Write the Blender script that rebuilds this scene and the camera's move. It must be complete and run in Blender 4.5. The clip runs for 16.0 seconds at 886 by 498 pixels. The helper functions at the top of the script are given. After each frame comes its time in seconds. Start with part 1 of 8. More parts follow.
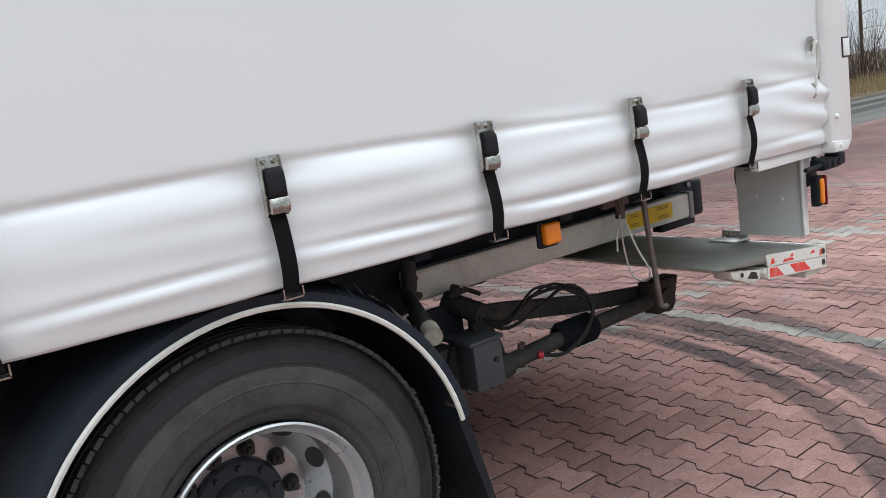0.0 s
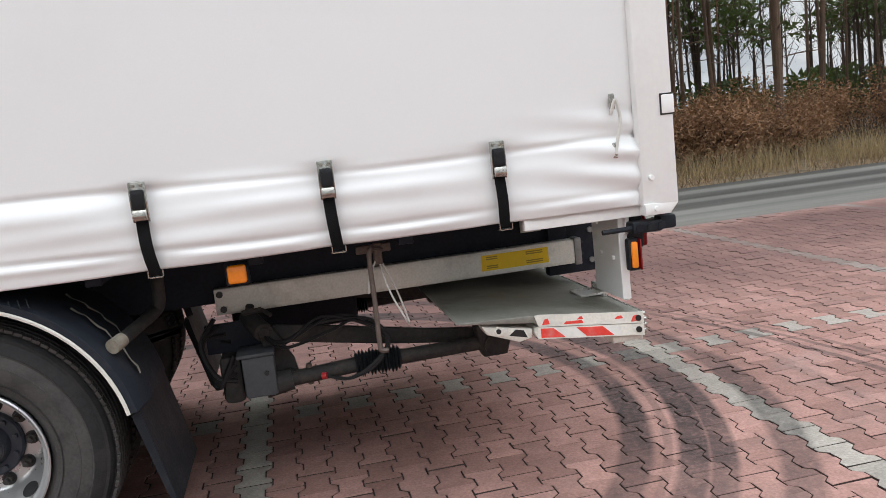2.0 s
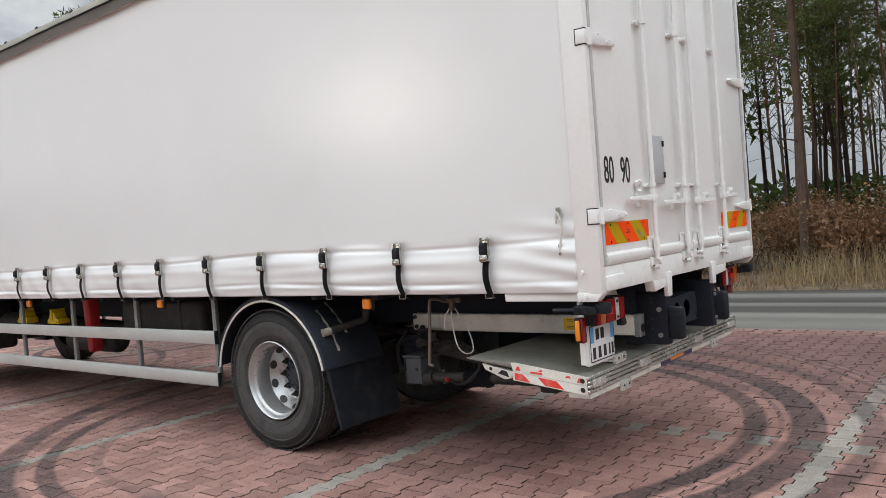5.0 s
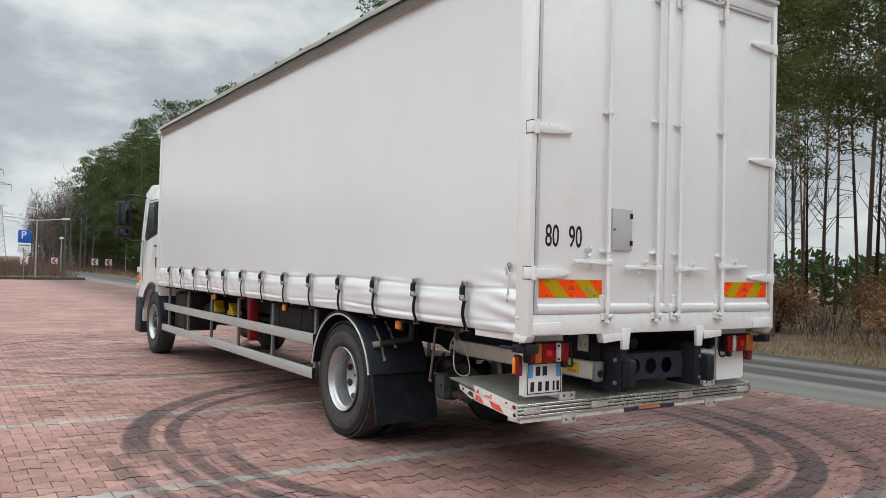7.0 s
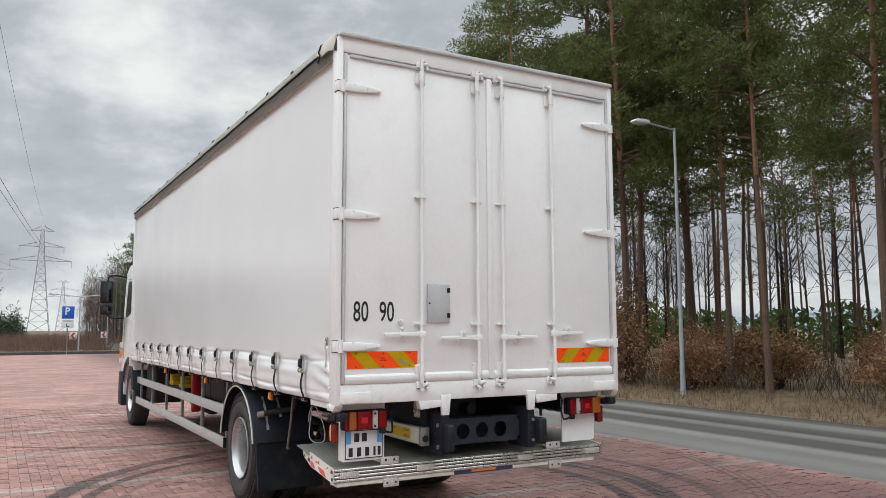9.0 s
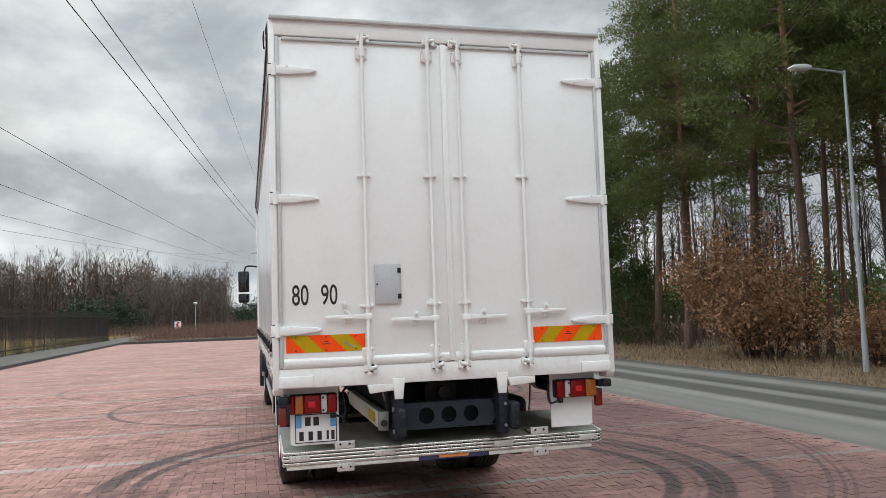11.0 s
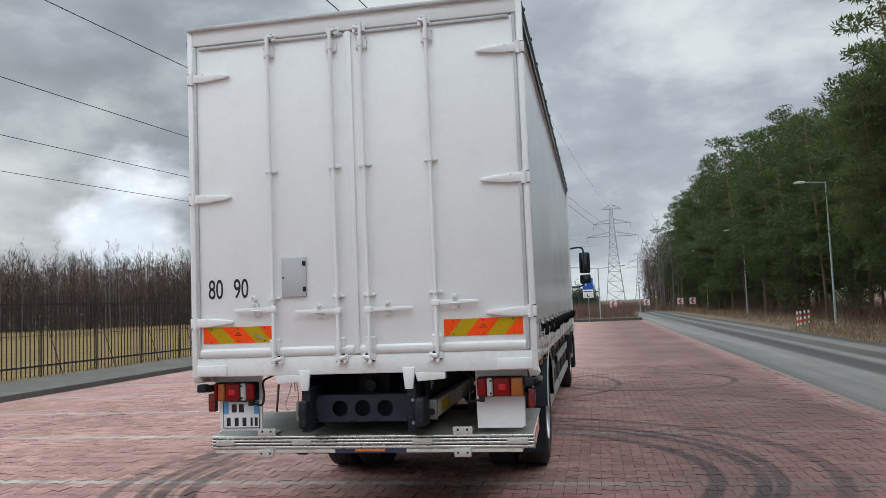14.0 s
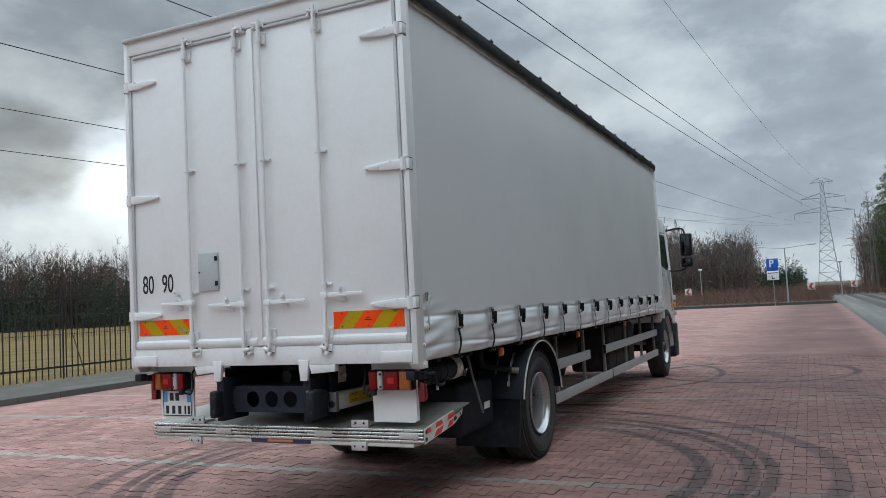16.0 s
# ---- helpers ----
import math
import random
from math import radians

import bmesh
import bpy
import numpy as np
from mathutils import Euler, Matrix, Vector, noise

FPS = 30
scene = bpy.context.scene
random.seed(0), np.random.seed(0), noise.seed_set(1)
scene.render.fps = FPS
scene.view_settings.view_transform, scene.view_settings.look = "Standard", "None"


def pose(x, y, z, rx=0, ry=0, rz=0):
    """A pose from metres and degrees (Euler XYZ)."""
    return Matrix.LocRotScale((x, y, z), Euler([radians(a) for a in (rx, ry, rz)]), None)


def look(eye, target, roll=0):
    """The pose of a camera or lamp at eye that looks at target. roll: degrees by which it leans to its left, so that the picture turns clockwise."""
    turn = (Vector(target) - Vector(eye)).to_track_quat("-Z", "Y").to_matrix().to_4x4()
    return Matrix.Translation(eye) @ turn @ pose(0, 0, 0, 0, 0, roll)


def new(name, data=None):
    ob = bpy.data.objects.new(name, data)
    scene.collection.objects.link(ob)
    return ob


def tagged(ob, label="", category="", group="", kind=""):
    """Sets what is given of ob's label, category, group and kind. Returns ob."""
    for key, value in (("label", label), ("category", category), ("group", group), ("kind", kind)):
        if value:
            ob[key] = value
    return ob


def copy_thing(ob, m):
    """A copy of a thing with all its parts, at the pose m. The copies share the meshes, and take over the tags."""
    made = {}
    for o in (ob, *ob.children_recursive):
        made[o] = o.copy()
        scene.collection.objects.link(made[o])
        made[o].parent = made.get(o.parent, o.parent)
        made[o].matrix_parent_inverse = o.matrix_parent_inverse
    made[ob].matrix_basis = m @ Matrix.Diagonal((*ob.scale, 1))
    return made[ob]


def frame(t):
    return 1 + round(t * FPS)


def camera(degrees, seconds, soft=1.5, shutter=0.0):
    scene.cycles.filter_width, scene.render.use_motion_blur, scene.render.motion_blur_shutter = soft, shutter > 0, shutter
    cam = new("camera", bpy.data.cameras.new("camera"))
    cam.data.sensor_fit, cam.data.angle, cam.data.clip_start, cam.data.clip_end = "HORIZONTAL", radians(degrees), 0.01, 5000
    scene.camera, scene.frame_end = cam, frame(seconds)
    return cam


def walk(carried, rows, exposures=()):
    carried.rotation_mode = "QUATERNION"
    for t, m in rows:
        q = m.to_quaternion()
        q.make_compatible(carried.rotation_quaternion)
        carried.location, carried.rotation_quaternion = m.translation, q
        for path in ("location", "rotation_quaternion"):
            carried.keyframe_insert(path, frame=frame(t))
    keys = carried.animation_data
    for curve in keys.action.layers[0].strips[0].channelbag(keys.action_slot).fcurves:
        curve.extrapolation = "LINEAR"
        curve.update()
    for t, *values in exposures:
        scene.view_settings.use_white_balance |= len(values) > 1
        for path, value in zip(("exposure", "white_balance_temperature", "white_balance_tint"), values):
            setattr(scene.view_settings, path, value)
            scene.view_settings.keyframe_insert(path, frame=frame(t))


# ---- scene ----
cam = camera(59.2, 16.0, soft=0.4)
PATH = [
    (0, (-3.613, -3.046, 1.597), (-2.461, -1.448, 1.249), -8.1),
    (0.5, (-3.15, -3.336, 1.599), (-2.256, -1.58, 1.258), -8.5),
    (1, (-2.666, -3.636, 1.579), (-1.924, -1.807, 1.256), -6.4),
    (1.5, (-2.15, -3.949, 1.585), (-1.575, -2.059, 1.279), -5.7),
    (2, (-1.611, -4.297, 1.597), (-1.23, -2.355, 1.308), -6.3),
    (2.5, (-1.055, -4.555, 1.602), (-0.958, -2.571, 1.371), -7.4),
    (3, (-0.475, -4.777, 1.612), (-0.711, -2.799, 1.43), -8.4),
    (3.5, (0.126, -4.88, 1.601), (-0.415, -2.96, 1.451), -9.1),
    (4, (0.746, -5.001, 1.603), (-0.061, -3.175, 1.483), -8.7),
    (4.5, (1.309, -5.009, 1.6), (0.272, -3.301, 1.512), -7.1),
    (5, (1.895, -5.014, 1.619), (0.655, -3.446, 1.567), -4.4),
    (5.2, (2.074, -4.991, 1.625), (0.765, -3.48, 1.589), -3.1),
    (7.3, (4.133, -4.392, 1.659), (2.444, -3.323, 1.714), 1.0),
    (7.5, (4.303, -4.307, 1.681), (2.606, -3.25, 1.744), 0.6),
    (8, (4.728, -4.028, 1.71), (3.025, -2.988, 1.836), 0.25),
    (8.2, (4.843, -3.901, 1.723), (3.138, -2.87, 1.892), 0.15),
    (10.3, (5.577, -2.187, 1.749), (3.733, -1.427, 1.908), -1.4),
    (10.5, (5.635, -1.958, 1.713), (3.758, -1.286, 1.87), -1.6),
    (11, (5.629, -1.468, 1.724), (3.696, -0.98, 1.883), -1.9),
    (11.5, (5.715, -0.909, 1.75), (3.752, -0.563, 1.905), -2.5),
    (12, (5.726, -0.405, 1.71), (3.744, -0.178, 1.857), -2.9),
    (12.5, (5.801, 0.177, 1.719), (3.807, 0.249, 1.85), -3.1),
    (13, (5.715, 0.676, 1.693), (3.72, 0.617, 1.826), -2.8),
    (13.5, (5.638, 1.21, 1.681), (3.655, 0.991, 1.825), -2.4),
    (14, (5.469, 1.709, 1.675), (3.51, 1.334, 1.822), -2.3),
    (14.5, (5.28, 2.222, 1.634), (3.352, 1.71, 1.777), -2.5),
    (15, (5.112, 2.723, 1.624), (3.219, 2.091, 1.756), -2.7),
    (15.5, (4.885, 3.195, 1.616), (3.03, 2.459, 1.747), -2.9),
    (16, (4.66, 3.701, 1.619), (2.852, 2.857, 1.752), -3.0),
]
EXPOSURE = [(0.0, 0.2, 6150, 5), (1.0, 0.22, 6300, 6), (2.5, 0.35, 6500, 8), (3.5, 0.20, 6500, 8), (5.0, 0.17, 6500, 7), (7.5, 0.12, 6450, 5), (8.0, 0.18, 6500, 7), (11.0, 0.16, 6450, 6), (12.0, 0.12, 6400, 6), (13.5, 0.07, 6450, 7), (14.5, -0.13, 5900, 3), (16.0, -0.17, 5900, 3)]
walk(cam, [(t, look(eye, target, roll)) for t, eye, target, roll in PATH], exposures=EXPOSURE)

# ---- world, sun, exposure ----
SUN_AZ, SUN_EL = radians(-48.6), radians(9.2)
SUN_DIR = Vector((-math.cos(SUN_AZ) * math.cos(SUN_EL), math.sin(SUN_AZ) * math.cos(SUN_EL), math.sin(SUN_EL)))

CLOUDS = [
    ((-0.88, -0.42, 0.225), 13, 5, -0.13, 0.35), ((-0.77, -0.58, 0.25), 12, 4, -0.08, 0.35), ((-0.60, -0.745, 0.29), 12, 5, -0.20, 0.35),
    ((-0.575, -0.80, 0.190), 4.0, 1.0, -0.32, 0.18), ((-0.63, -0.765, 0.110), 12, 3, 0.15, 0.25), ((-0.675, -0.72, 0.145), 5.5, 0.5, 0.50, 0.12),
    ((-0.835, -0.535, 0.125), 4.5, 0.5, 0.85, 0.20), ((-0.925, -0.365, 0.065), 7, 1, 0.34, 0.25), ((-0.985, 0.05, 0.20), 20, 6, 0.06, 0.40),
]


def make_world():
    w = bpy.data.worlds.new("overcast_sky")
    scene.world = w
    w.use_nodes = True
    nt = w.node_tree
    nt.nodes.clear()
    n, link = nt.nodes.new, nt.links.new
    out, bg = n("ShaderNodeOutputWorld"), n("ShaderNodeBackground")
    sky = n("ShaderNodeTexSky")
    sky.sky_type, sky.sun_disc = "NISHITA", False
    sky.sun_elevation, sky.sun_rotation = SUN_EL, math.atan2(SUN_DIR.x, SUN_DIR.y)
    sky.air_density, sky.dust_density, sky.ozone_density = 1.2, 2.0, 1.0
    scale = n("ShaderNodeVectorMath")
    scale.operation = "SCALE"
    scale.inputs["Scale"].default_value = 0.06
    link(sky.outputs[0], scale.inputs[0])
    tc = n("ShaderNodeTexCoord")
    # a flat cloud deck: direction divided by its height
    sep = n("ShaderNodeSeparateXYZ")
    link(tc.outputs["Generated"], sep.inputs[0])
    up = n("ShaderNodeMath")
    up.operation = "MAXIMUM"
    up.inputs[1].default_value = 0.0
    link(sep.outputs["Z"], up.inputs[0])
    lift = n("ShaderNodeMath")
    lift.operation = "ADD"
    lift.inputs[1].default_value = 0.33
    link(up.outputs[0], lift.inputs[0])
    dx, dy = n("ShaderNodeMath"), n("ShaderNodeMath")
    for d, ax in ((dx, "X"), (dy, "Y")):
        d.operation = "DIVIDE"
        link(sep.outputs[ax], d.inputs[0])
        link(lift.outputs[0], d.inputs[1])
    deck = n("ShaderNodeCombineXYZ")
    link(dx.outputs[0], deck.inputs[0])
    deck.inputs[2].default_value = 5.1
    link(dy.outputs[0], deck.inputs[1])
    big, mid = n("ShaderNodeTexNoise"), n("ShaderNodeTexNoise")
    big.inputs["Scale"].default_value, big.inputs["Detail"].default_value, big.inputs["Roughness"].default_value = 4.6, 12.0, 0.55
    big.inputs["Distortion"].default_value = 0.15
    mid.inputs["Scale"].default_value, mid.inputs["Detail"].default_value, mid.inputs["Roughness"].default_value = 2.1, 12.0, 0.53
    heap = n("ShaderNodeMapping")
    heap.inputs["Scale"].default_value = (1.0, 1.0, 1.9)
    link(tc.outputs["Generated"], heap.inputs["Vector"])
    link(heap.outputs[0], big.inputs["Vector"])
    link(deck.outputs[0], mid.inputs["Vector"])
    mixn = n("ShaderNodeMix")
    mixn.data_type = "FLOAT"
    mixn.inputs[0].default_value = 0.20
    link(big.outputs["Fac"], mixn.inputs[2])
    link(mid.outputs["Fac"], mixn.inputs[3])
    tone = n("ShaderNodeValToRGB")
    el = tone.color_ramp.elements
    el[0].position, el[0].color = 0.31, (0.43, 0.46, 0.51, 1)
    el[1].position, el[1].color = 0.62, (0.99, 1.01, 1.01, 1)
    e = el.new(0.46)
    e.color = (0.58, 0.62, 0.68, 1)
    e = el.new(0.525)
    e.color = (0.77, 0.80, 0.84, 1)
    link(mixn.outputs[0], tone.inputs[0])
    # brighter where the sun stands behind the cloud
    dot = n("ShaderNodeVectorMath")
    dot.operation = "DOT_PRODUCT"
    dot.inputs[1].default_value = SUN_DIR
    link(tc.outputs["Generated"], dot.inputs[0])
    pos = n("ShaderNodeMath")
    pos.operation = "MAXIMUM"
    pos.inputs[1].default_value = 0.0
    link(dot.outputs["Value"], pos.inputs[0])
    wide = n("ShaderNodeMath")
    wide.operation = "POWER"
    wide.inputs[1].default_value = 5.0
    link(pos.outputs[0], wide.inputs[0])
    gain = n("ShaderNodeMath")
    gain.operation = "MULTIPLY_ADD"
    gain.inputs[1].default_value, gain.inputs[2].default_value = 0.06, 0.72
    link(wide.outputs[0], gain.inputs[0])
    level = gain.outputs[0]
    # heavy banks and bright breaks in the cloud, with ragged edges: direction, outer and inner radius in degrees, change, raggedness
    puff = n("ShaderNodeTexNoise")
    puff.inputs["Scale"].default_value, puff.inputs["Detail"].default_value, puff.inputs["Roughness"].default_value = 4.6, 8.0, 0.55
    link(heap.outputs[0], puff.inputs["Vector"])
    centred = n("ShaderNodeVectorMath")
    centred.operation = "SUBTRACT"
    centred.inputs[1].default_value = (0.5, 0.5, 0.5)
    link(puff.outputs["Color"], centred.inputs[0])
    for way, outer, inner, amount, ragged in CLOUDS:
        warp, dp, step, ma = n("ShaderNodeVectorMath"), n("ShaderNodeVectorMath"), n("ShaderNodeMapRange"), n("ShaderNodeMath")
        warp.operation, dp.operation, step.interpolation_type, ma.operation = "MULTIPLY_ADD", "DOT_PRODUCT", "SMOOTHSTEP", "MULTIPLY_ADD"
        warp.inputs[1].default_value = (ragged, ragged, ragged)
        link(centred.outputs[0], warp.inputs[0])
        link(tc.outputs["Generated"], warp.inputs[2])
        norm = n("ShaderNodeVectorMath")
        norm.operation = "NORMALIZE"
        link(warp.outputs[0], norm.inputs[0])
        dp.inputs[1].default_value = Vector(way).normalized()
        link(norm.outputs[0], dp.inputs[0])
        for key, v in zip(("From Min", "From Max", "To Min", "To Max"), (math.cos(radians(outer)), math.cos(radians(inner)), 0.0, 1.0)):
            step.inputs[key].default_value = v
        link(dp.outputs["Value"], step.inputs["Value"])
        ma.inputs[1].default_value = amount
        link(step.outputs["Result"], ma.inputs[0])
        link(level, ma.inputs[2])
        level = ma.outputs[0]
    lit = n("ShaderNodeVectorMath")
    lit.operation = "SCALE"
    link(tone.outputs[0], lit.inputs[0])
    # an overcast sky is about three times as bright overhead as at the horizon
    zen = n("ShaderNodeMapRange")
    zen.interpolation_type = "SMOOTHSTEP"
    for key, v in zip(("From Min", "From Max", "To Min", "To Max"), (0.37, 0.66, 1.0, 4.4)):
        zen.inputs[key].default_value = v
    link(up.outputs[0], zen.inputs["Value"])
    total = n("ShaderNodeMath")
    total.operation = "MULTIPLY"
    link(level, total.inputs[0])
    link(zen.outputs["Result"], total.inputs[1])
    link(total.outputs[0], lit.inputs["Scale"])
    cover = n("ShaderNodeMix")
    cover.data_type = "RGBA"
    cover.inputs[0].default_value = 0.975
    link(scale.outputs[0], cover.inputs[6])
    link(lit.outputs[0], cover.inputs[7])
    link(cover.outputs[2], bg.inputs["Color"])
    bg.inputs["Strength"].default_value = 1.0
    link(bg.outputs[0], out.inputs[0])


make_world()
sun = new("sun", bpy.data.lights.new("sun", "SUN"))
sun.data.energy, sun.data.angle, sun.data.color = 0.10, radians(8), (1.0, 0.95, 0.88)
sun.matrix_world = look(SUN_DIR * 60, (0, 0, 0))

# ---- building helpers ----
def part(name, bm, material, parent=None, label="", smooth=True):
    """Link a bmesh as one mesh object."""
    me = bpy.data.meshes.new(name)
    bm.to_mesh(me)
    bm.free()
    ob = new(name, me)
    for m in material if isinstance(material, (list, tuple)) else (material,):
        me.materials.append(m)
    if smooth:
        me.polygons.foreach_set("use_smooth", [True] * len(me.polygons))
        me.set_sharp_from_angle(angle=radians(34))
    if parent is not None:
        ob.parent = parent
    if label:
        ob["label"] = label
    return ob


def raw_part(name, verts, faces, material, parent=None, label="", smooth=False):
    me = bpy.data.meshes.new(name)
    me.from_pydata(verts, [], faces)
    ob = new(name, me)
    me.materials.append(material)
    if smooth:
        me.polygons.foreach_set("use_smooth", [True] * len(me.polygons))
    if parent is not None:
        ob.parent = parent
    if label:
        ob["label"] = label
    return ob


def thing(name, label, category, at=(0, 0, 0), group="", kind=""):
    ob = new(name)
    ob.location = at
    ob.empty_display_size = 0.1
    return tagged(ob, label, category, group, kind)


def box(bm, x0, x1, y0, y1, z0, z1, bevel=0.0, seg=2):
    m = Matrix.Translation(((x0 + x1) / 2, (y0 + y1) / 2, (z0 + z1) / 2)) @ Matrix.Diagonal((abs(x1 - x0), abs(y1 - y0), abs(z1 - z0), 1))
    r = bmesh.ops.create_cube(bm, size=1, matrix=m)
    if bevel:
        edges = list({e for v in r["verts"] for e in v.link_edges})
        bmesh.ops.bevel(bm, geom=edges, offset=bevel, segments=seg, affect="EDGES", profile=0.5)
    return bm


def B(*args, **kw):
    return box(bmesh.new(), *args, **kw)


def rod(bm, a, b, r, r2=None, seg=12, caps=True):
    a, b = Vector(a), Vector(b)
    d = b - a
    m = Matrix.Translation((a + b) / 2) @ d.to_track_quat("Z", "Y").to_matrix().to_4x4()
    bmesh.ops.create_cone(bm, cap_ends=caps, segments=seg, radius1=r, radius2=r if r2 is None else r2, depth=d.length, matrix=m)
    return bm


def sweep(bm, pts, r, seg=8, closed=False, taper=None):
    """A round tube along a line of points."""
    pts = [Vector(p) for p in pts]
    rings, ref = [], None
    for i, p in enumerate(pts):
        a = pts[i - 1] if i else p
        b = pts[i + 1] if i + 1 < len(pts) else p
        d = (b - a).normalized()
        if ref is None:
            ref = d.orthogonal().normalized()
        ref = (ref - d * ref.dot(d)).normalized()
        side = d.cross(ref)
        rr = r if taper is None else r * taper[i]
        rings.append([bm.verts.new(p + rr * (ref * math.cos(2 * math.pi * k / seg) + side * math.sin(2 * math.pi * k / seg))) for k in range(seg)])
    for r0, r1 in zip(rings, rings[1:]):
        for k in range(seg):
            bm.faces.new((r0[k], r0[(k + 1) % seg], r1[(k + 1) % seg], r1[k]))
    bm.faces.new(rings[0][::-1])
    bm.faces.new(rings[-1])
    return bm


def curve_pts(pts, n=8):
    """Catmull-Rom through the points."""
    pts = [Vector(p) for p in pts]
    ext = [2 * pts[0] - pts[1], *pts, 2 * pts[-1] - pts[-2]]
    out = []
    for i in range(1, len(ext) - 2):
        p0, p1, p2, p3 = ext[i - 1:i + 3]
        for k in range(n):
            t = k / n
            out.append(0.5 * ((2 * p1) + (p2 - p0) * t + (2 * p0 - 5 * p1 + 4 * p2 - p3) * t * t + (3 * p1 - p0 - 3 * p2 + p3) * t ** 3))
    out.append(pts[-1])
    return out


def lathe(bm, profile, seg=48, axis="y", centre=(0, 0, 0)):
    """Turn (radius, along) pairs about an axis."""
    c = Vector(centre)
    rings = []
    for r, s in profile:
        ring = []
        for k in range(seg):
            a = 2 * math.pi * k / seg
            u, v = r * math.cos(a), r * math.sin(a)
            ring.append(bm.verts.new(c + (Vector((u, s, v)) if axis == "y" else Vector((u, v, s)) if axis == "z" else Vector((s, u, v)))))
        rings.append(ring)
    for r0, r1 in zip(rings, rings[1:]):
        for k in range(seg):
            bm.faces.new((r0[k], r0[(k + 1) % seg], r1[(k + 1) % seg], r1[k]))
    bmesh.ops.recalc_face_normals(bm, faces=bm.faces)
    return bm


def prism(bm, poly, d0, d1, plane="xz", bevel=0.0):
    """Push a 2D outline through the third axis."""
    def put(a, b, d):
        return {"xz": (a, d, b), "yz": (d, a, b), "xy": (a, b, d)}[plane]
    lo = [bm.verts.new(put(a, b, d0)) for a, b in poly]
    hi = [bm.verts.new(put(a, b, d1)) for a, b in poly]
    faces = [bm.faces.new(lo[::-1]), bm.faces.new(hi)]
    n = len(poly)
    for i in range(n):
        faces.append(bm.faces.new((lo[i], lo[(i + 1) % n], hi[(i + 1) % n], hi[i])))
    bmesh.ops.recalc_face_normals(bm, faces=faces)
    if bevel:
        edges = list({e for f in faces for e in f.edges})
        bmesh.ops.bevel(bm, geom=edges, offset=bevel, segments=2, affect="EDGES", profile=0.5)
    return bm


def lettering(name, text, size, material, parent, m, squeeze=1.0, bold=0.0):
    cu = bpy.data.curves.new(name, "FONT")
    cu.body, cu.size, cu.extrude, cu.offset = text, size, 0.0008, bold
    cu.align_x, cu.align_y = "CENTER", "CENTER"
    tmp = bpy.data.objects.new(name, cu)
    scene.collection.objects.link(tmp)
    dg = bpy.context.evaluated_depsgraph_get()
    me = bpy.data.meshes.new_from_object(tmp.evaluated_get(dg))
    bpy.data.objects.remove(tmp)
    me.transform(m @ Matrix.Diagonal((squeeze, 1, 1, 1)))
    me.materials.clear()
    me.materials.append(material)
    ob = new(name, me)
    ob.parent = parent
    return ob


REAR = Matrix(((0, 0, 1, 0), (1, 0, 0, 0), (0, 1, 0, 0), (0, 0, 0, 1)))  # letters facing +x

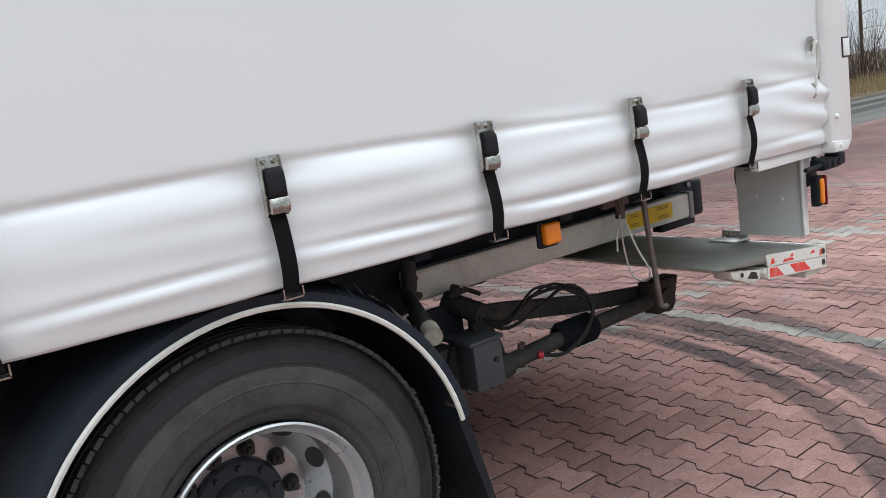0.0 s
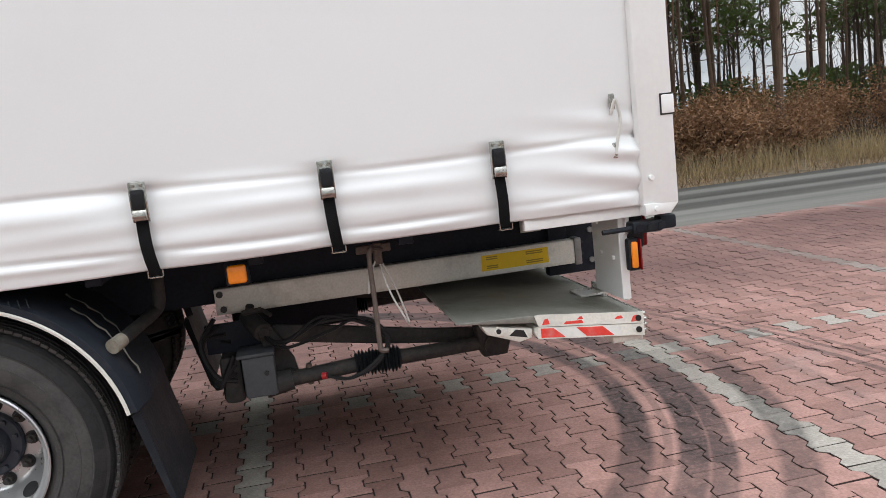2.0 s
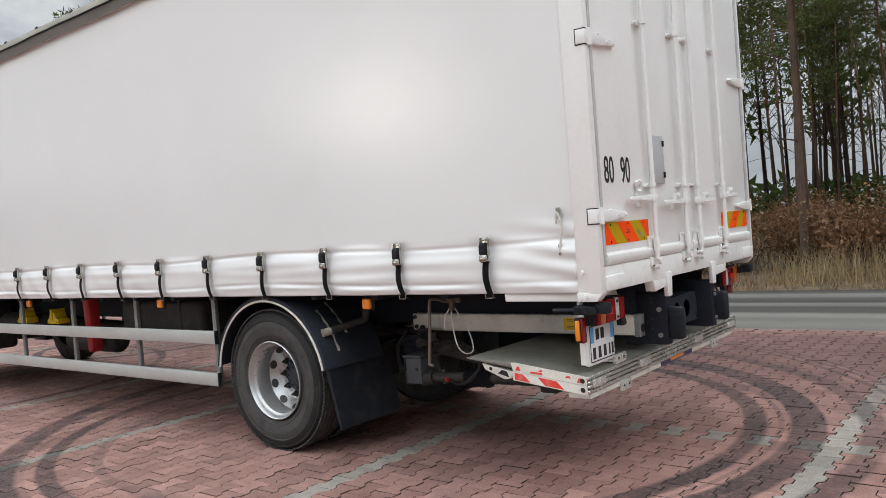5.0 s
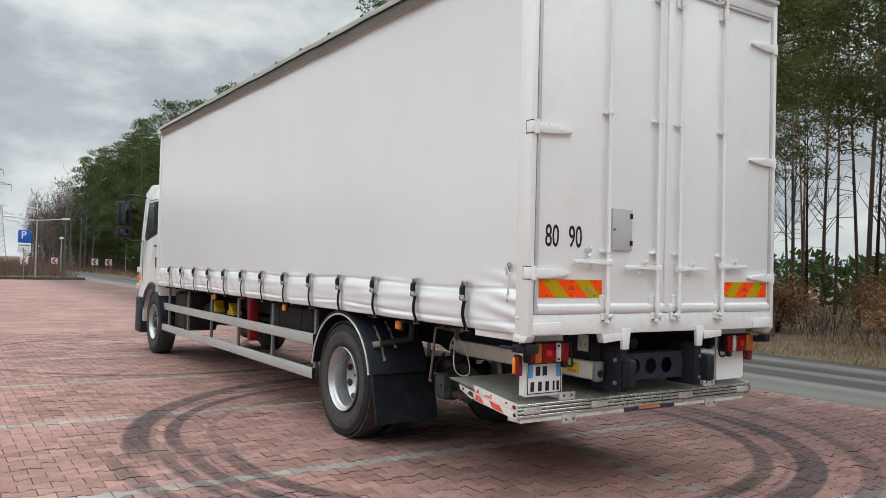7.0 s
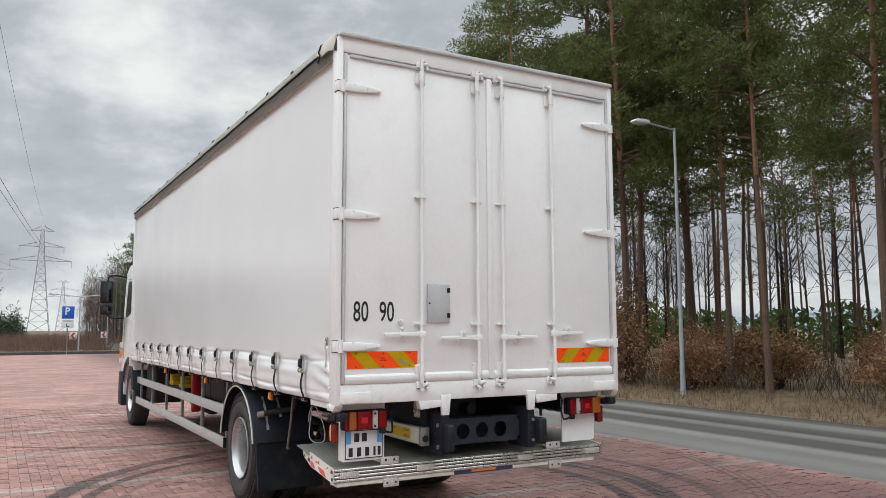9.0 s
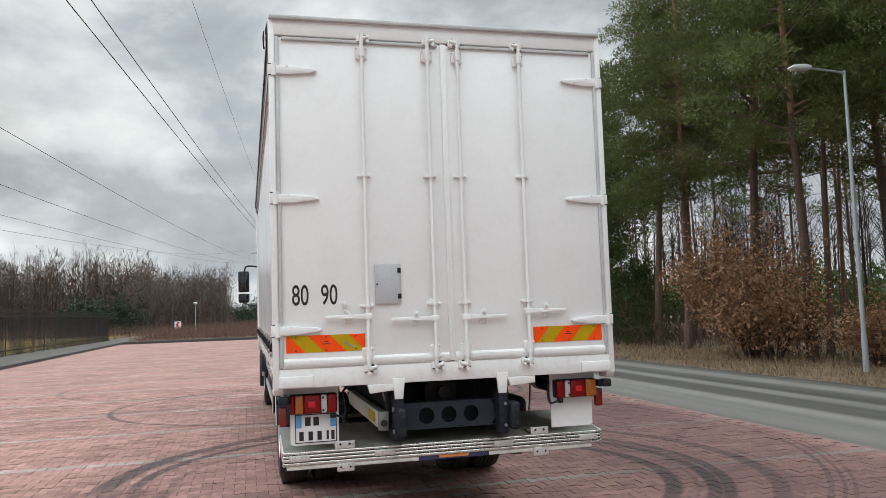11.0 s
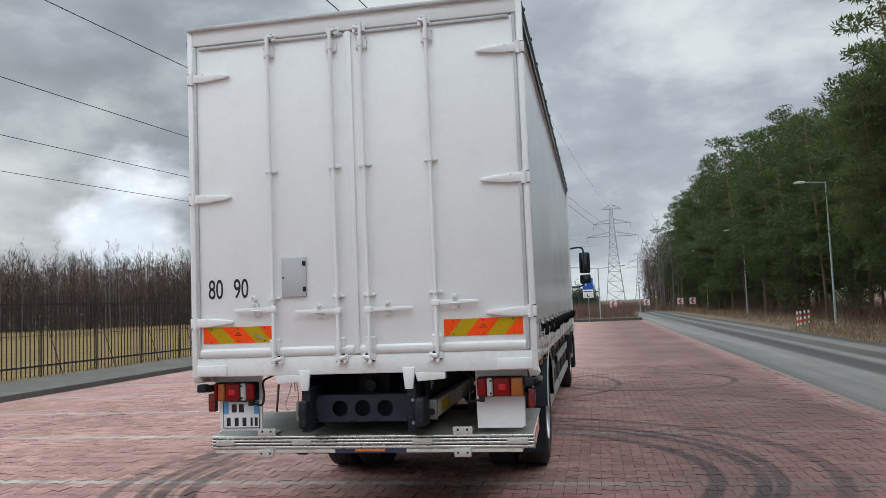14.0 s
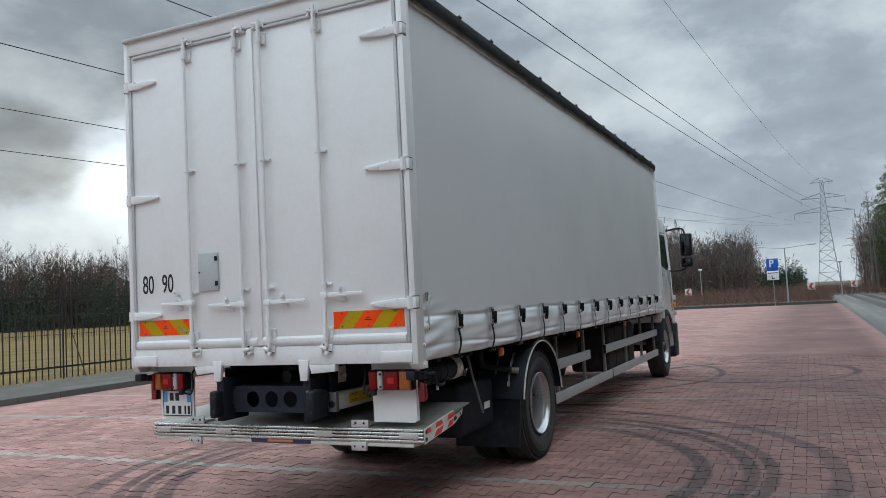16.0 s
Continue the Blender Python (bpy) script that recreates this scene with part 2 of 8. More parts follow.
# ---- materials ----
def material(name, base, rough=0.6, metal=0.0, vary=0.12, scale=6.0, fine=60.0, bump=0.0, bump_scale=120.0, dirt=None, dirt_amount=0.0,
             dirt_scale=3.0, spec=0.5, coat=0.0, rnd=0.0, island=0.0, rough_vary=0.1, translucent=None):
    """A surface with colour variation at two scales, fine relief and stains."""
    m = bpy.data.materials.new(name)
    m.use_nodes = True
    nt = m.node_tree
    n, link = nt.nodes.new, nt.links.new
    bsdf = nt.nodes["Principled BSDF"]
    tc = n("ShaderNodeTexCoord")
    coord = tc.outputs["Object"]
    big, small = n("ShaderNodeTexNoise"), n("ShaderNodeTexNoise")
    for tex, s, d in ((big, scale, 3.0), (small, fine, 4.0)):
        tex.inputs["Scale"].default_value, tex.inputs["Detail"].default_value = s, d
        link(coord, tex.inputs["Vector"])
    mix = n("ShaderNodeMath")
    mix.operation = "MULTIPLY_ADD"
    mix.inputs[1].default_value = 0.5
    link(small.outputs["Fac"], mix.inputs[0])
    half = n("ShaderNodeMath")
    half.operation = "MULTIPLY"
    half.inputs[1].default_value = 0.5
    link(big.outputs["Fac"], half.inputs[0])
    link(half.outputs[0], mix.inputs[2])
    val = n("ShaderNodeMapRange")
    val.inputs["From Min"].default_value, val.inputs["From Max"].default_value = 0.3, 0.7
    val.inputs["To Min"].default_value, val.inputs["To Max"].default_value = 1 - vary, 1 + vary
    link(mix.outputs[0], val.inputs["Value"])
    factor = val.outputs["Result"]
    if rnd or island:
        src = n("ShaderNodeObjectInfo").outputs["Random"] if rnd else n("ShaderNodeNewGeometry").outputs["Random Per Island"]
        mr = n("ShaderNodeMapRange")
        amount = rnd or island
        mr.inputs["To Min"].default_value, mr.inputs["To Max"].default_value = 1 - amount, 1 + amount
        link(src, mr.inputs["Value"])
        mul = n("ShaderNodeMath")
        mul.operation = "MULTIPLY"
        link(factor, mul.inputs[0])
        link(mr.outputs["Result"], mul.inputs[1])
        factor = mul.outputs[0]
    col = n("ShaderNodeVectorMath")
    col.operation = "SCALE"
    col.inputs[0].default_value = base
    link(factor, col.inputs["Scale"])
    colour = col.outputs[0]
    if dirt:
        dn = n("ShaderNodeTexNoise")
        dn.inputs["Scale"].default_value, dn.inputs["Detail"].default_value, dn.inputs["Roughness"].default_value = dirt_scale, 7.0, 0.65
        link(coord, dn.inputs["Vector"])
        ramp = n("ShaderNodeMapRange")
        ramp.inputs["From Min"].default_value, ramp.inputs["From Max"].default_value = 0.50, 0.72
        ramp.inputs["To Max"].default_value = dirt_amount
        link(dn.outputs["Fac"], ramp.inputs["Value"])
        dm = n("ShaderNodeMix")
        dm.data_type = "RGBA"
        dm.inputs[7].default_value = (*dirt, 1)
        link(ramp.outputs["Result"], dm.inputs[0])
        link(colour, dm.inputs[6])
        colour = dm.outputs[2]
    link(colour, bsdf.inputs["Base Color"])
    rr = n("ShaderNodeMapRange")
    rr.inputs["From Min"].default_value, rr.inputs["From Max"].default_value = 0.3, 0.7
    rr.inputs["To Min"].default_value, rr.inputs["To Max"].default_value = max(0.02, rough - rough_vary), min(1, rough + rough_vary)
    link(mix.outputs[0], rr.inputs["Value"])
    link(rr.outputs["Result"], bsdf.inputs["Roughness"])
    bsdf.inputs["Metallic"].default_value = metal
    bsdf.inputs["Specular IOR Level"].default_value = spec
    bsdf.inputs["Coat Weight"].default_value = coat
    if bump:
        bn, bp = n("ShaderNodeTexNoise"), n("ShaderNodeBump")
        bn.inputs["Scale"].default_value, bn.inputs["Detail"].default_value = bump_scale, 5.0
        link(coord, bn.inputs["Vector"])
        bp.inputs["Strength"].default_value, bp.inputs["Distance"].default_value = bump, 0.01
        link(bn.outputs["Fac"], bp.inputs["Height"])
        link(bp.outputs[0], bsdf.inputs["Normal"])
    if translucent:
        tr, mx = n("ShaderNodeBsdfTranslucent"), n("ShaderNodeMixShader")
        tr.inputs["Color"].default_value = (*translucent, 1)
        mx.inputs[0].default_value = 0.3
        link(bsdf.outputs[0], mx.inputs[1])
        link(tr.outputs[0], mx.inputs[2])
        link(mx.outputs[0], nt.nodes["Material Output"].inputs["Surface"])
    return m


PVC = material("white_tarpaulin", (0.77, 0.77, 0.77), 0.21, vary=0.025, scale=1.2, fine=260, bump=0.012, bump_scale=700, dirt=(0.60, 0.585, 0.55), dirt_amount=0.07, dirt_scale=2.2, rough_vary=0.05)
PAINT = material("white_paint", (0.81, 0.81, 0.80), 0.38, vary=0.03, scale=2.0, fine=40, bump=0.05, bump_scale=30, dirt=(0.50, 0.47, 0.40), dirt_amount=0.13, dirt_scale=4.0, rough_vary=0.08)
PAINT_WORN = material("worn_white_paint", (0.79, 0.79, 0.775), 0.42, vary=0.04, scale=7, fine=60, bump=0.06, bump_scale=60, dirt=(0.38, 0.34, 0.28), dirt_amount=0.22, dirt_scale=14.0)
GASKET = material("grey_rubber_seal", (0.52, 0.53, 0.53), 0.6, vary=0.12, scale=8, dirt=(0.25, 0.25, 0.24), dirt_amount=0.4)
TRIM_DARK = material("black_tarpaulin_edge", (0.022, 0.022, 0.024), 0.5, vary=0.2, scale=5, bump=0.1)
TRIM = material("grey_tarpaulin_edge", (0.27, 0.25, 0.225), 0.55, vary=0.15, scale=5, bump=0.1)
BLACK = material("black_plastic", (0.016, 0.019, 0.024), 0.5, vary=0.25, scale=4, fine=50, bump=0.08, dirt=(0.09, 0.085, 0.08), dirt_amount=0.22, dirt_scale=7, spec=0.16)
PAINT_OLD = material("old_cream_paint", (0.30, 0.27, 0.22), 0.6, vary=0.3, scale=20, bump=0.2, dirt=(0.07, 0.06, 0.05), dirt_amount=0.6, dirt_scale=18)
FENDER = material("dark_grey_plastic", (0.027, 0.032, 0.042), 0.48, vary=0.2, scale=3, fine=40, bump=0.1, bump_scale=260, dirt=(0.06, 0.057, 0.054), dirt_amount=0.3, dirt_scale=5, spec=0.12)
CHASSIS = material("navy_chassis_paint", (0.018, 0.021, 0.029), 0.5, vary=0.3, scale=5, bump=0.12, dirt=(0.035, 0.032, 0.03), dirt_amount=0.35, dirt_scale=9, spec=0.12)
GRIMY = material("grimy_black_steel", (0.036, 0.034, 0.033), 0.6, vary=0.35, scale=9, bump=0.25, bump_scale=80, dirt=(0.10, 0.085, 0.07), dirt_amount=0.4, dirt_scale=12, spec=0.16)
RUBBER_DARK = material("black_tyre_shoulder", (0.021, 0.021, 0.022), 0.66, vary=0.35, scale=9, fine=70, bump=0.3, bump_scale=120, dirt=(0.052, 0.048, 0.044), dirt_amount=0.5, dirt_scale=11, spec=0.25)
RUBBER = material("tyre_rubber", (0.064, 0.061, 0.059), 0.72, vary=0.32, scale=7, fine=70, bump=0.3, bump_scale=120, dirt=(0.026, 0.025, 0.025), dirt_amount=0.8, dirt_scale=9, spec=0.28)
STRAP = material("black_webbing", (0.012, 0.012, 0.014), 0.72, vary=0.2, scale=30, fine=300, bump=0.5, bump_scale=900, spec=0.28)
STEEL = material("stainless_buckle", (0.46, 0.445, 0.41), 0.24, 0.95, vary=0.2, scale=20, bump=0.06, dirt=(0.12, 0.10, 0.08), dirt_amount=0.55, dirt_scale=40)
ALU = material("aluminium_profile", (0.66, 0.65, 0.62), 0.30, 0.5, vary=0.1, scale=4, fine=120, bump=0.08, bump_scale=300, dirt=(0.30, 0.28, 0.24), dirt_amount=0.35, dirt_scale=8)
ALU_DULL = material("weathered_aluminium", (0.72, 0.70, 0.635), 0.5, 0.1, vary=0.16, scale=4, fine=90, bump=0.12, dirt=(0.26, 0.235, 0.19), dirt_amount=0.5, dirt_scale=6)
PLATFORM = material("worn_platform_sheet", (0.215, 0.208, 0.182), 0.42, 0.25, vary=0.35, scale=2.5, fine=45, bump=0.3, bump_scale=220, dirt=(0.10, 0.085, 0.05), dirt_amount=0.9, dirt_scale=4.5)
RAIL = material("grey_anodised_rail", (0.52, 0.54, 0.53), 0.42, 0.45, vary=0.08, scale=3, fine=80, dirt=(0.3, 0.29, 0.27), dirt_amount=0.25, dirt_scale=5)
POST = material("galvanised_steel", (0.26, 0.265, 0.26), 0.55, 0.6, vary=0.25, scale=14, bump=0.12, dirt=(0.12, 0.11, 0.10), dirt_amount=0.4)
RIM = material("silver_wheel_paint", (0.50, 0.50, 0.50), 0.33, 0.7, vary=0.06, scale=5, bump=0.03, dirt=(0.30, 0.28, 0.26), dirt_amount=0.2, dirt_scale=9)
HUB = material("greasy_blue_black_hub", (0.022, 0.028, 0.040), 0.45, vary=0.3, scale=18, bump=0.2, dirt=(0.10, 0.09, 0.08), dirt_amount=0.3, dirt_scale=20)
RUSTY = material("rusty_nut", (0.13, 0.10, 0.085), 0.6, 0.5, vary=0.3, scale=40, bump=0.2)
WHITE_STRIP = material("cream_edge_strip", (0.70, 0.68, 0.62), 0.5, vary=0.08, scale=12, dirt=(0.3, 0.28, 0.24), dirt_amount=0.3)
RED_REFLEX = material("red_reflective_film", (0.90, 0.080, 0.008), 0.6, vary=0.08, scale=30, spec=0.12)
YELLOW_REFLEX = material("yellow_reflective_film", (0.47, 0.31, 0.006), 0.6, vary=0.08, scale=30, spec=0.12)
RED_MARK = material("red_marking", (0.72, 0.05, 0.035), 0.45, vary=0.12, scale=20, dirt=(0.5, 0.4, 0.36), dirt_amount=0.35, dirt_scale=18)
WHITE_MARK = material("white_marking", (0.72, 0.71, 0.67), 0.45, vary=0.08, scale=20, dirt=(0.4, 0.37, 0.32), dirt_amount=0.35, dirt_scale=18)
YELLOW_STICKER = material("yellow_sticker", (0.85, 0.56, 0.012), 0.5, vary=0.06, scale=14, dirt=(0.5, 0.38, 0.08), dirt_amount=0.3)
STICKER_PRINT = material("dull_sticker_print", (0.33, 0.22, 0.02), 0.5, vary=0.1, scale=20)
AMBER = material("amber_lens", (0.85, 0.24, 0.01), 0.2, vary=0.08, scale=50, coat=0.5)
AMBER_TAIL = material("amber_tail_lens", (0.374, 0.105, 0.008), 0.2, vary=0.1, scale=50, coat=0.5)
RED_LENS = material("red_lens", (0.194, 0.003, 0.005), 0.16, vary=0.08, scale=30, fine=260, bump=0.05, bump_scale=300, spec=0.3)
RED_REFLEX_LAMP = material("red_reflex_square", (0.562, 0.009, 0.015), 0.2, vary=0.06, scale=60)
ALU_BAR = material("polished_aluminium_bar", (0.60, 0.59, 0.55), 0.26, 0.75, vary=0.06, scale=3, fine=20, dirt=(0.34, 0.31, 0.25), dirt_amount=0.3, dirt_scale=5)
RED_DARK = material("dark_red_lens", (0.20, 0.006, 0.008), 0.2, vary=0.15, scale=40, coat=0.5)
CLEAR_LENS = material("clear_grey_lens", (0.50, 0.50, 0.49), 0.18, vary=0.1, scale=60, coat=0.6)
PLATE_WHITE = material("white_number_plate", (0.78, 0.79, 0.80), 0.35, vary=0.03, scale=12)
PLATE_BLUE = material("pale_blue_band", (0.12, 0.38, 0.72), 0.4, vary=0.08, scale=30)
INK = material("black_ink", (0.012, 0.012, 0.013), 0.45, vary=0.15, scale=30)
BADGE_BLUE = material("navy_badge", (0.03, 0.035, 0.085), 0.4, vary=0.2, scale=30)
BADGE_ORANGE = material("orange_badge_shape", (0.62, 0.20, 0.05), 0.45, vary=0.1, scale=30)
PUMP_GREY = material("scuffed_grey_plastic", (0.075, 0.079, 0.086), 0.5, vary=0.2, scale=6, bump=0.1, spec=0.2)
GREY_HATCH = material("grey_plastic_hatch", (0.47, 0.48, 0.49), 0.42, vary=0.08, scale=5, dirt=(0.35, 0.35, 0.35), dirt_amount=0.3)
RED_BOX = material("red_plastic", (0.42, 0.018, 0.022), 0.42, vary=0.12, scale=5)
YELLOW_PLASTIC = material("yellow_plastic", (0.70, 0.46, 0.01), 0.45, vary=0.12, scale=8)
CABLE = material("black_cable", (0.013, 0.013, 0.014), 0.5, vary=0.2, scale=10, spec=0.28)
WHITE_CORD = material("white_cord", (0.62, 0.61, 0.57), 0.7, vary=0.1, scale=40)
CAB_WHITE = material("white_cab_paint", (0.78, 0.78, 0.76), 0.28, vary=0.02, scale=2, coat=0.4)
LAMP_POLE = material("galvanised_lamp_pole", (0.40, 0.43, 0.45), 0.5, 0.45, vary=0.1, scale=3, dirt=(0.3, 0.31, 0.32), dirt_amount=0.3)
LAMP_HEAD = material("pale_grey_lamp_head", (0.62, 0.63, 0.63), 0.4, vary=0.05, scale=4)
FENCE = material("dark_brown_fence_paint", (0.014, 0.011, 0.011), 0.5, vary=0.2, scale=6)
KERB = material("concrete_kerb", (0.095, 0.091, 0.085), 0.85, vary=0.15, scale=3, fine=50, bump=0.2, rnd=0.12, spec=0.15)
SLAB = material("grey_pavement", (0.092, 0.085, 0.073), 0.85, vary=0.16, scale=2, fine=40, bump=0.2, dirt=(0.19, 0.175, 0.15), dirt_amount=0.5, dirt_scale=1.2, spec=0.15)
SIGN_BLUE = material("blue_sign_film", (0.012, 0.10, 0.48), 0.4, vary=0.05, scale=4)
SIGN_WHITE = material("white_sign_film", (0.74, 0.75, 0.76), 0.4, vary=0.04, scale=4)
SIGN_RED = material("red_sign_film", (0.62, 0.03, 0.03), 0.4, vary=0.06, scale=6)
PYLON = material("grey_pylon_steel", (0.27, 0.28, 0.295), 0.6, 0.4, vary=0.1, scale=0.5)
BARK_LOW = material("grey_brown_pine_bark", (0.112, 0.072, 0.050), 0.9, vary=0.35, scale=2.5, fine=22, bump=0.9, bump_scale=16, dirt=(0.17, 0.10, 0.065), dirt_amount=0.5, dirt_scale=2.0, rnd=0.2)
BARK_HIGH = material("orange_pine_bark", (0.25, 0.13, 0.075), 0.88, vary=0.3, scale=2.5, fine=22, bump=0.6, bump_scale=16, dirt=(0.10, 0.065, 0.045), dirt_amount=0.6, dirt_scale=3.0, rnd=0.2)
# lit and shaded copies of one needle colour, for near and edge crowns
NEEDLES = material("lit_olive_pine_needles", (0.104, 0.124, 0.046), 0.62, vary=0.6, scale=0.5, fine=3, island=0.4, rnd=0.3, translucent=(0.13, 0.145, 0.04), spec=0.15)
NEEDLES_SHADED = material("shaded_pine_needles", (0.064, 0.089, 0.036), 0.62, vary=0.6, scale=0.45, fine=3, island=0.3, rnd=0.3, translucent=(0.10, 0.13, 0.035), spec=0.15)
NEEDLES_FAR = material("far_conifer_needles", (0.040, 0.056, 0.036), 0.7, vary=0.4, scale=0.3, fine=2, island=0.25, spec=0.1)
DRY_LEAF = material("dry_beech_leaves", (0.29, 0.170, 0.10), 0.7, vary=0.25, scale=1.5, fine=12, island=0.4, translucent=(0.25, 0.12, 0.05), spec=0.15)
TWIG = material("grey_brown_twigs", (0.075, 0.055, 0.047), 0.9, vary=0.3, scale=3, fine=20, rnd=0.25, spec=0.15)
BIRCH = material("pale_birch_bark", (0.165, 0.150, 0.138), 0.85, vary=0.3, scale=4, fine=16, dirt=(0.06, 0.05, 0.045), dirt_amount=0.7, dirt_scale=5, rnd=0.25)
SCRUB = material("red_brown_scrub", (0.13, 0.076, 0.056), 0.9, vary=0.35, scale=1.0, fine=8, island=0.3)
LITTER = material("brown_grass_and_leaf_litter", (0.221, 0.153, 0.094), 0.9, vary=0.3, scale=0.8, fine=8, island=0.4, spec=0.1)
STRAW = material("dry_straw_grass", (0.35, 0.26, 0.15), 0.85, vary=0.25, scale=0.8, fine=8, island=0.35, translucent=(0.3, 0.24, 0.12), spec=0.15)


def glass(name, tint, rough=0.03):
    m = bpy.data.materials.new(name)
    m.use_nodes = True
    b = m.node_tree.nodes["Principled BSDF"]
    b.inputs["Base Color"].default_value = (*tint, 1)
    b.inputs["Roughness"].default_value = rough
    b.inputs["Transmission Weight"].default_value = 0.6
    b.inputs["IOR"].default_value = 1.45
    return m


GLASS = glass("tinted_cab_glass", (0.10, 0.13, 0.13))
MIRROR = material("mirror_glass", (0.07, 0.075, 0.08), 0.03, 1.0, vary=0.01, rough_vary=0.01)

# ---- ground ----
MARKS = [  # rubber rings left on the paving: centre x, y, radius, half width, strength, and 1 where only the part behind the axle shows, -1 ahead of it
    (-2.37, 0.20, 2.53, 0.082, 0.88, 1), (-2.42, 0.26, 2.87, 0.072, 0.88, 1), (-2.50, 0.24, 3.06, 0.062, 0.84, 1), (-2.60, 0.32, 3.50, 0.085, 0.66, 1), (-2.42, 0.24, 2.74, 0.022, 0.35, 1),
    (-2.83, 0.82, 3.78, 0.125, 0.86, -1), (-3.00, 0.30, 2.92, 0.070, 0.80, -1), (-3.15, -0.20, 2.04, 0.048, 0.42, -1), (-2.90, 0.55, 3.35, 0.020, 0.25, -1),
    (-4.6, -1.06, 6.22, 0.028, 0.60, 0), (-4.6, -1.06, 6.33, 0.020, 0.55, 0), (-4.6, -1.06, 6.42, 0.020, 0.45, 0),
    (-11.1, 2.6, 1.75, 0.07, 0.90, 0), (-10.65, -0.96, 3.06, 0.060, 0.75, 0), (-15.8, -2.9, 3.1, 0.08, 0.35, 0), (-2.9, -0.1, 4.15, 0.05, 0.22, 1), (3.1, 6.4, 5.6, 0.06, 0.25, 0),
]


def paving_material(name, base, other, pattern=False, marks=True, rnd=True):
    m = bpy.data.materials.new(name)
    m.use_nodes = True
    nt = m.node_tree
    n, link = nt.nodes.new, nt.links.new
    bsdf = nt.nodes["Principled BSDF"]
    geo = n("ShaderNodeNewGeometry")
    place = geo.outputs["Position"]

    def maths(op, a, b=None, c=None):
        q = n("ShaderNodeMath")
        q.operation = op
        for i, v in enumerate((a, b, c)):
            if v is None:
                continue
            if isinstance(v, (int, float)):
                q.inputs[i].default_value = v
            else:
                link(v, q.inputs[i])
        return q.outputs[0]

    def tex(scale, detail=4.0, rough=0.6):
        t = n("ShaderNodeTexNoise")
        t.inputs["Scale"].default_value, t.inputs["Detail"].default_value, t.inputs["Roughness"].default_value = scale, detail, rough
        link(place, t.inputs["Vector"])
        return t.outputs["Fac"]

    def remap(v, a, b, c, d):
        r = n("ShaderNodeMapRange")
        for key, x in zip(("From Min", "From Max", "To Min", "To Max"), (a, b, c, d)):
            r.inputs[key].default_value = x
        link(v, r.inputs["Value"])
        return r.outputs["Result"]

    def blend(f, a, b):
        x = n("ShaderNodeMix")
        x.data_type = "RGBA"
        link(f, x.inputs[0])
        for i, v in ((6, a), (7, b)):
            if isinstance(v, tuple):
                x.inputs[i].default_value = (*v, 1)
            else:
                link(v, x.inputs[i])
        return x.outputs[2]

    patches, grain, soot = tex(0.55, 6.0), tex(70.0, 4.0), tex(2.3, 8.0, 0.7)
    sep = n("ShaderNodeSeparateXYZ")
    link(place, sep.inputs[0])
    X, Y = sep.outputs["X"], sep.outputs["Y"]
    if pattern:
        cx = maths("FLOOR", maths("DIVIDE", X, 0.1545))
        cy = maths("FLOOR", maths("ADD", maths("DIVIDE", Y, 0.22), maths("MULTIPLY", maths("MODULO", cx, 2.0), 0.5)))
        cell = n("ShaderNodeCombineXYZ")
        link(cx, cell.inputs[0])
        link(cy, cell.inputs[1])
        white = n("ShaderNodeTexWhiteNoise")
        link(cell.outputs[0], white.inputs["Vector"])
        each = white.outputs["Value"]
    else:
        each = n("ShaderNodeObjectInfo").outputs["Random"] if rnd else geo.outputs["Random Per Island"]
    colour = blend(remap(each, 0.0, 1.0, 0.28, 0.72) if pattern else remap(each, 0.0, 1.0, 0.12, 0.88), base, other)
    tone = maths("MULTIPLY", remap(grain, 0.25, 0.75, 0.72, 1.28), remap(patches, 0.3, 0.7, 0.76, 1.18))
    tone = maths("MULTIPLY", tone, remap(tex(9.0, 6.0, 0.65), 0.3, 0.7, 0.84, 1.14))
    tone = maths("MULTIPLY", tone, remap(each, 0, 1, 1.05, 0.94) if pattern else remap(each, 0, 1, 1.08, 0.91))
    sc = n("ShaderNodeVectorMath")
    sc.operation = "SCALE"
    link(colour, sc.inputs[0])
    link(tone, sc.inputs["Scale"])
    colour = sc.outputs[0]
    if pattern:
        # bay lines of grey blocks, one column wide
        at = maths("ABSOLUTE", maths("SUBTRACT", maths("FLOORED_MODULO", maths("ADD", X, 0.63), 2.70), 1.35))
        colour = blend(maths("LESS_THAN", at, 0.085), colour, (0.285, 0.258, 0.235))
        fx = maths("FRACT", maths("DIVIDE", X, 0.1545))
        fy = maths("FRACT", maths("ADD", maths("DIVIDE", Y, 0.22), maths("MULTIPLY", maths("MODULO", cx, 2.0), 0.5)))
        joint = maths("MAXIMUM", maths("LESS_THAN", fx, 0.07), maths("LESS_THAN", fy, 0.05))
        colour = blend(maths("MULTIPLY", joint, 0.24), colour, (0.055, 0.035, 0.03))
    # grime and pale bloom
    colour = blend(remap(soot, 0.50, 0.74, 0.0, 0.55), colour, (0.13, 0.10, 0.092))
    colour = blend(remap(tex(1.1, 7.0, 0.7), 0.56, 0.72, 0.0, 0.28), colour, (0.40, 0.295, 0.27))
    # shade on the truck's road side painted into the colour as a darker band
    side_shade = maths("MULTIPLY", remap(Y, 0.8, 3.0, 0.0, 1.0), remap(Y, 4.9, 5.4, 1.0, 0.3))
    colour = blend(maths("MULTIPLY", side_shade, remap(tex(0.35, 6.0, 0.65), 0.36, 0.62, 0.58, 0.90)), colour, (0.112, 0.065, 0.060))
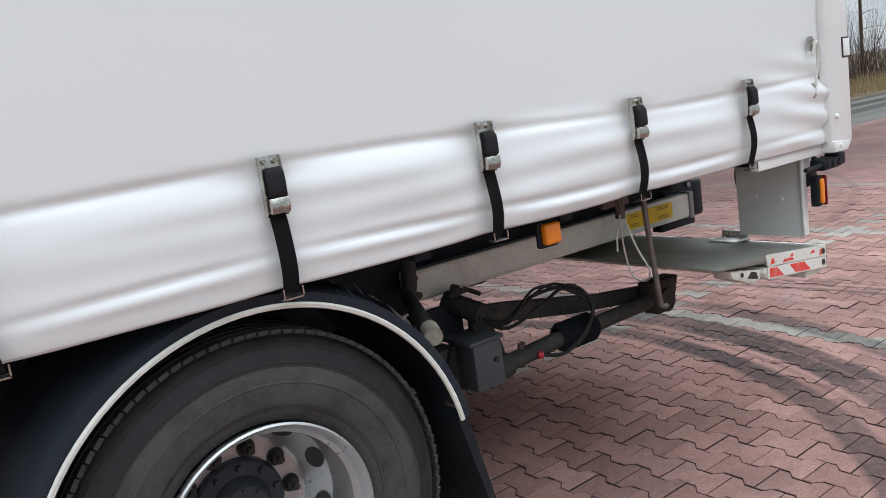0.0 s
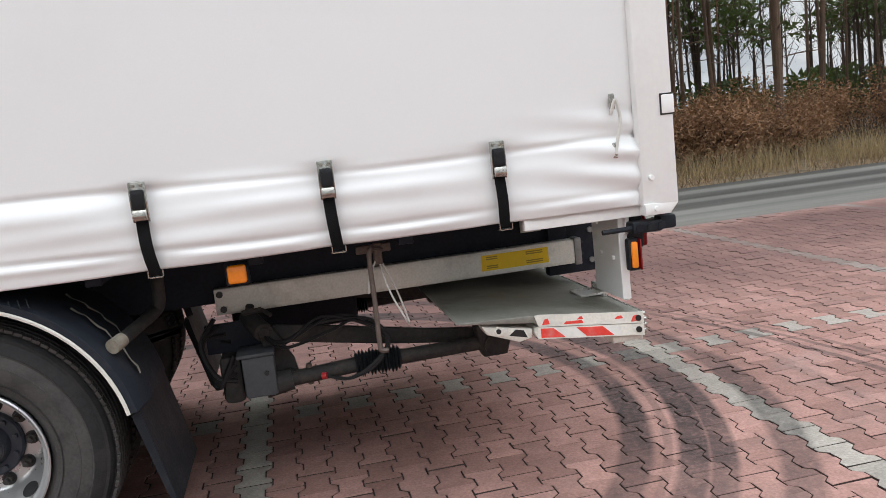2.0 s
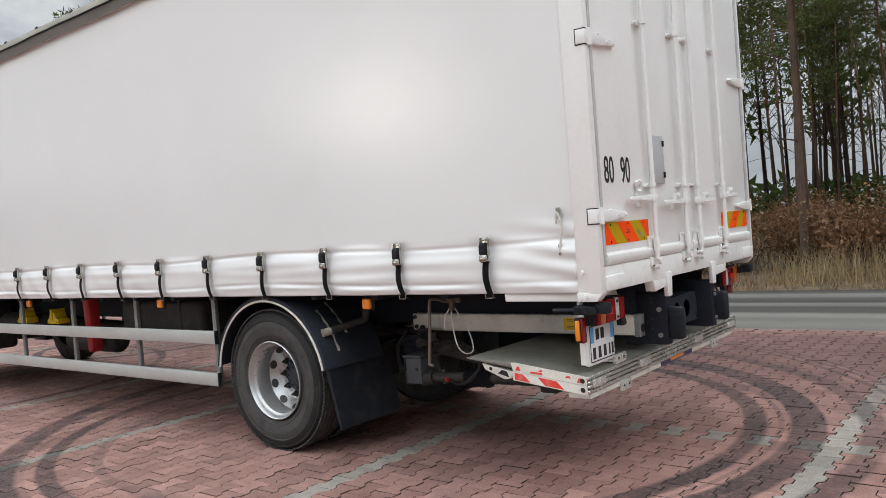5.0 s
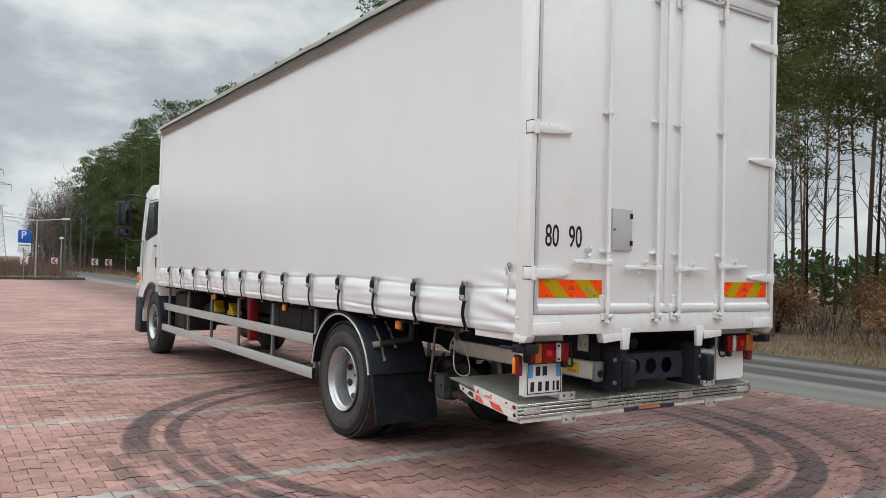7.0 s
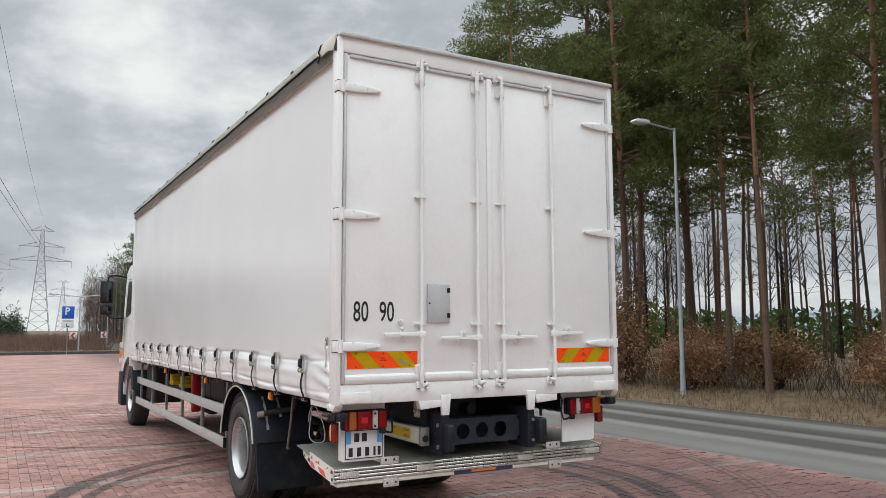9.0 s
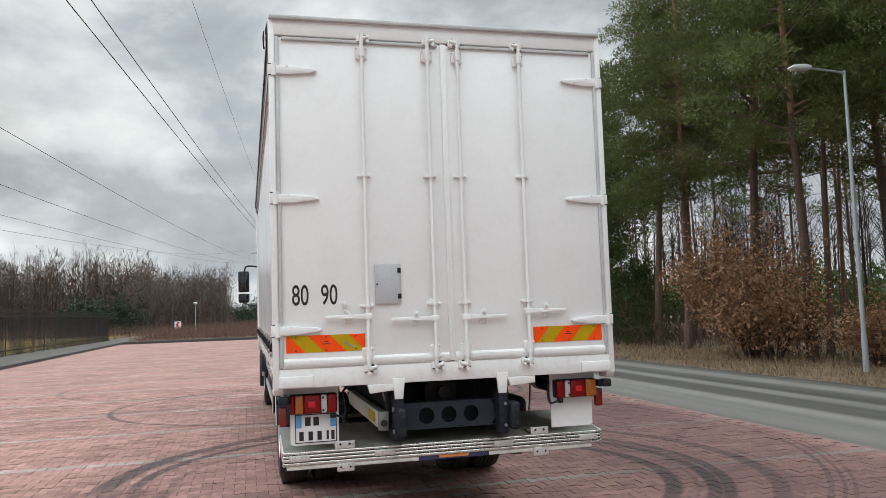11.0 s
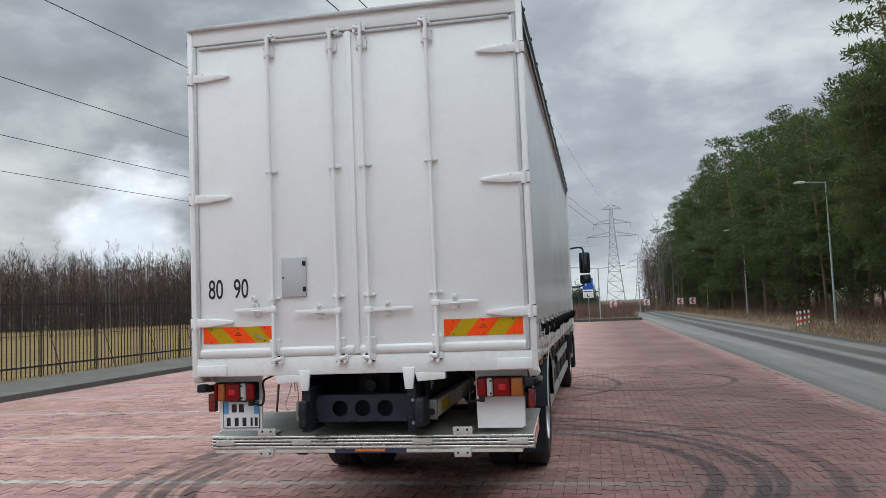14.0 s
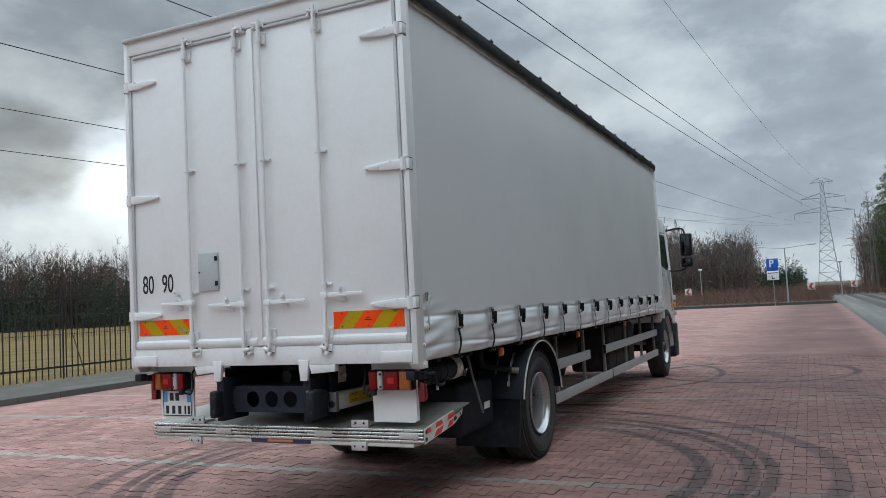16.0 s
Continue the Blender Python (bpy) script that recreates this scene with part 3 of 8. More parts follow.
    if marks:
        dark = None
        behind = maths("MAXIMUM", remap(X, -3.35, -2.45, 0.0, 1.0), remap(Y, 0.6, 1.6, 0.0, 1.0))
        ahead = maths("SUBTRACT", 1.0, behind)
        for x, y, r, w, s, side in MARKS:
            dist = maths("SQRT", maths("ADD", maths("POWER", maths("SUBTRACT", X, x), 2.0), maths("POWER", maths("SUBTRACT", Y, y), 2.0)))
            off = maths("ABSOLUTE", maths("SUBTRACT", dist, r))
            ring = remap(off, w * 0.75, w * 1.2, s, 0.0)
            if side:
                ring = maths("MULTIPLY", ring, behind if side > 0 else ahead)
            dark = ring if dark is None else maths("MAXIMUM", dark, ring)
        worn = maths("MULTIPLY", remap(tex(0.9, 5.0, 0.65), 0.34, 0.56, 0.50, 1.0), remap(tex(28.0, 4.0, 0.7), 0.30, 0.55, 0.6, 1.0))
        colour = blend(maths("MULTIPLY", dark, worn), colour, (0.034, 0.032, 0.034))
    link(colour, bsdf.inputs["Base Color"])
    link(remap(grain, 0.2, 0.8, 0.66, 0.9), bsdf.inputs["Roughness"])
    bsdf.inputs["Specular IOR Level"].default_value = 0.16
    bp = n("ShaderNodeBump")
    bp.inputs["Strength"].default_value, bp.inputs["Distance"].default_value = 0.35, 0.004
    link(tex(260.0, 4.0), bp.inputs["Height"])
    link(bp.outputs[0], bsdf.inputs["Normal"])
    return m


RED_A, RED_B, GREY_A, GREY_B = (0.385, 0.222, 0.190), (0.265, 0.149, 0.127), (0.36, 0.325, 0.285), (0.285, 0.258, 0.226)
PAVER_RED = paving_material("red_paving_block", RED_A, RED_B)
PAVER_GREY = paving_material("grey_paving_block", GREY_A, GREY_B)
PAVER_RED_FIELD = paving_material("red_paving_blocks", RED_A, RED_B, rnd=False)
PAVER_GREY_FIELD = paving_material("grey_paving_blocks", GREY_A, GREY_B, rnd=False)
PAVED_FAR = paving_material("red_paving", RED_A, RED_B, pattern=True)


def noisy_ground(name, a, b, c, s1, s2, s3, rough=0.9, bump=0.4, streak=None, bands=()):
    m = bpy.data.materials.new(name)
    m.use_nodes = True
    nt = m.node_tree
    n, link = nt.nodes.new, nt.links.new
    bsdf = nt.nodes["Principled BSDF"]
    geo = n("ShaderNodeNewGeometry")
    vec = geo.outputs["Position"]
    if streak:
        mp = n("ShaderNodeMapping")
        mp.inputs["Scale"].default_value = streak
        link(vec, mp.inputs["Vector"])
        stv = mp.outputs[0]
    col = None
    for s, target in ((s1, b), (s2, c)):
        t = n("ShaderNodeTexNoise")
        t.inputs["Scale"].default_value, t.inputs["Detail"].default_value, t.inputs["Roughness"].default_value = s, 7.0, 0.65
        link(stv if streak and target is c else vec, t.inputs["Vector"])
        r = n("ShaderNodeMapRange")
        r.inputs["From Min"].default_value, r.inputs["From Max"].default_value = 0.38, 0.66
        link(t.outputs["Fac"], r.inputs["Value"])
        x = n("ShaderNodeMix")
        x.data_type = "RGBA"
        link(r.outputs["Result"], x.inputs[0])
        if col is None:
            x.inputs[6].default_value = (*a, 1)
        else:
            link(col, x.inputs[6])
        x.inputs[7].default_value = (*target, 1)
        col = x.outputs[2]
    if bands:
        # darker polished wheel tracks along x
        sep = n("ShaderNodeSeparateXYZ")
        link(vec, sep.inputs[0])
        wob = n("ShaderNodeTexNoise")
        wob.inputs["Scale"].default_value, wob.inputs["Detail"].default_value = 1.0, 3.0
        link(stv, wob.inputs["Vector"])
        for y0, y1, amount in bands:
            lo, hi, m1, m2, x = n("ShaderNodeMapRange"), n("ShaderNodeMapRange"), n("ShaderNodeMath"), n("ShaderNodeMath"), n("ShaderNodeMix")
            for r, e, t0, t1 in ((lo, y0, 0.0, amount), (hi, y1, 1.0, 0.0)):
                r.interpolation_type = "SMOOTHSTEP"
                for key, v in zip(("From Min", "From Max", "To Min", "To Max"), (e - 0.16, e + 0.16, t0, t1)):
                    r.inputs[key].default_value = v
                link(sep.outputs["Y"], r.inputs["Value"])
            m1.operation = m2.operation = "MULTIPLY"
            link(lo.outputs["Result"], m1.inputs[0])
            link(hi.outputs["Result"], m1.inputs[1])
            link(m1.outputs[0], m2.inputs[0])
            bump_up = n("ShaderNodeMapRange")
            bump_up.inputs["From Min"].default_value, bump_up.inputs["From Max"].default_value, bump_up.inputs["To Min"].default_value = 0.3, 0.6, 0.6
            link(wob.outputs["Fac"], bump_up.inputs["Value"])
            link(bump_up.outputs["Result"], m2.inputs[1])
            x.data_type = "RGBA"
            link(m2.outputs[0], x.inputs[0])
            link(col, x.inputs[6])
            x.inputs[7].default_value = (0.036, 0.034, 0.031, 1)
            col = x.outputs[2]
    link(col, bsdf.inputs["Base Color"])
    bsdf.inputs["Roughness"].default_value = rough
    bsdf.inputs["Specular IOR Level"].default_value = 0.12
    t, bp = n("ShaderNodeTexNoise"), n("ShaderNodeBump")
    t.inputs["Scale"].default_value, t.inputs["Detail"].default_value = s3, 5.0
    link(vec, t.inputs["Vector"])
    bp.inputs["Strength"].default_value, bp.inputs["Distance"].default_value = bump, 0.02
    link(t.outputs["Fac"], bp.inputs["Height"])
    link(bp.outputs[0], bsdf.inputs["Normal"])
    return m


SOIL = noisy_ground("dry_grass_and_soil", (0.150, 0.110, 0.072), (0.088, 0.066, 0.045), (0.200, 0.152, 0.100), 0.35, 2.5, 14.0)
FIELD = noisy_ground("winter_field_grass", (0.165, 0.112, 0.034), (0.195, 0.130, 0.052), (0.095, 0.070, 0.022), 0.06, 0.5, 9.0)
ASPHALT = noisy_ground("worn_asphalt", (0.185, 0.175, 0.157), (0.225, 0.213, 0.192), (0.125, 0.120, 0.112), 0.7, 1.3, 160.0, 0.8, 0.3, streak=(0.02, 0.9, 1.0), bands=((9.85, 10.6, 0.75), (8.5, 9.25, 0.8), (7.25, 8.05, 0.75), (5.3, 5.75, 0.35)))
BED = material("dark_joint_sand", (0.045, 0.028, 0.024), 0.95, vary=0.3, scale=5, fine=90, bump=0.4)


def sheet(name, x0, x1, y0, y1, z, mat, label, category, nx=1, ny=1):
    verts = [(x0 + (x1 - x0) * i / nx, y0 + (y1 - y0) * j / ny, z) for j in range(ny + 1) for i in range(nx + 1)]
    faces = [(j * (nx + 1) + i, j * (nx + 1) + i + 1, (j + 1) * (nx + 1) + i + 1, (j + 1) * (nx + 1) + i) for j in range(ny) for i in range(nx)]
    ob = raw_part(name, verts, faces, mat)
    return tagged(ob, label, category, kind="structure")


EDGING = material("dirty_concrete_edging", (0.19, 0.125, 0.11), 0.85, vary=0.2, scale=1.5, fine=40, bump=0.2)
BX0, BX1, BY0, BY1 = -15.0, 6.012, -8.0, 5.40  # where the blocks are laid one by one
KERB_Y, ROAD_Y0, ROAD_Y1, LOT_X0, LOT_X1 = -10.9, 5.45, 10.45, -58.0, 45.0
sheet("ground", -2500, 600, -1500, 1500, -0.09, SOIL, "flat open ground of dry winter grass and bare soil", "ground")
sheet("field", -330, 60, -260, -15.5, -0.02, FIELD, "pale dry winter grass field behind the fence", "field")
tagged(part("road", B(-160, 200, ROAD_Y0 + 0.02, ROAD_Y1, -0.30, -0.035), ASPHALT, smooth=False), "worn grey asphalt road with dark wheel tracks", "road", kind="structure")
lot = bmesh.new()
for a in ((LOT_X0, BX0, KERB_Y, ROAD_Y0), (BX1, LOT_X1, KERB_Y, ROAD_Y0), (BX0, BX1, KERB_Y, BY0)):
    box(lot, a[0], a[1], a[2], a[3], -0.30, -0.0045)
pavement = tagged(part("pavement", lot, PAVED_FAR, smooth=False), "red interlocking concrete block paving with grey bay lines and black tyre marks", "paving", kind="structure")
part("bedding", B(BX0, BX1, BY0, ROAD_Y0, -0.30, -0.014), BED, pavement, "dark sand in the joints", smooth=False)
part("road_edge", B(LOT_X0, LOT_X1, ROAD_Y0 - 0.22, ROAD_Y0 + 0.06, -0.3, -0.006, bevel=0.005), EDGING, pavement, "flush concrete edging", smooth=False)

# the walk behind the kerb
walkway = tagged(part("pavement_2", B(-75, 40, -14.0, KERB_Y - 0.15, -0.3, 0.12), SLAB, smooth=False), "grey paved footway behind a low concrete kerb", "footway", kind="structure")
kerb_mesh = None
for i in range(75):
    x = -73 + i * 1.0
    if kerb_mesh is None:
        k = part("kerbstone", B(0, 0.994, 0, 0.15, -0.2, 0.13, bevel=0.012), KERB, walkway, smooth=False)
        kerb_mesh = k.data
    else:
        k = new("kerbstone", kerb_mesh)
        k.parent = walkway
    k.location = (x, KERB_Y - 0.15, 0)

# ---- the truck: rear at x = 0, forward is -x ----
truck = thing("truck", "white curtain-sided box truck with a folded tail lift on paving", "truck")
FRONT, HALF = -9.80, 1.248
BUCKLES = [-0.755 - 0.686 * k for k in range(13)]


def curtain(side):
    xs = np.arange(FRONT, -0.135, 0.034)
    zs = np.concatenate([np.arange(1.212, 1.64, 0.0085), np.linspace(1.66, 3.82, 26)])
    rs = np.random.default_rng(5 if side < 0 else 11)
    waves = [(rs.uniform(0.6, 3.0), rs.uniform(0, 6.28), rs.uniform(0.4, 1.0)) for _ in range(7)]
    folds = [(rs.uniform(1.5, 7.0), rs.uniform(0, 6.28)) for _ in range(8)]
    verts = []
    for x in xs:
        near = min(abs(x - b) for b in BUCKLES)
        pinch = math.exp(-(near / 0.085) ** 2)
        span = 1 - math.exp(-(near / 0.16) ** 2)
        w = sum(a * math.sin(f * x + p) for f, p, a in waves) / 3.0
        for z in zs:
            d = 0.0
            low = min(1.0, max(0.0, (1.56 - z) / 0.07))
            low = low * low * (3 - 2 * low)
            # a soft roll under the buckles, with creases that wander and fade
            shift = 0.045 * w
            fade = 0.55 + 0.45 * math.sin(2.3 * x + 1.1 * math.sin(1.3 * x))
            c1, c2 = 1.510 + 0.010 * math.sin(2.1 * x + 0.7) + 0.2 * shift, 1.281 + 0.5 * shift
            rise = min(1.0, max(0.0, (c1 - 0.004 - z) / 0.085))
            rise = rise * rise * (3 - 2 * rise)
            d += (0.75 + 0.25 * span) * rise * (0.017 - 0.036 * max(0.0, 1.43 - z)) * (0.75 + 0.4 * fade)
            d -= (0.35 + 0.65 * span) * 0.0105 * math.exp(-((z - c1) / 0.013) ** 2)
            d -= (0.3 + 0.7 * span) * (0.35 + 0.75 * fade) * 0.0125 * math.exp(-((z - c2 - 0.004) / 0.012) ** 2)
            d += span * (0.4 + 0.6 * fade) * 0.006 * math.exp(-((z - c2 + 0.022) / 0.014) ** 2)
            d += low * 0.0022 * fade * math.sin((z + 0.8 * shift) * 2 * math.pi / 0.085 + 1.0 + 0.9 * x)
            d += low * span * (0.006 + 0.006 * math.sin(3.1 * x + 1.3))
            d -= low * 0.016 * pinch
            # slanting tension creases that start at the buckles
            for f, p in folds[:4]:
                d += low * 0.0016 * math.sin(f * 3.0 * x + 20.0 * (z - 1.2) + p)
            # gathered cloth by the rear post
            rear = math.exp(-((x + 0.13) / 0.33) ** 2) * max(0.0, 1 - abs(z - 1.40) / 0.42)
            d += rear * 0.011 * math.sin(55 * (z - 1.2) + 9 * x + 2)
            # tight upper cloth, faintly bellied
            u = (z - 1.5) / 2.3
            if u > 0:
                d += 0.012 * math.sin(math.pi * min(1, u)) * (1 + 0.18 * w) + 0.0008 * math.sin(2.2 * x + 3 * z)
            if z < 1.275:
                d -= 0.013 * ((1.275 - z) / 0.065) ** 1.5
            verts.append((x, side * (HALF + d), z))
    nz = len(zs)
    faces = []
    for i in range(len(xs) - 1):
        for j in range(nz - 1):
            a = i * nz + j
            q = (a, a + nz, a + nz + 1, a + 1)
            faces.append(q if side < 0 else q[::-1])
    ob = raw_part("side_curtain", verts, faces, PVC, truck, "taut white PVC curtain with soft folds along its lower edge", smooth=True)
    so = ob.modifiers.new("thickness", "SOLIDIFY")
    so.thickness, so.offset = 0.004, -1
    return ob


for s in (-1, 1):
    curtain(s)


# body shell behind the curtains
part("load_floor", B(FRONT, -0.12, -1.195, 1.195, 1.225, 1.30, bevel=0.006), CHASSIS, truck, "dark steel load floor frame")
part("roof", B(FRONT - 0.02, 0.0, -1.27, 1.27, 3.855, 3.895, bevel=0.012), PAINT, truck, "white flat roof")
part("front_wall", B(FRONT - 0.04, FRONT + 0.02, -1.285, 1.285, 1.10, 3.89, bevel=0.012), PAINT, truck, "white front bulkhead")
def edge_strip(s, prof, mat, lab, x_end=-0.0):
    """A strip of sheet along the roof edge, with a slight sag."""
    bm = bmesh.new()
    n = 60
    rows = []
    x0 = FRONT - 0.04
    for i in range(n + 1):
        x = x0 + (x_end - x0) * i / n
        sag = 0.002 * math.sin(i * 1.7) + 0.003 * math.sin(i * 0.6 + s)
        rows.append([bm.verts.new((x, s * (1.272 + a), 3.862 + b + (sag if b < 0 else 0))) for a, b in prof])
    for r0, r1 in zip(rows, rows[1:]):
        for k in range(len(prof) - 1):
            bm.faces.new((r0[k], r1[k], r1[k + 1], r0[k + 1]))
    bmesh.ops.solidify(bm, geom=bm.faces[:], thickness=0.006)
    bmesh.ops.recalc_face_normals(bm, faces=bm.faces)
    return part("roof_edge_strip", bm, mat, truck, lab)


# pale sheet edge over a dark lip and a taupe pocket on one side, plain black on the other
edge_strip(-1, [(0.0, 0.045), (0.026, 0.040), (0.034, 0.004), (0.033, -0.010)], WHITE_STRIP, "pale folded edge of the roof sheet", -0.03)
edge_strip(-1, [(0.031, -0.012), (0.030, -0.022), (0.018, -0.024)], TRIM_DARK, "dark lip under the roof edge", -0.03)
edge_strip(-1, [(0.017, -0.018), (0.016, -0.055), (0.013, -0.112)], TRIM, "grey-brown pocket of the curtain top", -0.06)
edge_strip(1, [(0.0, 0.045), (0.022, 0.035), (0.030, 0.0), (0.026, -0.045), (0.020, -0.075)], TRIM_DARK, "black hanging edge strip of the roof sheet", 0.0)
bm = bmesh.new()
prism(bm, [(-0.42, 3.862), (-0.24, 3.900), (-0.035, 3.908), (-0.035, 3.800), (-0.075, 3.785), (-0.17, 3.812), (-0.30, 3.808), (-0.38, 3.835)], -1.318, -1.309, "xz", bevel=0.003)
flap = part("corner_flap", bm, WHITE_STRIP, truck, "pale folded corner flap of the roof sheet")
bm = bmesh.new()
sweep(bm, curve_pts([(-0.30, -1.322, 3.895), (-0.335, -1.326, 3.850), (-0.31, -1.326, 3.815), (-0.36, -1.322, 3.780), (-0.40, -1.318, 3.800)], 6), 0.006, 6)
part("flap_strap", bm, STRAP, flap, "black strap loop")
# dark end piece that stands in for the shadow under the flap
bm = bmesh.new()
prism(bm, [(-1.262, 3.885), (-1.300, 3.880), (-1.322, 3.800), (-1.318, 3.772), (-1.288, 3.770), (-1.284, 3.700), (-1.262, 3.690)], -0.034, -0.024, "yz", bevel=0.002)
part("flap_end", bm, TRIM_DARK, flap, "dark piece for the flap's shaded underside")
for s in (-1, 1):
    for i in range(14):
        x = -0.35 - i * 0.70
        bm = bmesh.new()
        box(bm, x - 0.022, x + 0.022, s * 1.275, s * 1.305, 3.895, 3.915, bevel=0.006)
        rod(bm, (x, s * 1.29, 3.905), (x, s * 1.29, 3.925), 0.010, 0.006, 8)
        part("roof_knob", bm, TRIM_DARK, truck, "small dark roof sheet fastener")
    part("cant_rail", B(FRONT, -0.1, s * 1.235, s * 1.268, 3.76, 3.855, bevel=0.006), ALU, truck, "aluminium upper rail")

# rear frame
for s in (-1, 1):
    bm = bmesh.new()
    prism(bm, [(-0.155, s * 1.262), (-0.150, s * 1.284), (-0.075, s * 1.300), (0.0, s * 1.302), (0.004, s * 1.262), (-0.02, s * 1.245), (-0.155, s * 1.245)], 1.215, 3.875, "xy", bevel=0.004)
    part("rear_corner_post", bm, PAINT, truck, "white rear corner post")
    for x, z in ((-0.112, 1.327), (-0.100, 1.195)):
        bm = bmesh.new()
        rod(bm, (x, s * 1.288, z), (x, s * 1.306, z), 0.013, 0.010, 12)
        part("post_bolt", bm, PAINT, truck, "white painted bolt head")
    part("foot_plate", prism(bmesh.new(), [(-0.150, 1.170), (-0.036, 1.170), (0.001, 1.212), (0.001, 1.218), (-0.150, 1.218)], s * 1.235, s * 1.299, "xz", bevel=0.003), PAINT_WORN, truck, "scuffed white lower frame corner")
    if s < 0:
        part("lower_side_sill", B(-0.66, -0.14, s * 1.20, s * 1.236, 1.165, 1.222, bevel=0.005), PAINT, truck, "white lower sill end")
    # dangling tie strap with its two buckle tongues
    bm = bmesh.new()
    pts = curve_pts([(-0.262, s * 1.274, 1.60), (-0.245, s * 1.291, 1.66), (-0.225, s * 1.281, 1.58), (-0.24, s * 1.276, 1.50), (-0.252, s * 1.274, 1.44)], 6)
    sweep(bm, pts, 0.007, 6)
    part("tie_strap", bm, WHITE_CORD, truck, "thin pale tie strap")
    for z in (1.655, 1.455):
        bm = B(-0.262, -0.238, s * 1.258, s * 1.272, z - 0.032, z + 0.032, bevel=0.004)
        for dz in (-0.016, 0.016):
            rod(bm, (-0.25, s * 1.270, z + dz), (-0.25, s * 1.278, z + dz), 0.007, seg=8)
        part("tie_plate", bm, STEEL, truck, "small steel tongue plate")
part("rear_sill", B(-0.10, -0.002, -1.262, 1.262, 1.215, 1.352, bevel=0.008), PAINT_WORN, truck, "scuffed white rear cross sill")
part("rear_header", B(-0.10, 0.0, -1.262, 1.262, 3.765, 3.872, bevel=0.008), PAINT, truck, "white rear header beam")
part("roof_lip", B(-0.06, 0.030, -1.292, 1.292, 3.876, 3.908, bevel=0.010), GASKET, truck, "grey rounded roof lip")
for s in (-1, 1):
    part("sill_step", B(-0.03, 0.012, s * 1.02, s * 1.262, 1.222, 1.300, bevel=0.006), PAINT_WORN, truck, "raised white sill step")

# buckles
def buckle(x, s, twist=0.0):
    hub_ob = part("curtain_buckle", B(x - 0.029, x + 0.029, s * 1.264, s * 1.268, 1.399, 1.548, bevel=0.0015), STEEL, truck, "steel over-centre curtain buckle")
    for dx in (-0.028, 0.028):
        outline = [(1.548, 1.264), (1.546, 1.278), (1.486, 1.286), (1.416, 1.284), (1.399, 1.272), (1.399, 1.264)]
        bm = bmesh.new()
        prism(bm, [(s * b, a) for a, b in outline], x + dx - 0.0015, x + dx + 0.0015, "yz")
        part("side_plate", bm, STEEL, hub_ob)
    for dx in (-0.014, 0.014):
        part("rivet", rod(bmesh.new(), (x + dx, s * 1.268, 1.535), (x + dx, s * 1.275, 1.535), 0.008, 0.006, 8), STEEL, hub_ob)
    # rolled strap end
    bm = bmesh.new()
    h = 0.005 * math.sin(9 * x)
    prism(bm, [(s * 1.274, 1.518), (s * (1.291 + h), 1.520), (s * (1.304 + h), 1.504), (s * (1.306 + h), 1.465), (s * 1.302, 1.448), (s * 1.274, 1.448)], x - 0.0225, x + 0.0225, "yz", bevel=0.005)
    part("strap_roll", bm, STRAP, hub_ob, "rolled black strap end")
    bm = bmesh.new()
    prism(bm, [(s * 1.274, 1.443), (s * 1.299, 1.446), (s * 1.304, 1.422), (s * 1.296, 1.406), (s * 1.274, 1.409)], x - 0.025, x + 0.025, "yz", bevel=0.003)
    part("lever", bm, STEEL, hub_ob, "folded steel lever")
    # strap down to the sill
    lean = 0.030 if s < 0 else -0.03
    lean *= 0.45 + 0.5 * math.sin(5 * x + 1)
    pts, n = [], 14
    for i in range(n + 1):
        t = i / n
        z = 1.408 - t * 0.209
        y = 1.268 + 0.016 * math.sin(math.pi * t) - 0.012 * t * t + 0.004 * math.sin(6.0 * t + x) * t
        pts.append((x + lean * t * t, y, z))
    bm = bmesh.new()
    rows = [[bm.verts.new((px + w, s * py, pz)) for w in ((-0.0225, 0.0225) if s < 0 else (-0.018, 0.018))] for px, py, pz in pts]
    for r0, r1 in zip(rows, rows[1:]):
        bm.faces.new((r0[0], r0[1], r1[1], r1[0]))
    bmesh.ops.solidify(bm, geom=bm.faces[:], thickness=0.003)
    bmesh.ops.recalc_face_normals(bm, faces=bm.faces)
    part("strap", bm, STRAP, hub_ob, "black webbing strap")
    if s > 0:
        # loose strap end hanging in a curl
        c = 0.02 * math.sin(7 * x)
        loop = curve_pts([(x + 0.012, 1.300, 1.47), (x + 0.040 + c, 1.325, 1.515), (x + 0.070 + c, 1.335, 1.48), (x + 0.066 + c, 1.33, 1.43), (x + 0.030, 1.315, 1.405 + c)], 6)
        bm = bmesh.new()
        rows = [[bm.verts.new((p.x, s * (p.y + w), p.z)) for w in (-0.016, 0.016)] for p in loop]
        for r0, r1 in zip(rows, rows[1:]):
            bm.faces.new((r0[0], r0[1], r1[1], r1[0]))
        bmesh.ops.solidify(bm, geom=bm.faces[:], thickness=0.003)
        part("strap_tail", bm, STRAP, hub_ob, "curled loose strap end")
    hx = x + lean
    bm = B(hx - 0.029, hx + 0.029, s * 1.236, s * 1.270, 1.187, 1.191)
    for dx in (-0.028, 0.025):
        box(bm, hx + dx, hx + dx + 0.004, s * 1.266, s * 1.270, 1.188, 1.215)
    part("hook", bm, STEEL, hub_ob, "steel hook under the sill")


for s in (-1, 1):
    for x in BUCKLES:
        buckle(x, s)

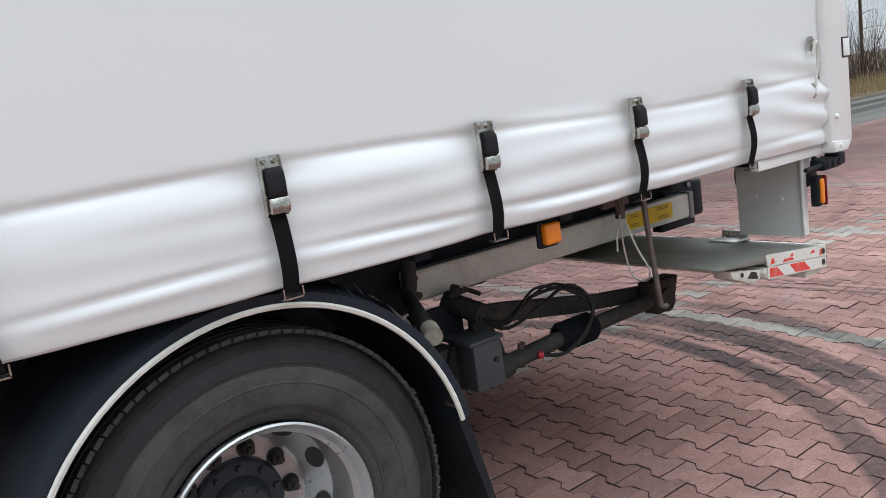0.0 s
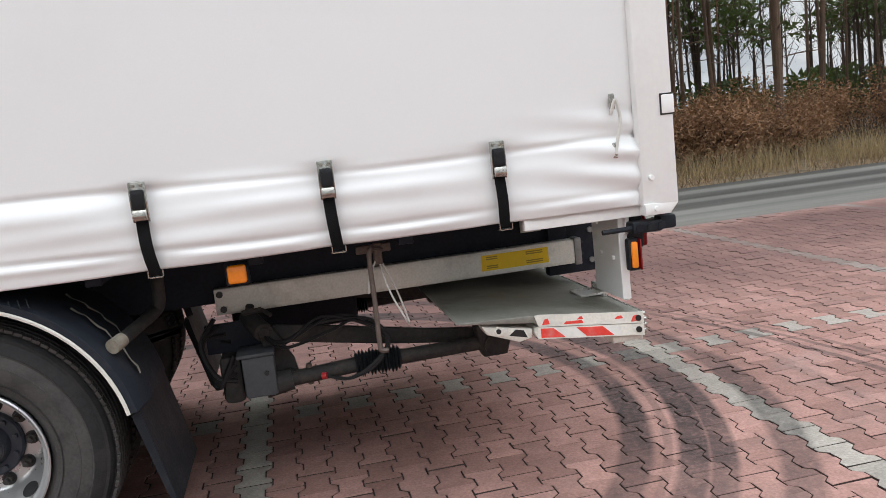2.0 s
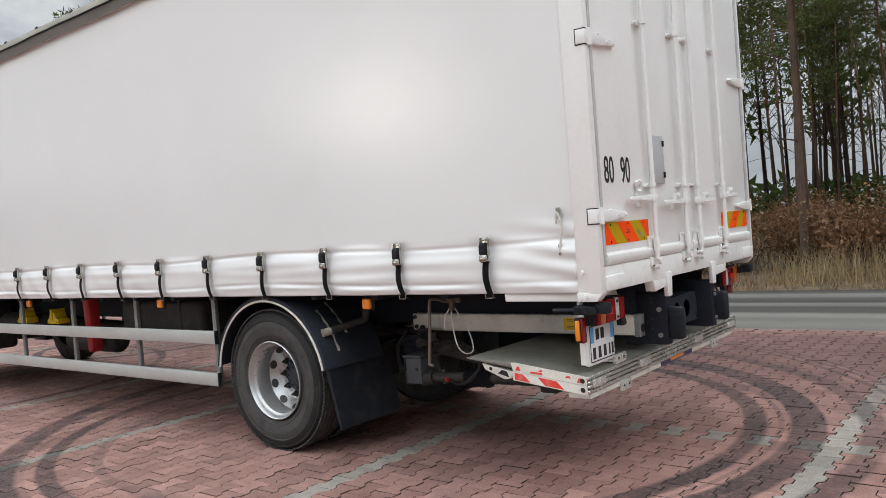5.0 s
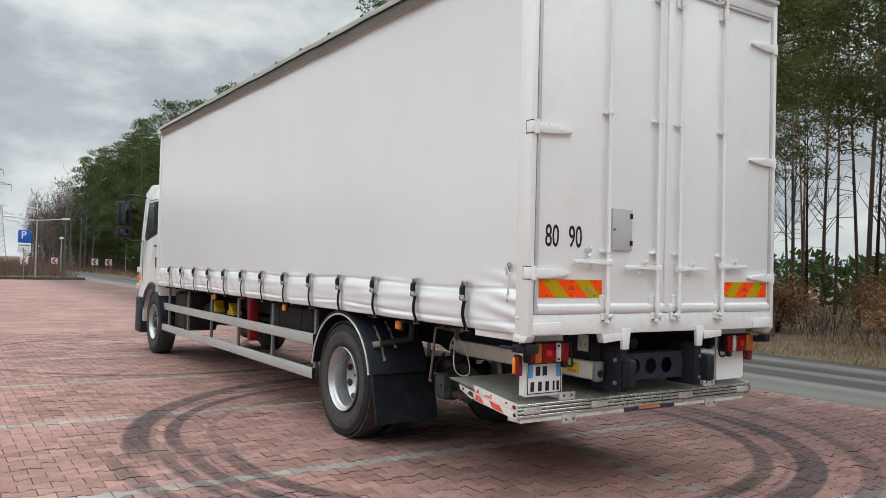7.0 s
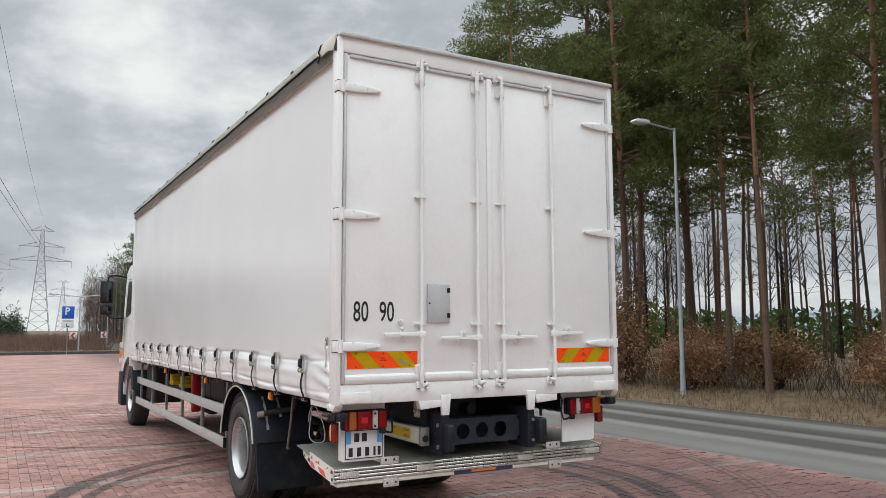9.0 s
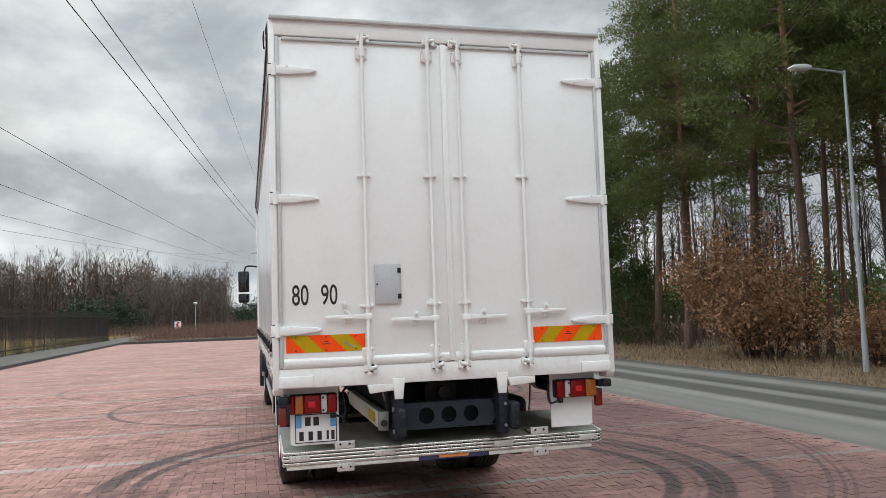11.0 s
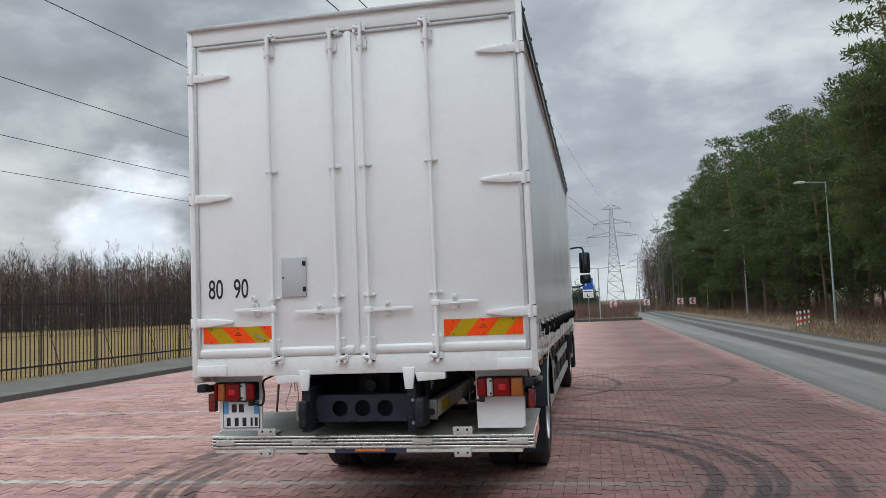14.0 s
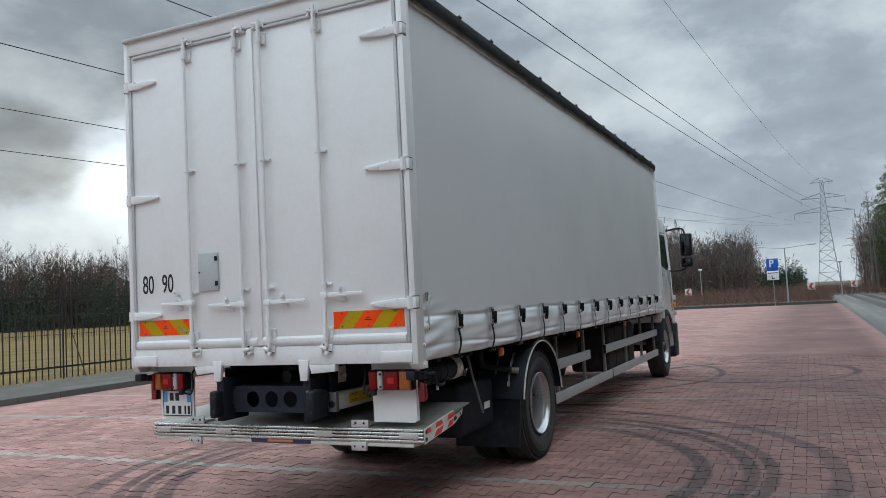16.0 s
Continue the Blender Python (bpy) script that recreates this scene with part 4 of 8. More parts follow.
# ---- rear doors ----
def clip_band(poly, lo, hi):
    """Cut a polygon to lo <= y <= hi."""
    for lim, sgn in ((lo, 1), (hi, -1)):
        out = []
        for p, q in zip(poly, poly[1:] + poly[:1]):
            inp, inq = sgn * (p[0] - lim) >= 0, sgn * (q[0] - lim) >= 0
            if inp:
                out.append(p)
            if inp != inq:
                t = (lim - p[0]) / (q[0] - p[0])
                out.append((lim, p[1] + (q[1] - p[1]) * t))
        poly = out
        if len(poly) < 3:
            return []
    return poly


RODS = [-0.628, -0.130, 0.104, 0.600]
for k, (y0, y1) in enumerate(((-1.238, -0.012), (0.012, 1.238))):
    bm = bmesh.new()
    box(bm, -0.045, -0.010, y0, y1, 1.3525, 3.752, bevel=0.006)
    door = part("rear_door", bm, PAINT, truck, "white rear door leaf")
    # sealing bead round the leaf
    for a in ((y0 - 0.014, y0 + 0.011, 1.36, 3.755), (y1 - 0.011, y1 + 0.014, 1.36, 3.755)):
        part("seal", B(-0.012, 0.006, a[0], a[1], a[2], a[3], bevel=0.006), GASKET if (a[0] < -1.2 or a[1] > 1.2) else PAINT, door)
    part("top_bead", B(-0.012, 0.008, y0 + 0.03, y1 - 0.03, 3.728, 3.752, bevel=0.006), GASKET, door, "grey top sealing bead")
    bm = bmesh.new()
    prism(bm, [(-0.012, 1.3525), (-0.004, 1.354), (0.008, 1.368), (0.014, 1.390), (0.010, 1.408), (-0.006, 1.420), (-0.012, 1.424)], y0 + 0.012, y1 - 0.012, "xz")
    part("bottom_bead", bm, PAINT_WORN, door, "rounded white bottom bead")
    for y in [r for r in RODS if y0 < r < y1]:
        bm = bmesh.new()
        rod(bm, (0.033, y, 1.345), (0.033, y, 3.80), 0.0138, seg=14)
        for z in (1.43, 3.66):
            rod(bm, (0.033, y, z - 0.040), (0.033, y, z + 0.040), 0.0195, seg=14)
        part("lock_rod", bm, PAINT, door, "white door locking bar")
        for z in (2.735, 1.782):
            bm = B(-0.010, 0.010, y - 0.050, y + 0.050, z - 0.010, z + 0.010, bevel=0.003)
            rod(bm, (0.033, y, z - 0.011), (0.033, y, z + 0.011), 0.0205, seg=14)
            for dy in (-0.040, 0.040):
                rod(bm, (0.008, y + dy, z), (0.018, y + dy, z), 0.008, 0.006, 8)
            part("rod_guide", bm, PAINT, door)
        for z, dz in ((1.435, -1), (3.655, 1)):
            bm = B(-0.010, 0.009, y - 0.043, y + 0.043, z - 0.048, z + 0.048, bevel=0.007)
            for dy in (-0.036, 0.036):
                for e in (-0.036, 0.036):
                    rod(bm, (0.010, y + dy, z + e), (0.019, y + dy, z + e), 0.008, 0.006, 8)
            part("bearing_plate", bm, PAINT, door)
            zc = z + dz * 0.105
            sgn = 1 if (y in (RODS[0], RODS[1])) else -1
            if dz > 0:
                sgn = 1 if y in (RODS[0], RODS[1]) else -1
            bm = B(-0.004, 0.014, y - 0.035, y + 0.065 if sgn > 0 else y + 0.035, zc - 0.028, zc + 0.028, bevel=0.006) if sgn > 0 else B(-0.004, 0.014, y - 0.065, y + 0.035, zc - 0.028, zc + 0.028, bevel=0.006)
            rod(bm, (0.030, y, zc), (0.030, y + sgn * 0.055, zc + 0.012), 0.017, 0.011, 10)
            rod(bm, (0.012, y + sgn * 0.045, zc - 0.02), (0.036, y + sgn * 0.045, zc - 0.02), 0.012, seg=8)
            rod(bm, (0.018, y, zc - 0.03), (0.046, y, zc - 0.03), 0.014, seg=8)
            part("cam_keeper", bm, PAINT_WORN, door)
            # black bits put in for the shadows inside the cam keeper
            bm = bmesh.new()
            rod(bm, (0.014, y + sgn * 0.030, zc + 0.020), (0.0155, y + sgn * 0.030, zc + 0.020), 0.013, seg=10)
            box(bm, 0.0142, 0.0150, y - 0.030, y + 0.030, zc - 0.0265, zc - 0.0195)
            part("keeper_gap", bm, INK, door)
    # hinges
    edge, tip = (y0 - 0.025, y0 + 0.285) if k == 0 else (y1 + 0.025, y1 - 0.285)
    for z in (3.505, 2.565, 1.622):
        bm = bmesh.new()
        poly = [(edge, z - 0.032), (edge, z + 0.032), (edge + (tip - edge) * 0.35, z + 0.030), (tip - (tip - edge) * 0.06, z + 0.014), (tip, z), (tip - (tip - edge) * 0.06, z - 0.014), (edge + (tip - edge) * 0.35, z - 0.034)]
        prism(bm, poly, -0.008, 0.016, "yz", bevel=0.005)
        rod(bm, (0.004, edge, z - 0.045), (0.004, edge, z + 0.045), 0.020, seg=12)
        out = -1 if k == 0 else 1
        lo, hi = sorted((edge, edge + out * 0.0440))
        box(bm, -0.050, 0.006, lo, hi, z - 0.038, z + 0.038, bevel=0.003)
        # larger black plate draws the shaded gap round the hinge
        lo, hi = sorted((edge, edge + out * 0.0412))
        part("hinge_gap", B(-0.056, 0.004, lo, hi, z - 0.044, z + 0.044), INK, door, smooth=False)
        for f in (0.3, 0.62, 0.9):
            rod(bm, (0.012, edge + (tip - edge) * f, z + (0.026 if f < 0.5 else -0.004)), (0.022, edge + (tip - edge) * f, z + (0.026 if f < 0.5 else -0.004)), 0.008, 0.006, 8)
        part("hinge", bm, PAINT, door, "white painted strap hinge")
    if k == 0:
        # grey seal and black line also stand for the shadow along the seam
        part("centre_seal", B(-0.030, 0.004, -0.020, 0.011, 1.362, 3.752, bevel=0.006), GASKET, door, "grey centre seal and seam shadow")
        part("centre_gap", B(-0.030, -0.004, 0.0115, 0.0165, 1.362, 3.752), INK, door)
    # handles
    inner, outer = (RODS[1], RODS[0]) if k == 0 else (RODS[2], RODS[3])
    d = -1 if k == 0 else 1
    for y, z, way, ln in ((inner, 1.676, d, 0.32), (outer, 1.705, d if k else d, 0.30)):
        bm = bmesh.new()
        ya, yb = y + way * 0.02, y + way * ln
        prism(bm, [(ya, z - 0.017), (ya, z + 0.017), (yb, z + 0.013), (yb + way * 0.01, z), (yb, z - 0.013)], 0.022, 0.036, "yz", bevel=0.003)
        box(bm, 0.015, 0.05, y - 0.028, y + 0.028, z - 0.022, z + 0.022, bevel=0.005)
        part("door_handle", bm, PAINT, door, "white lever handle")
        yc = y + way * 0.14
        base = B(-0.010, 0.016, yc - 0.018, yc + 0.018, z - 0.046, z + 0.012, bevel=0.004)
        box(base, -0.010, 0.010, yc - 0.026, yc + 0.026, z - 0.050, z - 0.036, bevel=0.003)
        box(base, 0.014, 0.040, yc - 0.042, yc + 0.042, z - 0.012, z - 0.003, bevel=0.003)
        catch = part("handle_catch", base, PAINT_WORN, door)
        hasp = B(-0.012, 0.012, -0.018, 0.018, -0.020, 0.024, bevel=0.004)
        box(hasp, 0.010, 0.026, -0.011, 0.011, 0.000, 0.030, bevel=0.004)
        rod(hasp, (0.008, 0, 0.012), (0.032, 0, 0.012), 0.008, seg=8)
        loose = k == 0 and y == outer
        for v in hasp.verts:
            v.co = Matrix.Rotation(radians(28 if loose else 0), 3, "X") @ v.co + Vector((0.012 if loose else 0.026, yc - (0.02 if loose else 0), z + (0.082 if loose else 0.028)))
        part("hasp", hasp, PAINT_WORN, catch, "loose unlatched hasp" if loose else "")
    # striped marking board
    a, b = (-1.208, -0.647) if k == 0 else (0.645, 1.208)
    z0, z1 = 1.463, 1.583
    board = part("marking_board", B(-0.010, -0.006, a, b, z0, z1), YELLOW_REFLEX, door, "yellow and red striped reflective board", smooth=False)
    w, h = (b - a), z1 - z0
    sl = 0.215 * w if k == 0 else -0.178 * w
    bm = bmesh.new()
    for u0, u1 in (((-0.30, 0.03), (0.265, 0.545), (0.79, 1.10)) if k == 0 else ((-0.10, 0.23), (0.455, 0.715), (0.95, 1.30))):
        lo, hi = a + u0 * w, a + u1 * w
        pts = clip_band([(lo, z1), (hi, z1), (hi + sl, z0), (lo + sl, z0)], a, b)
        if len(pts) > 2:
            prism(bm, pts, -0.0058, -0.0046, "yz")
    part("red_stripe", bm, RED_REFLEX, board, "orange-red reflective stripe", smooth=False)
    u, zz = (0.80, z0 + 0.050) if k == 0 else (0.19, z1 - 0.046)
    chip = [(a + u * w - 0.050, zz + 0.028), (a + u * w - 0.022, zz + 0.012), (a + u * w + 0.012, zz - 0.006), (a + u * w + 0.052, zz - 0.020), (a + u * w + 0.030, zz - 0.024), (a + u * w - 0.008, zz - 0.016), (a + u * w - 0.036, zz + 0.006)] if k == 0 else [(a + u * w - 0.028, zz - 0.026), (a + u * w + 0.004, zz - 0.012), (a + u * w + 0.024, zz + 0.020), (a + u * w + 0.002, zz - 0.004)]
    part("torn_patch", prism(bmesh.new(), chip, -0.0050, -0.0040, "yz"), PAINT_OLD, board, "torn film showing dull backing", smooth=False)
    for u in (0.12, 0.5, 0.88):
        for zz in (z0 + 0.014, z1 - 0.014):
            part("board_screw", rod(bmesh.new(), (-0.006, a + u * w, zz), (-0.002, a + u * w, zz), 0.0055, seg=8), INK, board)
    bm = bmesh.new()
    for zz, l in ((1.535, 0.032), (1.520, 0.056)):
        box(bm, -0.0046, -0.0040, (a + b) / 2 - l / 2, (a + b) / 2 + l / 2, zz - 0.003, zz + 0.003)
    part("small_print", bm, INK, board, smooth=False)

left_door = [o for o in truck.children if o.name.startswith("rear_door")][0]
lettering("speed_figure", "80", 0.205, INK, left_door, Matrix.Translation((-0.0085, -1.103, 1.862)) @ REAR, 0.60, 0.0015)
lettering("speed_figure", "90", 0.205, INK, left_door, Matrix.Translation((-0.0085, -0.898, 1.862)) @ REAR, 0.60, 0.0015)
hatch = part("inspection_hatch", B(-0.010, 0.010, -0.567, -0.374, 1.790, 2.082, bevel=0.006), GREY_HATCH, left_door, "grey plastic inspection hatch")
for z in (1.845, 2.035):
    part("hatch_hinge", B(0.008, 0.016, -0.400, -0.374, z - 0.018, z + 0.018, bevel=0.003), BLACK, hatch)
bm = bmesh.new()
rod(bm, (0.008, -0.552, 1.935), (0.014, -0.552, 1.935), 0.007, seg=10)
part("hatch_latch", bm, BLACK, hatch)
bm = bmesh.new()
rod(bm, (-0.004, -0.775, 1.735), (0.020, -0.790, 1.755), 0.020, 0.012, 10)
box(bm, -0.008, 0.010, -0.80, -0.75, 1.715, 1.735, bevel=0.004)
part("broken_catch", bm, PAINT_WORN, left_door, "bent white catch")

# ---- running gear and tail ----
def wheel(x, y, s, front=False):
    """A wheel whose outer face looks along s * y; y is the outer side of the tyre."""
    R, W = (0.547, 0.290)
    top = part("wheel", lathe(bmesh.new(), [(0.30, -W * s), (0.34, -(W + 0.005) * s), (0.48, -(W) * s), (0.527, -(W - 0.03) * s), (R, -(W - 0.06) * s), (R, -0.06 * s),
               (0.530, -0.035 * s), (0.517, -0.018 * s), (0.507, -0.020 * s), (0.485, -0.006 * s), (0.462, -0.001 * s), (0.458, -0.006 * s), (0.44, 0.0), (0.40, -0.001 * s), (0.36, -0.008 * s), (0.33, -0.020 * s), (0.312, -0.030 * s), (0.30, -0.05 * s), (0.285, -0.08 * s)], 72),
               RUBBER, truck, "black truck tyre on a silver steel wheel")
    top.location = (x, y, R)
    # tread ribs and shoulder lugs
    bm = bmesh.new()
    for c in (-0.075, -0.118, -0.162, -0.206):
        lathe(bm, [(R, (c + 0.016) * s), (R + 0.009, (c + 0.013) * s), (R + 0.009, (c - 0.013) * s), (R, (c - 0.016) * s)], 72)
    for k in range(100):
        a = 2 * math.pi * k / 100
        for c in (-0.042, -0.243):
            m = Matrix.Rotation(a, 4, "Y") @ Matrix.Translation((0, c * s, R + 0.001)) @ Matrix.Rotation(0.25, 4, "Z")
            bmesh.ops.create_cube(bm, size=1, matrix=m @ Matrix.Diagonal((0.0295, 0.036, 0.012, 1)))
    part("tread", bm, RUBBER, top, smooth=False)
    part("shoulder", lathe(bmesh.new(), [(0.534, -0.041 * s), (0.5325, -0.035 * s), (0.519, -0.0165 * s), (0.507, -0.0175 * s), (0.487, -0.004 * s), (0.467, 0.001 * s), (0.463, -0.002 * s)], 72), RUBBER_DARK, top, "blacker rubber shoulder")
    for r in (0.415, 0.345):
        part("raised_ring", lathe(bmesh.new(), [(r + 0.004, -0.006 * s if r < 0.4 else -0.001 * s), (r + 0.0015, 0.0015 * s if r > 0.4 else -0.009 * s), (r - 0.0015, 0.0015 * s if r > 0.4 else -0.010 * s), (r - 0.004, -0.002 * s if r > 0.4 else -0.014 * s)], 72), RUBBER, top)
    d = 1 if front else -1
    dish = 0.10 if front else 0.278
    lip = [(0.296, 0.045), (0.304, 0.018), (0.3055, 0.008), (0.300, 0.004), (0.292, 0.012), (0.286, 0.036), (0.280, 0.048), (0.268, 0.058), (0.264, 0.075)]
    disc = [(0.262, dish), (0.240, dish + 0.012), (0.205, dish + 0.004), (0.170, dish - 0.012), (0.10, dish - 0.016)] if front else [(0.266, 0.16), (0.268, 0.190), (0.262, 0.199), (0.232, 0.228), (0.212, 0.262), (0.202, 0.272), (0.190, 0.276), (0.10, 0.276)]
    bm = lathe(bmesh.new(), [(r, -d * s) for r, d in lip + disc], 72)
    part("rim", bm, RIM, top, "silver painted steel rim")
    # hand holes, as dark recessed cups, and nuts
    hole_me = nut_me = recess_me = None
    for k in range(10):
        a = 2 * math.pi * (k + 0.5) / 10
        if hole_me is None:
            bm = bmesh.new()
            bmesh.ops.create_cone(bm, cap_ends=True, segments=24, radius1=0.037, radius2=0.037, depth=0.012, matrix=Matrix.Rotation(radians(90), 4, "X") @ Matrix.Diagonal((0.74, 1, 1, 1)))
            ob = part("hand_hole", bm, INK, top, "dark oval hand hole")
            hole_me = ob.data
        else:
            ob = new("hand_hole", hole_me)
            ob.parent = top
        depth, tilt = (dish + 0.004, 0.0) if front else (0.2125, 45.0)
        ob.matrix_local = Matrix.Translation((math.cos(a) * 0.247, -depth * s, math.sin(a) * 0.247)) @ Matrix.Rotation(-a, 4, "Y") @ Matrix.Rotation(radians(tilt) * s, 4, "Z")
    for k in range(10):
        a = 2 * math.pi * k / 10
        if nut_me is None:
            bm = bmesh.new()
            rod(bm, (0, 0.008 * s, 0), (0, 0.030 * s, 0), 0.020, seg=6)
            rod(bm, (0, 0.028 * s, 0), (0, 0.050 * s, 0), 0.011, seg=10)
            ob = part("wheel_nut", bm, GRIMY, top, "grimy wheel nut")
            nut_me = ob.data
        else:
            ob = new("wheel_nut", nut_me)
            ob.parent = top
        ob.location = (math.cos(a) * 0.1675, -(dish - 0.002) * s, math.sin(a) * 0.1675)
        if recess_me is None:
            rc = part("nut_recess", rod(bmesh.new(), (0, 0.002 * s, 0), (0, 0.005 * s, 0), 0.0285, seg=20), INK, top, "dark recess round a wheel nut")
            recess_me = rc.data
        else:
            rc = new("nut_recess", recess_me)
            rc.parent = top
        rc.location = ob.location
    o = dish
    e = 0.07 if front else 0.05
    bm = lathe(bmesh.new(), [(0.142, -o * s), (0.140, -(o - e * 0.35) * s), (0.132, -(o - e * 0.5) * s), (0.092, -(o - e * 0.55) * s), (0.082, -(o - e) * s), (0.070, -(o - e - 0.015) * s), (0.045, -(o - e - 0.018) * s), (0.0005, -(o - e - 0.020) * s)], 40)
    for k in range(10):
        a = 2 * math.pi * k / 10 + 0.2
        c = Vector((math.cos(a) * 0.116, 0, math.sin(a) * 0.116))
        rod(bm, c + Vector((0, -(o - e * 0.5) * s, 0)), c + Vector((0, -(o - e * 0.5 - 0.018) * s, 0)), 0.011, seg=6)
    for k in range(8):
        a = 2 * math.pi * k / 8
        c = Vector((math.cos(a) * 0.062, 0, math.sin(a) * 0.062))
        rod(bm, c + Vector((0, -(o - e - 0.014) * s, 0)), c + Vector((0, -(o - e - 0.026) * s, 0)), 0.007, seg=6)
    part("hub", bm, HUB, top, "greasy blue-black hub")
    bm = bmesh.new()
    rod(bm, (0.17, -0.20 * s, 0.20), (0.175, -0.12 * s, 0.20), 0.005, seg=6)
    part("valve", bm, INK, top)
    return top


RX, FX = -2.925, -10.46
for s in (-1, 1):
    wheel(RX, s * 1.165, s)
    wheel(RX, s * 0.835, s)
    wheel(FX, s * 1.165, s, front=True)
bm = bmesh.new()
rod(bm, (RX, -0.95, 0.54), (RX, 0.95, 0.54), 0.075, seg=16)
box(bm, RX - 0.2, RX + 0.2, -0.16, 0.16, 0.36, 0.70, bevel=0.06)
part("rear_axle", bm, GRIMY, truck, "grimy black rear axle")

# mudguards
for s in (-1, 1):
    bm = bmesh.new()
    C, R0 = Vector((-2.909, 0, 0.553)), 0.650
    sec = [(R0 - 0.035, 1.198), (R0, 1.206), (R0 + 0.006, 1.193), (R0 + 0.018, 1.10), (R0 + 0.032, 1.03), (R0 + 0.026, 0.97), (R0 + 0.026, 0.62), (R0 - 0.01, 0.60)]
    rows = []
    n = 44
    for i in range(n + 1):
        a = radians(10.5 + 162 * i / n)
        rows.append([bm.verts.new((C.x + r * math.cos(a), s * y, C.z + r * math.sin(a))) for r, y in sec])
    for r0, r1 in zip(rows, rows[1:]):
        for k in range(len(sec) - 1):
            bm.faces.new((r0[k], r0[k + 1], r1[k + 1], r1[k]))
    bmesh.ops.recalc_face_normals(bm, faces=bm.faces)
    bmesh.ops.solidify(bm, geom=bm.faces[:], thickness=0.006)
    guard = part("mudguard", bm, FENDER, truck, "scuffed dark grey plastic mudguard")
    bm = bmesh.new()
    pts = [(C.x + (R0 - 0.033) * math.cos(radians(10.5 + 162 * i / n)), s * 1.206, C.z + (R0 - 0.033) * math.sin(radians(10.5 + 162 * i / n))) for i in range(n + 1)]
    sweep(bm, pts, 0.0085, 6)
    part("edge_trim", bm, WHITE_STRIP, guard, "cream edging strip")
    # flap
    xr = C.x + R0 - 0.02
    bm = bmesh.new()
    prism(bm, [(xr - 0.02, 0.65), (xr + 0.012, 0.67), (xr + 0.105, 0.245), (xr + 0.085, 0.235)], s * 0.54, s * 1.18, "xz")
    part("mud_flap", bm, BLACK, guard, "black rubber mud flap")
    bm = bmesh.new()
    sweep(bm, curve_pts([(-2.305, s * 1.10, 0.938), (-2.29, s * 1.06, 0.945), (-2.235, s * 0.92, 0.972), (-2.205, s * 0.85, 0.99), (-2.185, s * 0.84, 1.03), (-2.178, s * 0.84, 1.15)], 6), 0.027, 14)
    bar = part("guard_bar", bm, GRIMY, guard, "bent steel mudguard bar")
    part("bar_cap", rod(bmesh.new(), (-2.330, s * 1.155, 0.928), (-2.303, s * 1.096, 0.939), 0.0295, seg=16), PAINT_OLD, bar, "pale worn pipe end")
    for yy, a0, a1 in ((1.07, 51, 20), (0.93, 56, 30)):
        bm = bmesh.new()
        rows = []
        for i in range(13):
            a = radians(a0 + (a1 - a0) * i / 12)
            r = R0 + 0.040 + 0.004 * math.sin(i * 2.1 + yy * 9)
            w = 0.011 + 0.004 * math.sin(i * 1.7 + yy)
            rows.append([bm.verts.new((C.x + r * math.cos(a), s * (yy + q * w), C.z + r * math.sin(a))) for q in (-1, 1)])
        for r0, r1 in zip(rows, rows[1:]):
            bm.faces.new((r0[0], r0[1], r1[1], r1[0]))
        bmesh.ops.solidify(bm, geom=bm.faces[:], thickness=0.005)
        bmesh.ops.recalc_face_normals(bm, faces=bm.faces)
        part("guard_strip", bm, ALU_DULL, guard, "bent galvanised fixing strip")
    bm = bmesh.new()
    for k in range(5):
        yy = 1.02 - 0.03 * k
        sweep(bm, [(C.x + 0.20 + 0.03 * k, s * 1.19, C.z + R0 - 0.04), (C.x + 0.21 + 0.03 * k, s * 1.207, C.z + R0 - 0.07)], 0.003, 4)
    part("scratch_rib", bm, BLACK, guard)

# frame rails and cross members
for s in (-1, 1):
    bm = bmesh.new()
    prism(bm, [(s * 0.43, 0.91), (s * 0.43, 1.19), (s * 0.36, 1.19), (s * 0.36, 1.18), (s * 0.422, 1.18), (s * 0.422, 0.92), (s * 0.36, 0.92), (s * 0.36, 0.91)], -11.2, -0.10, "yz")
    part("chassis_rail", bm, CHASSIS, truck, "dark navy chassis rail")
    part("subframe_rail", B(-9.7, -0.15, s * 0.33, s * 0.42, 1.192, 1.226), CHASSIS, truck)
for k in range(16):
    x = -0.55 - k * 0.60
    part("cross_bearer", B(x - 0.03, x + 0.03, -1.19, 1.19, 1.175, 1.228, bevel=0.004), CHASSIS, truck)
for x in (-0.9, -2.2, -3.9, -5.4, -7.0, -8.6):
    part("chassis_crossmember", B(x - 0.06, x + 0.06, -0.36, 0.36, 0.97, 1.15, bevel=0.01), CHASSIS, truck)
bm = bmesh.new()
rod(bm, (-3.2, 0, 0.62), (-9.2, 0, 0.80), 0.06, seg=12)
part("prop_shaft", bm, GRIMY, truck)
for s in (-1, 1):
    bm = bmesh.new()
    for k in range(3):
        prism(bm, [(RX - 0.75, 0.80), (RX - 0.4, 0.70 + 0.02 * k), (RX, 0.665 + 0.02 * k), (RX + 0.4, 0.70 + 0.02 * k), (RX + 0.75, 0.80), (RX + 0.75, 0.82), (RX + 0.4, 0.72 + 0.02 * k), (RX, 0.685 + 0.02 * k), (RX - 0.4, 0.72 + 0.02 * k), (RX - 0.75, 0.82)], s * 0.36 , s * 0.45, "xz")
    part("leaf_spring", bm, GRIMY, truck)

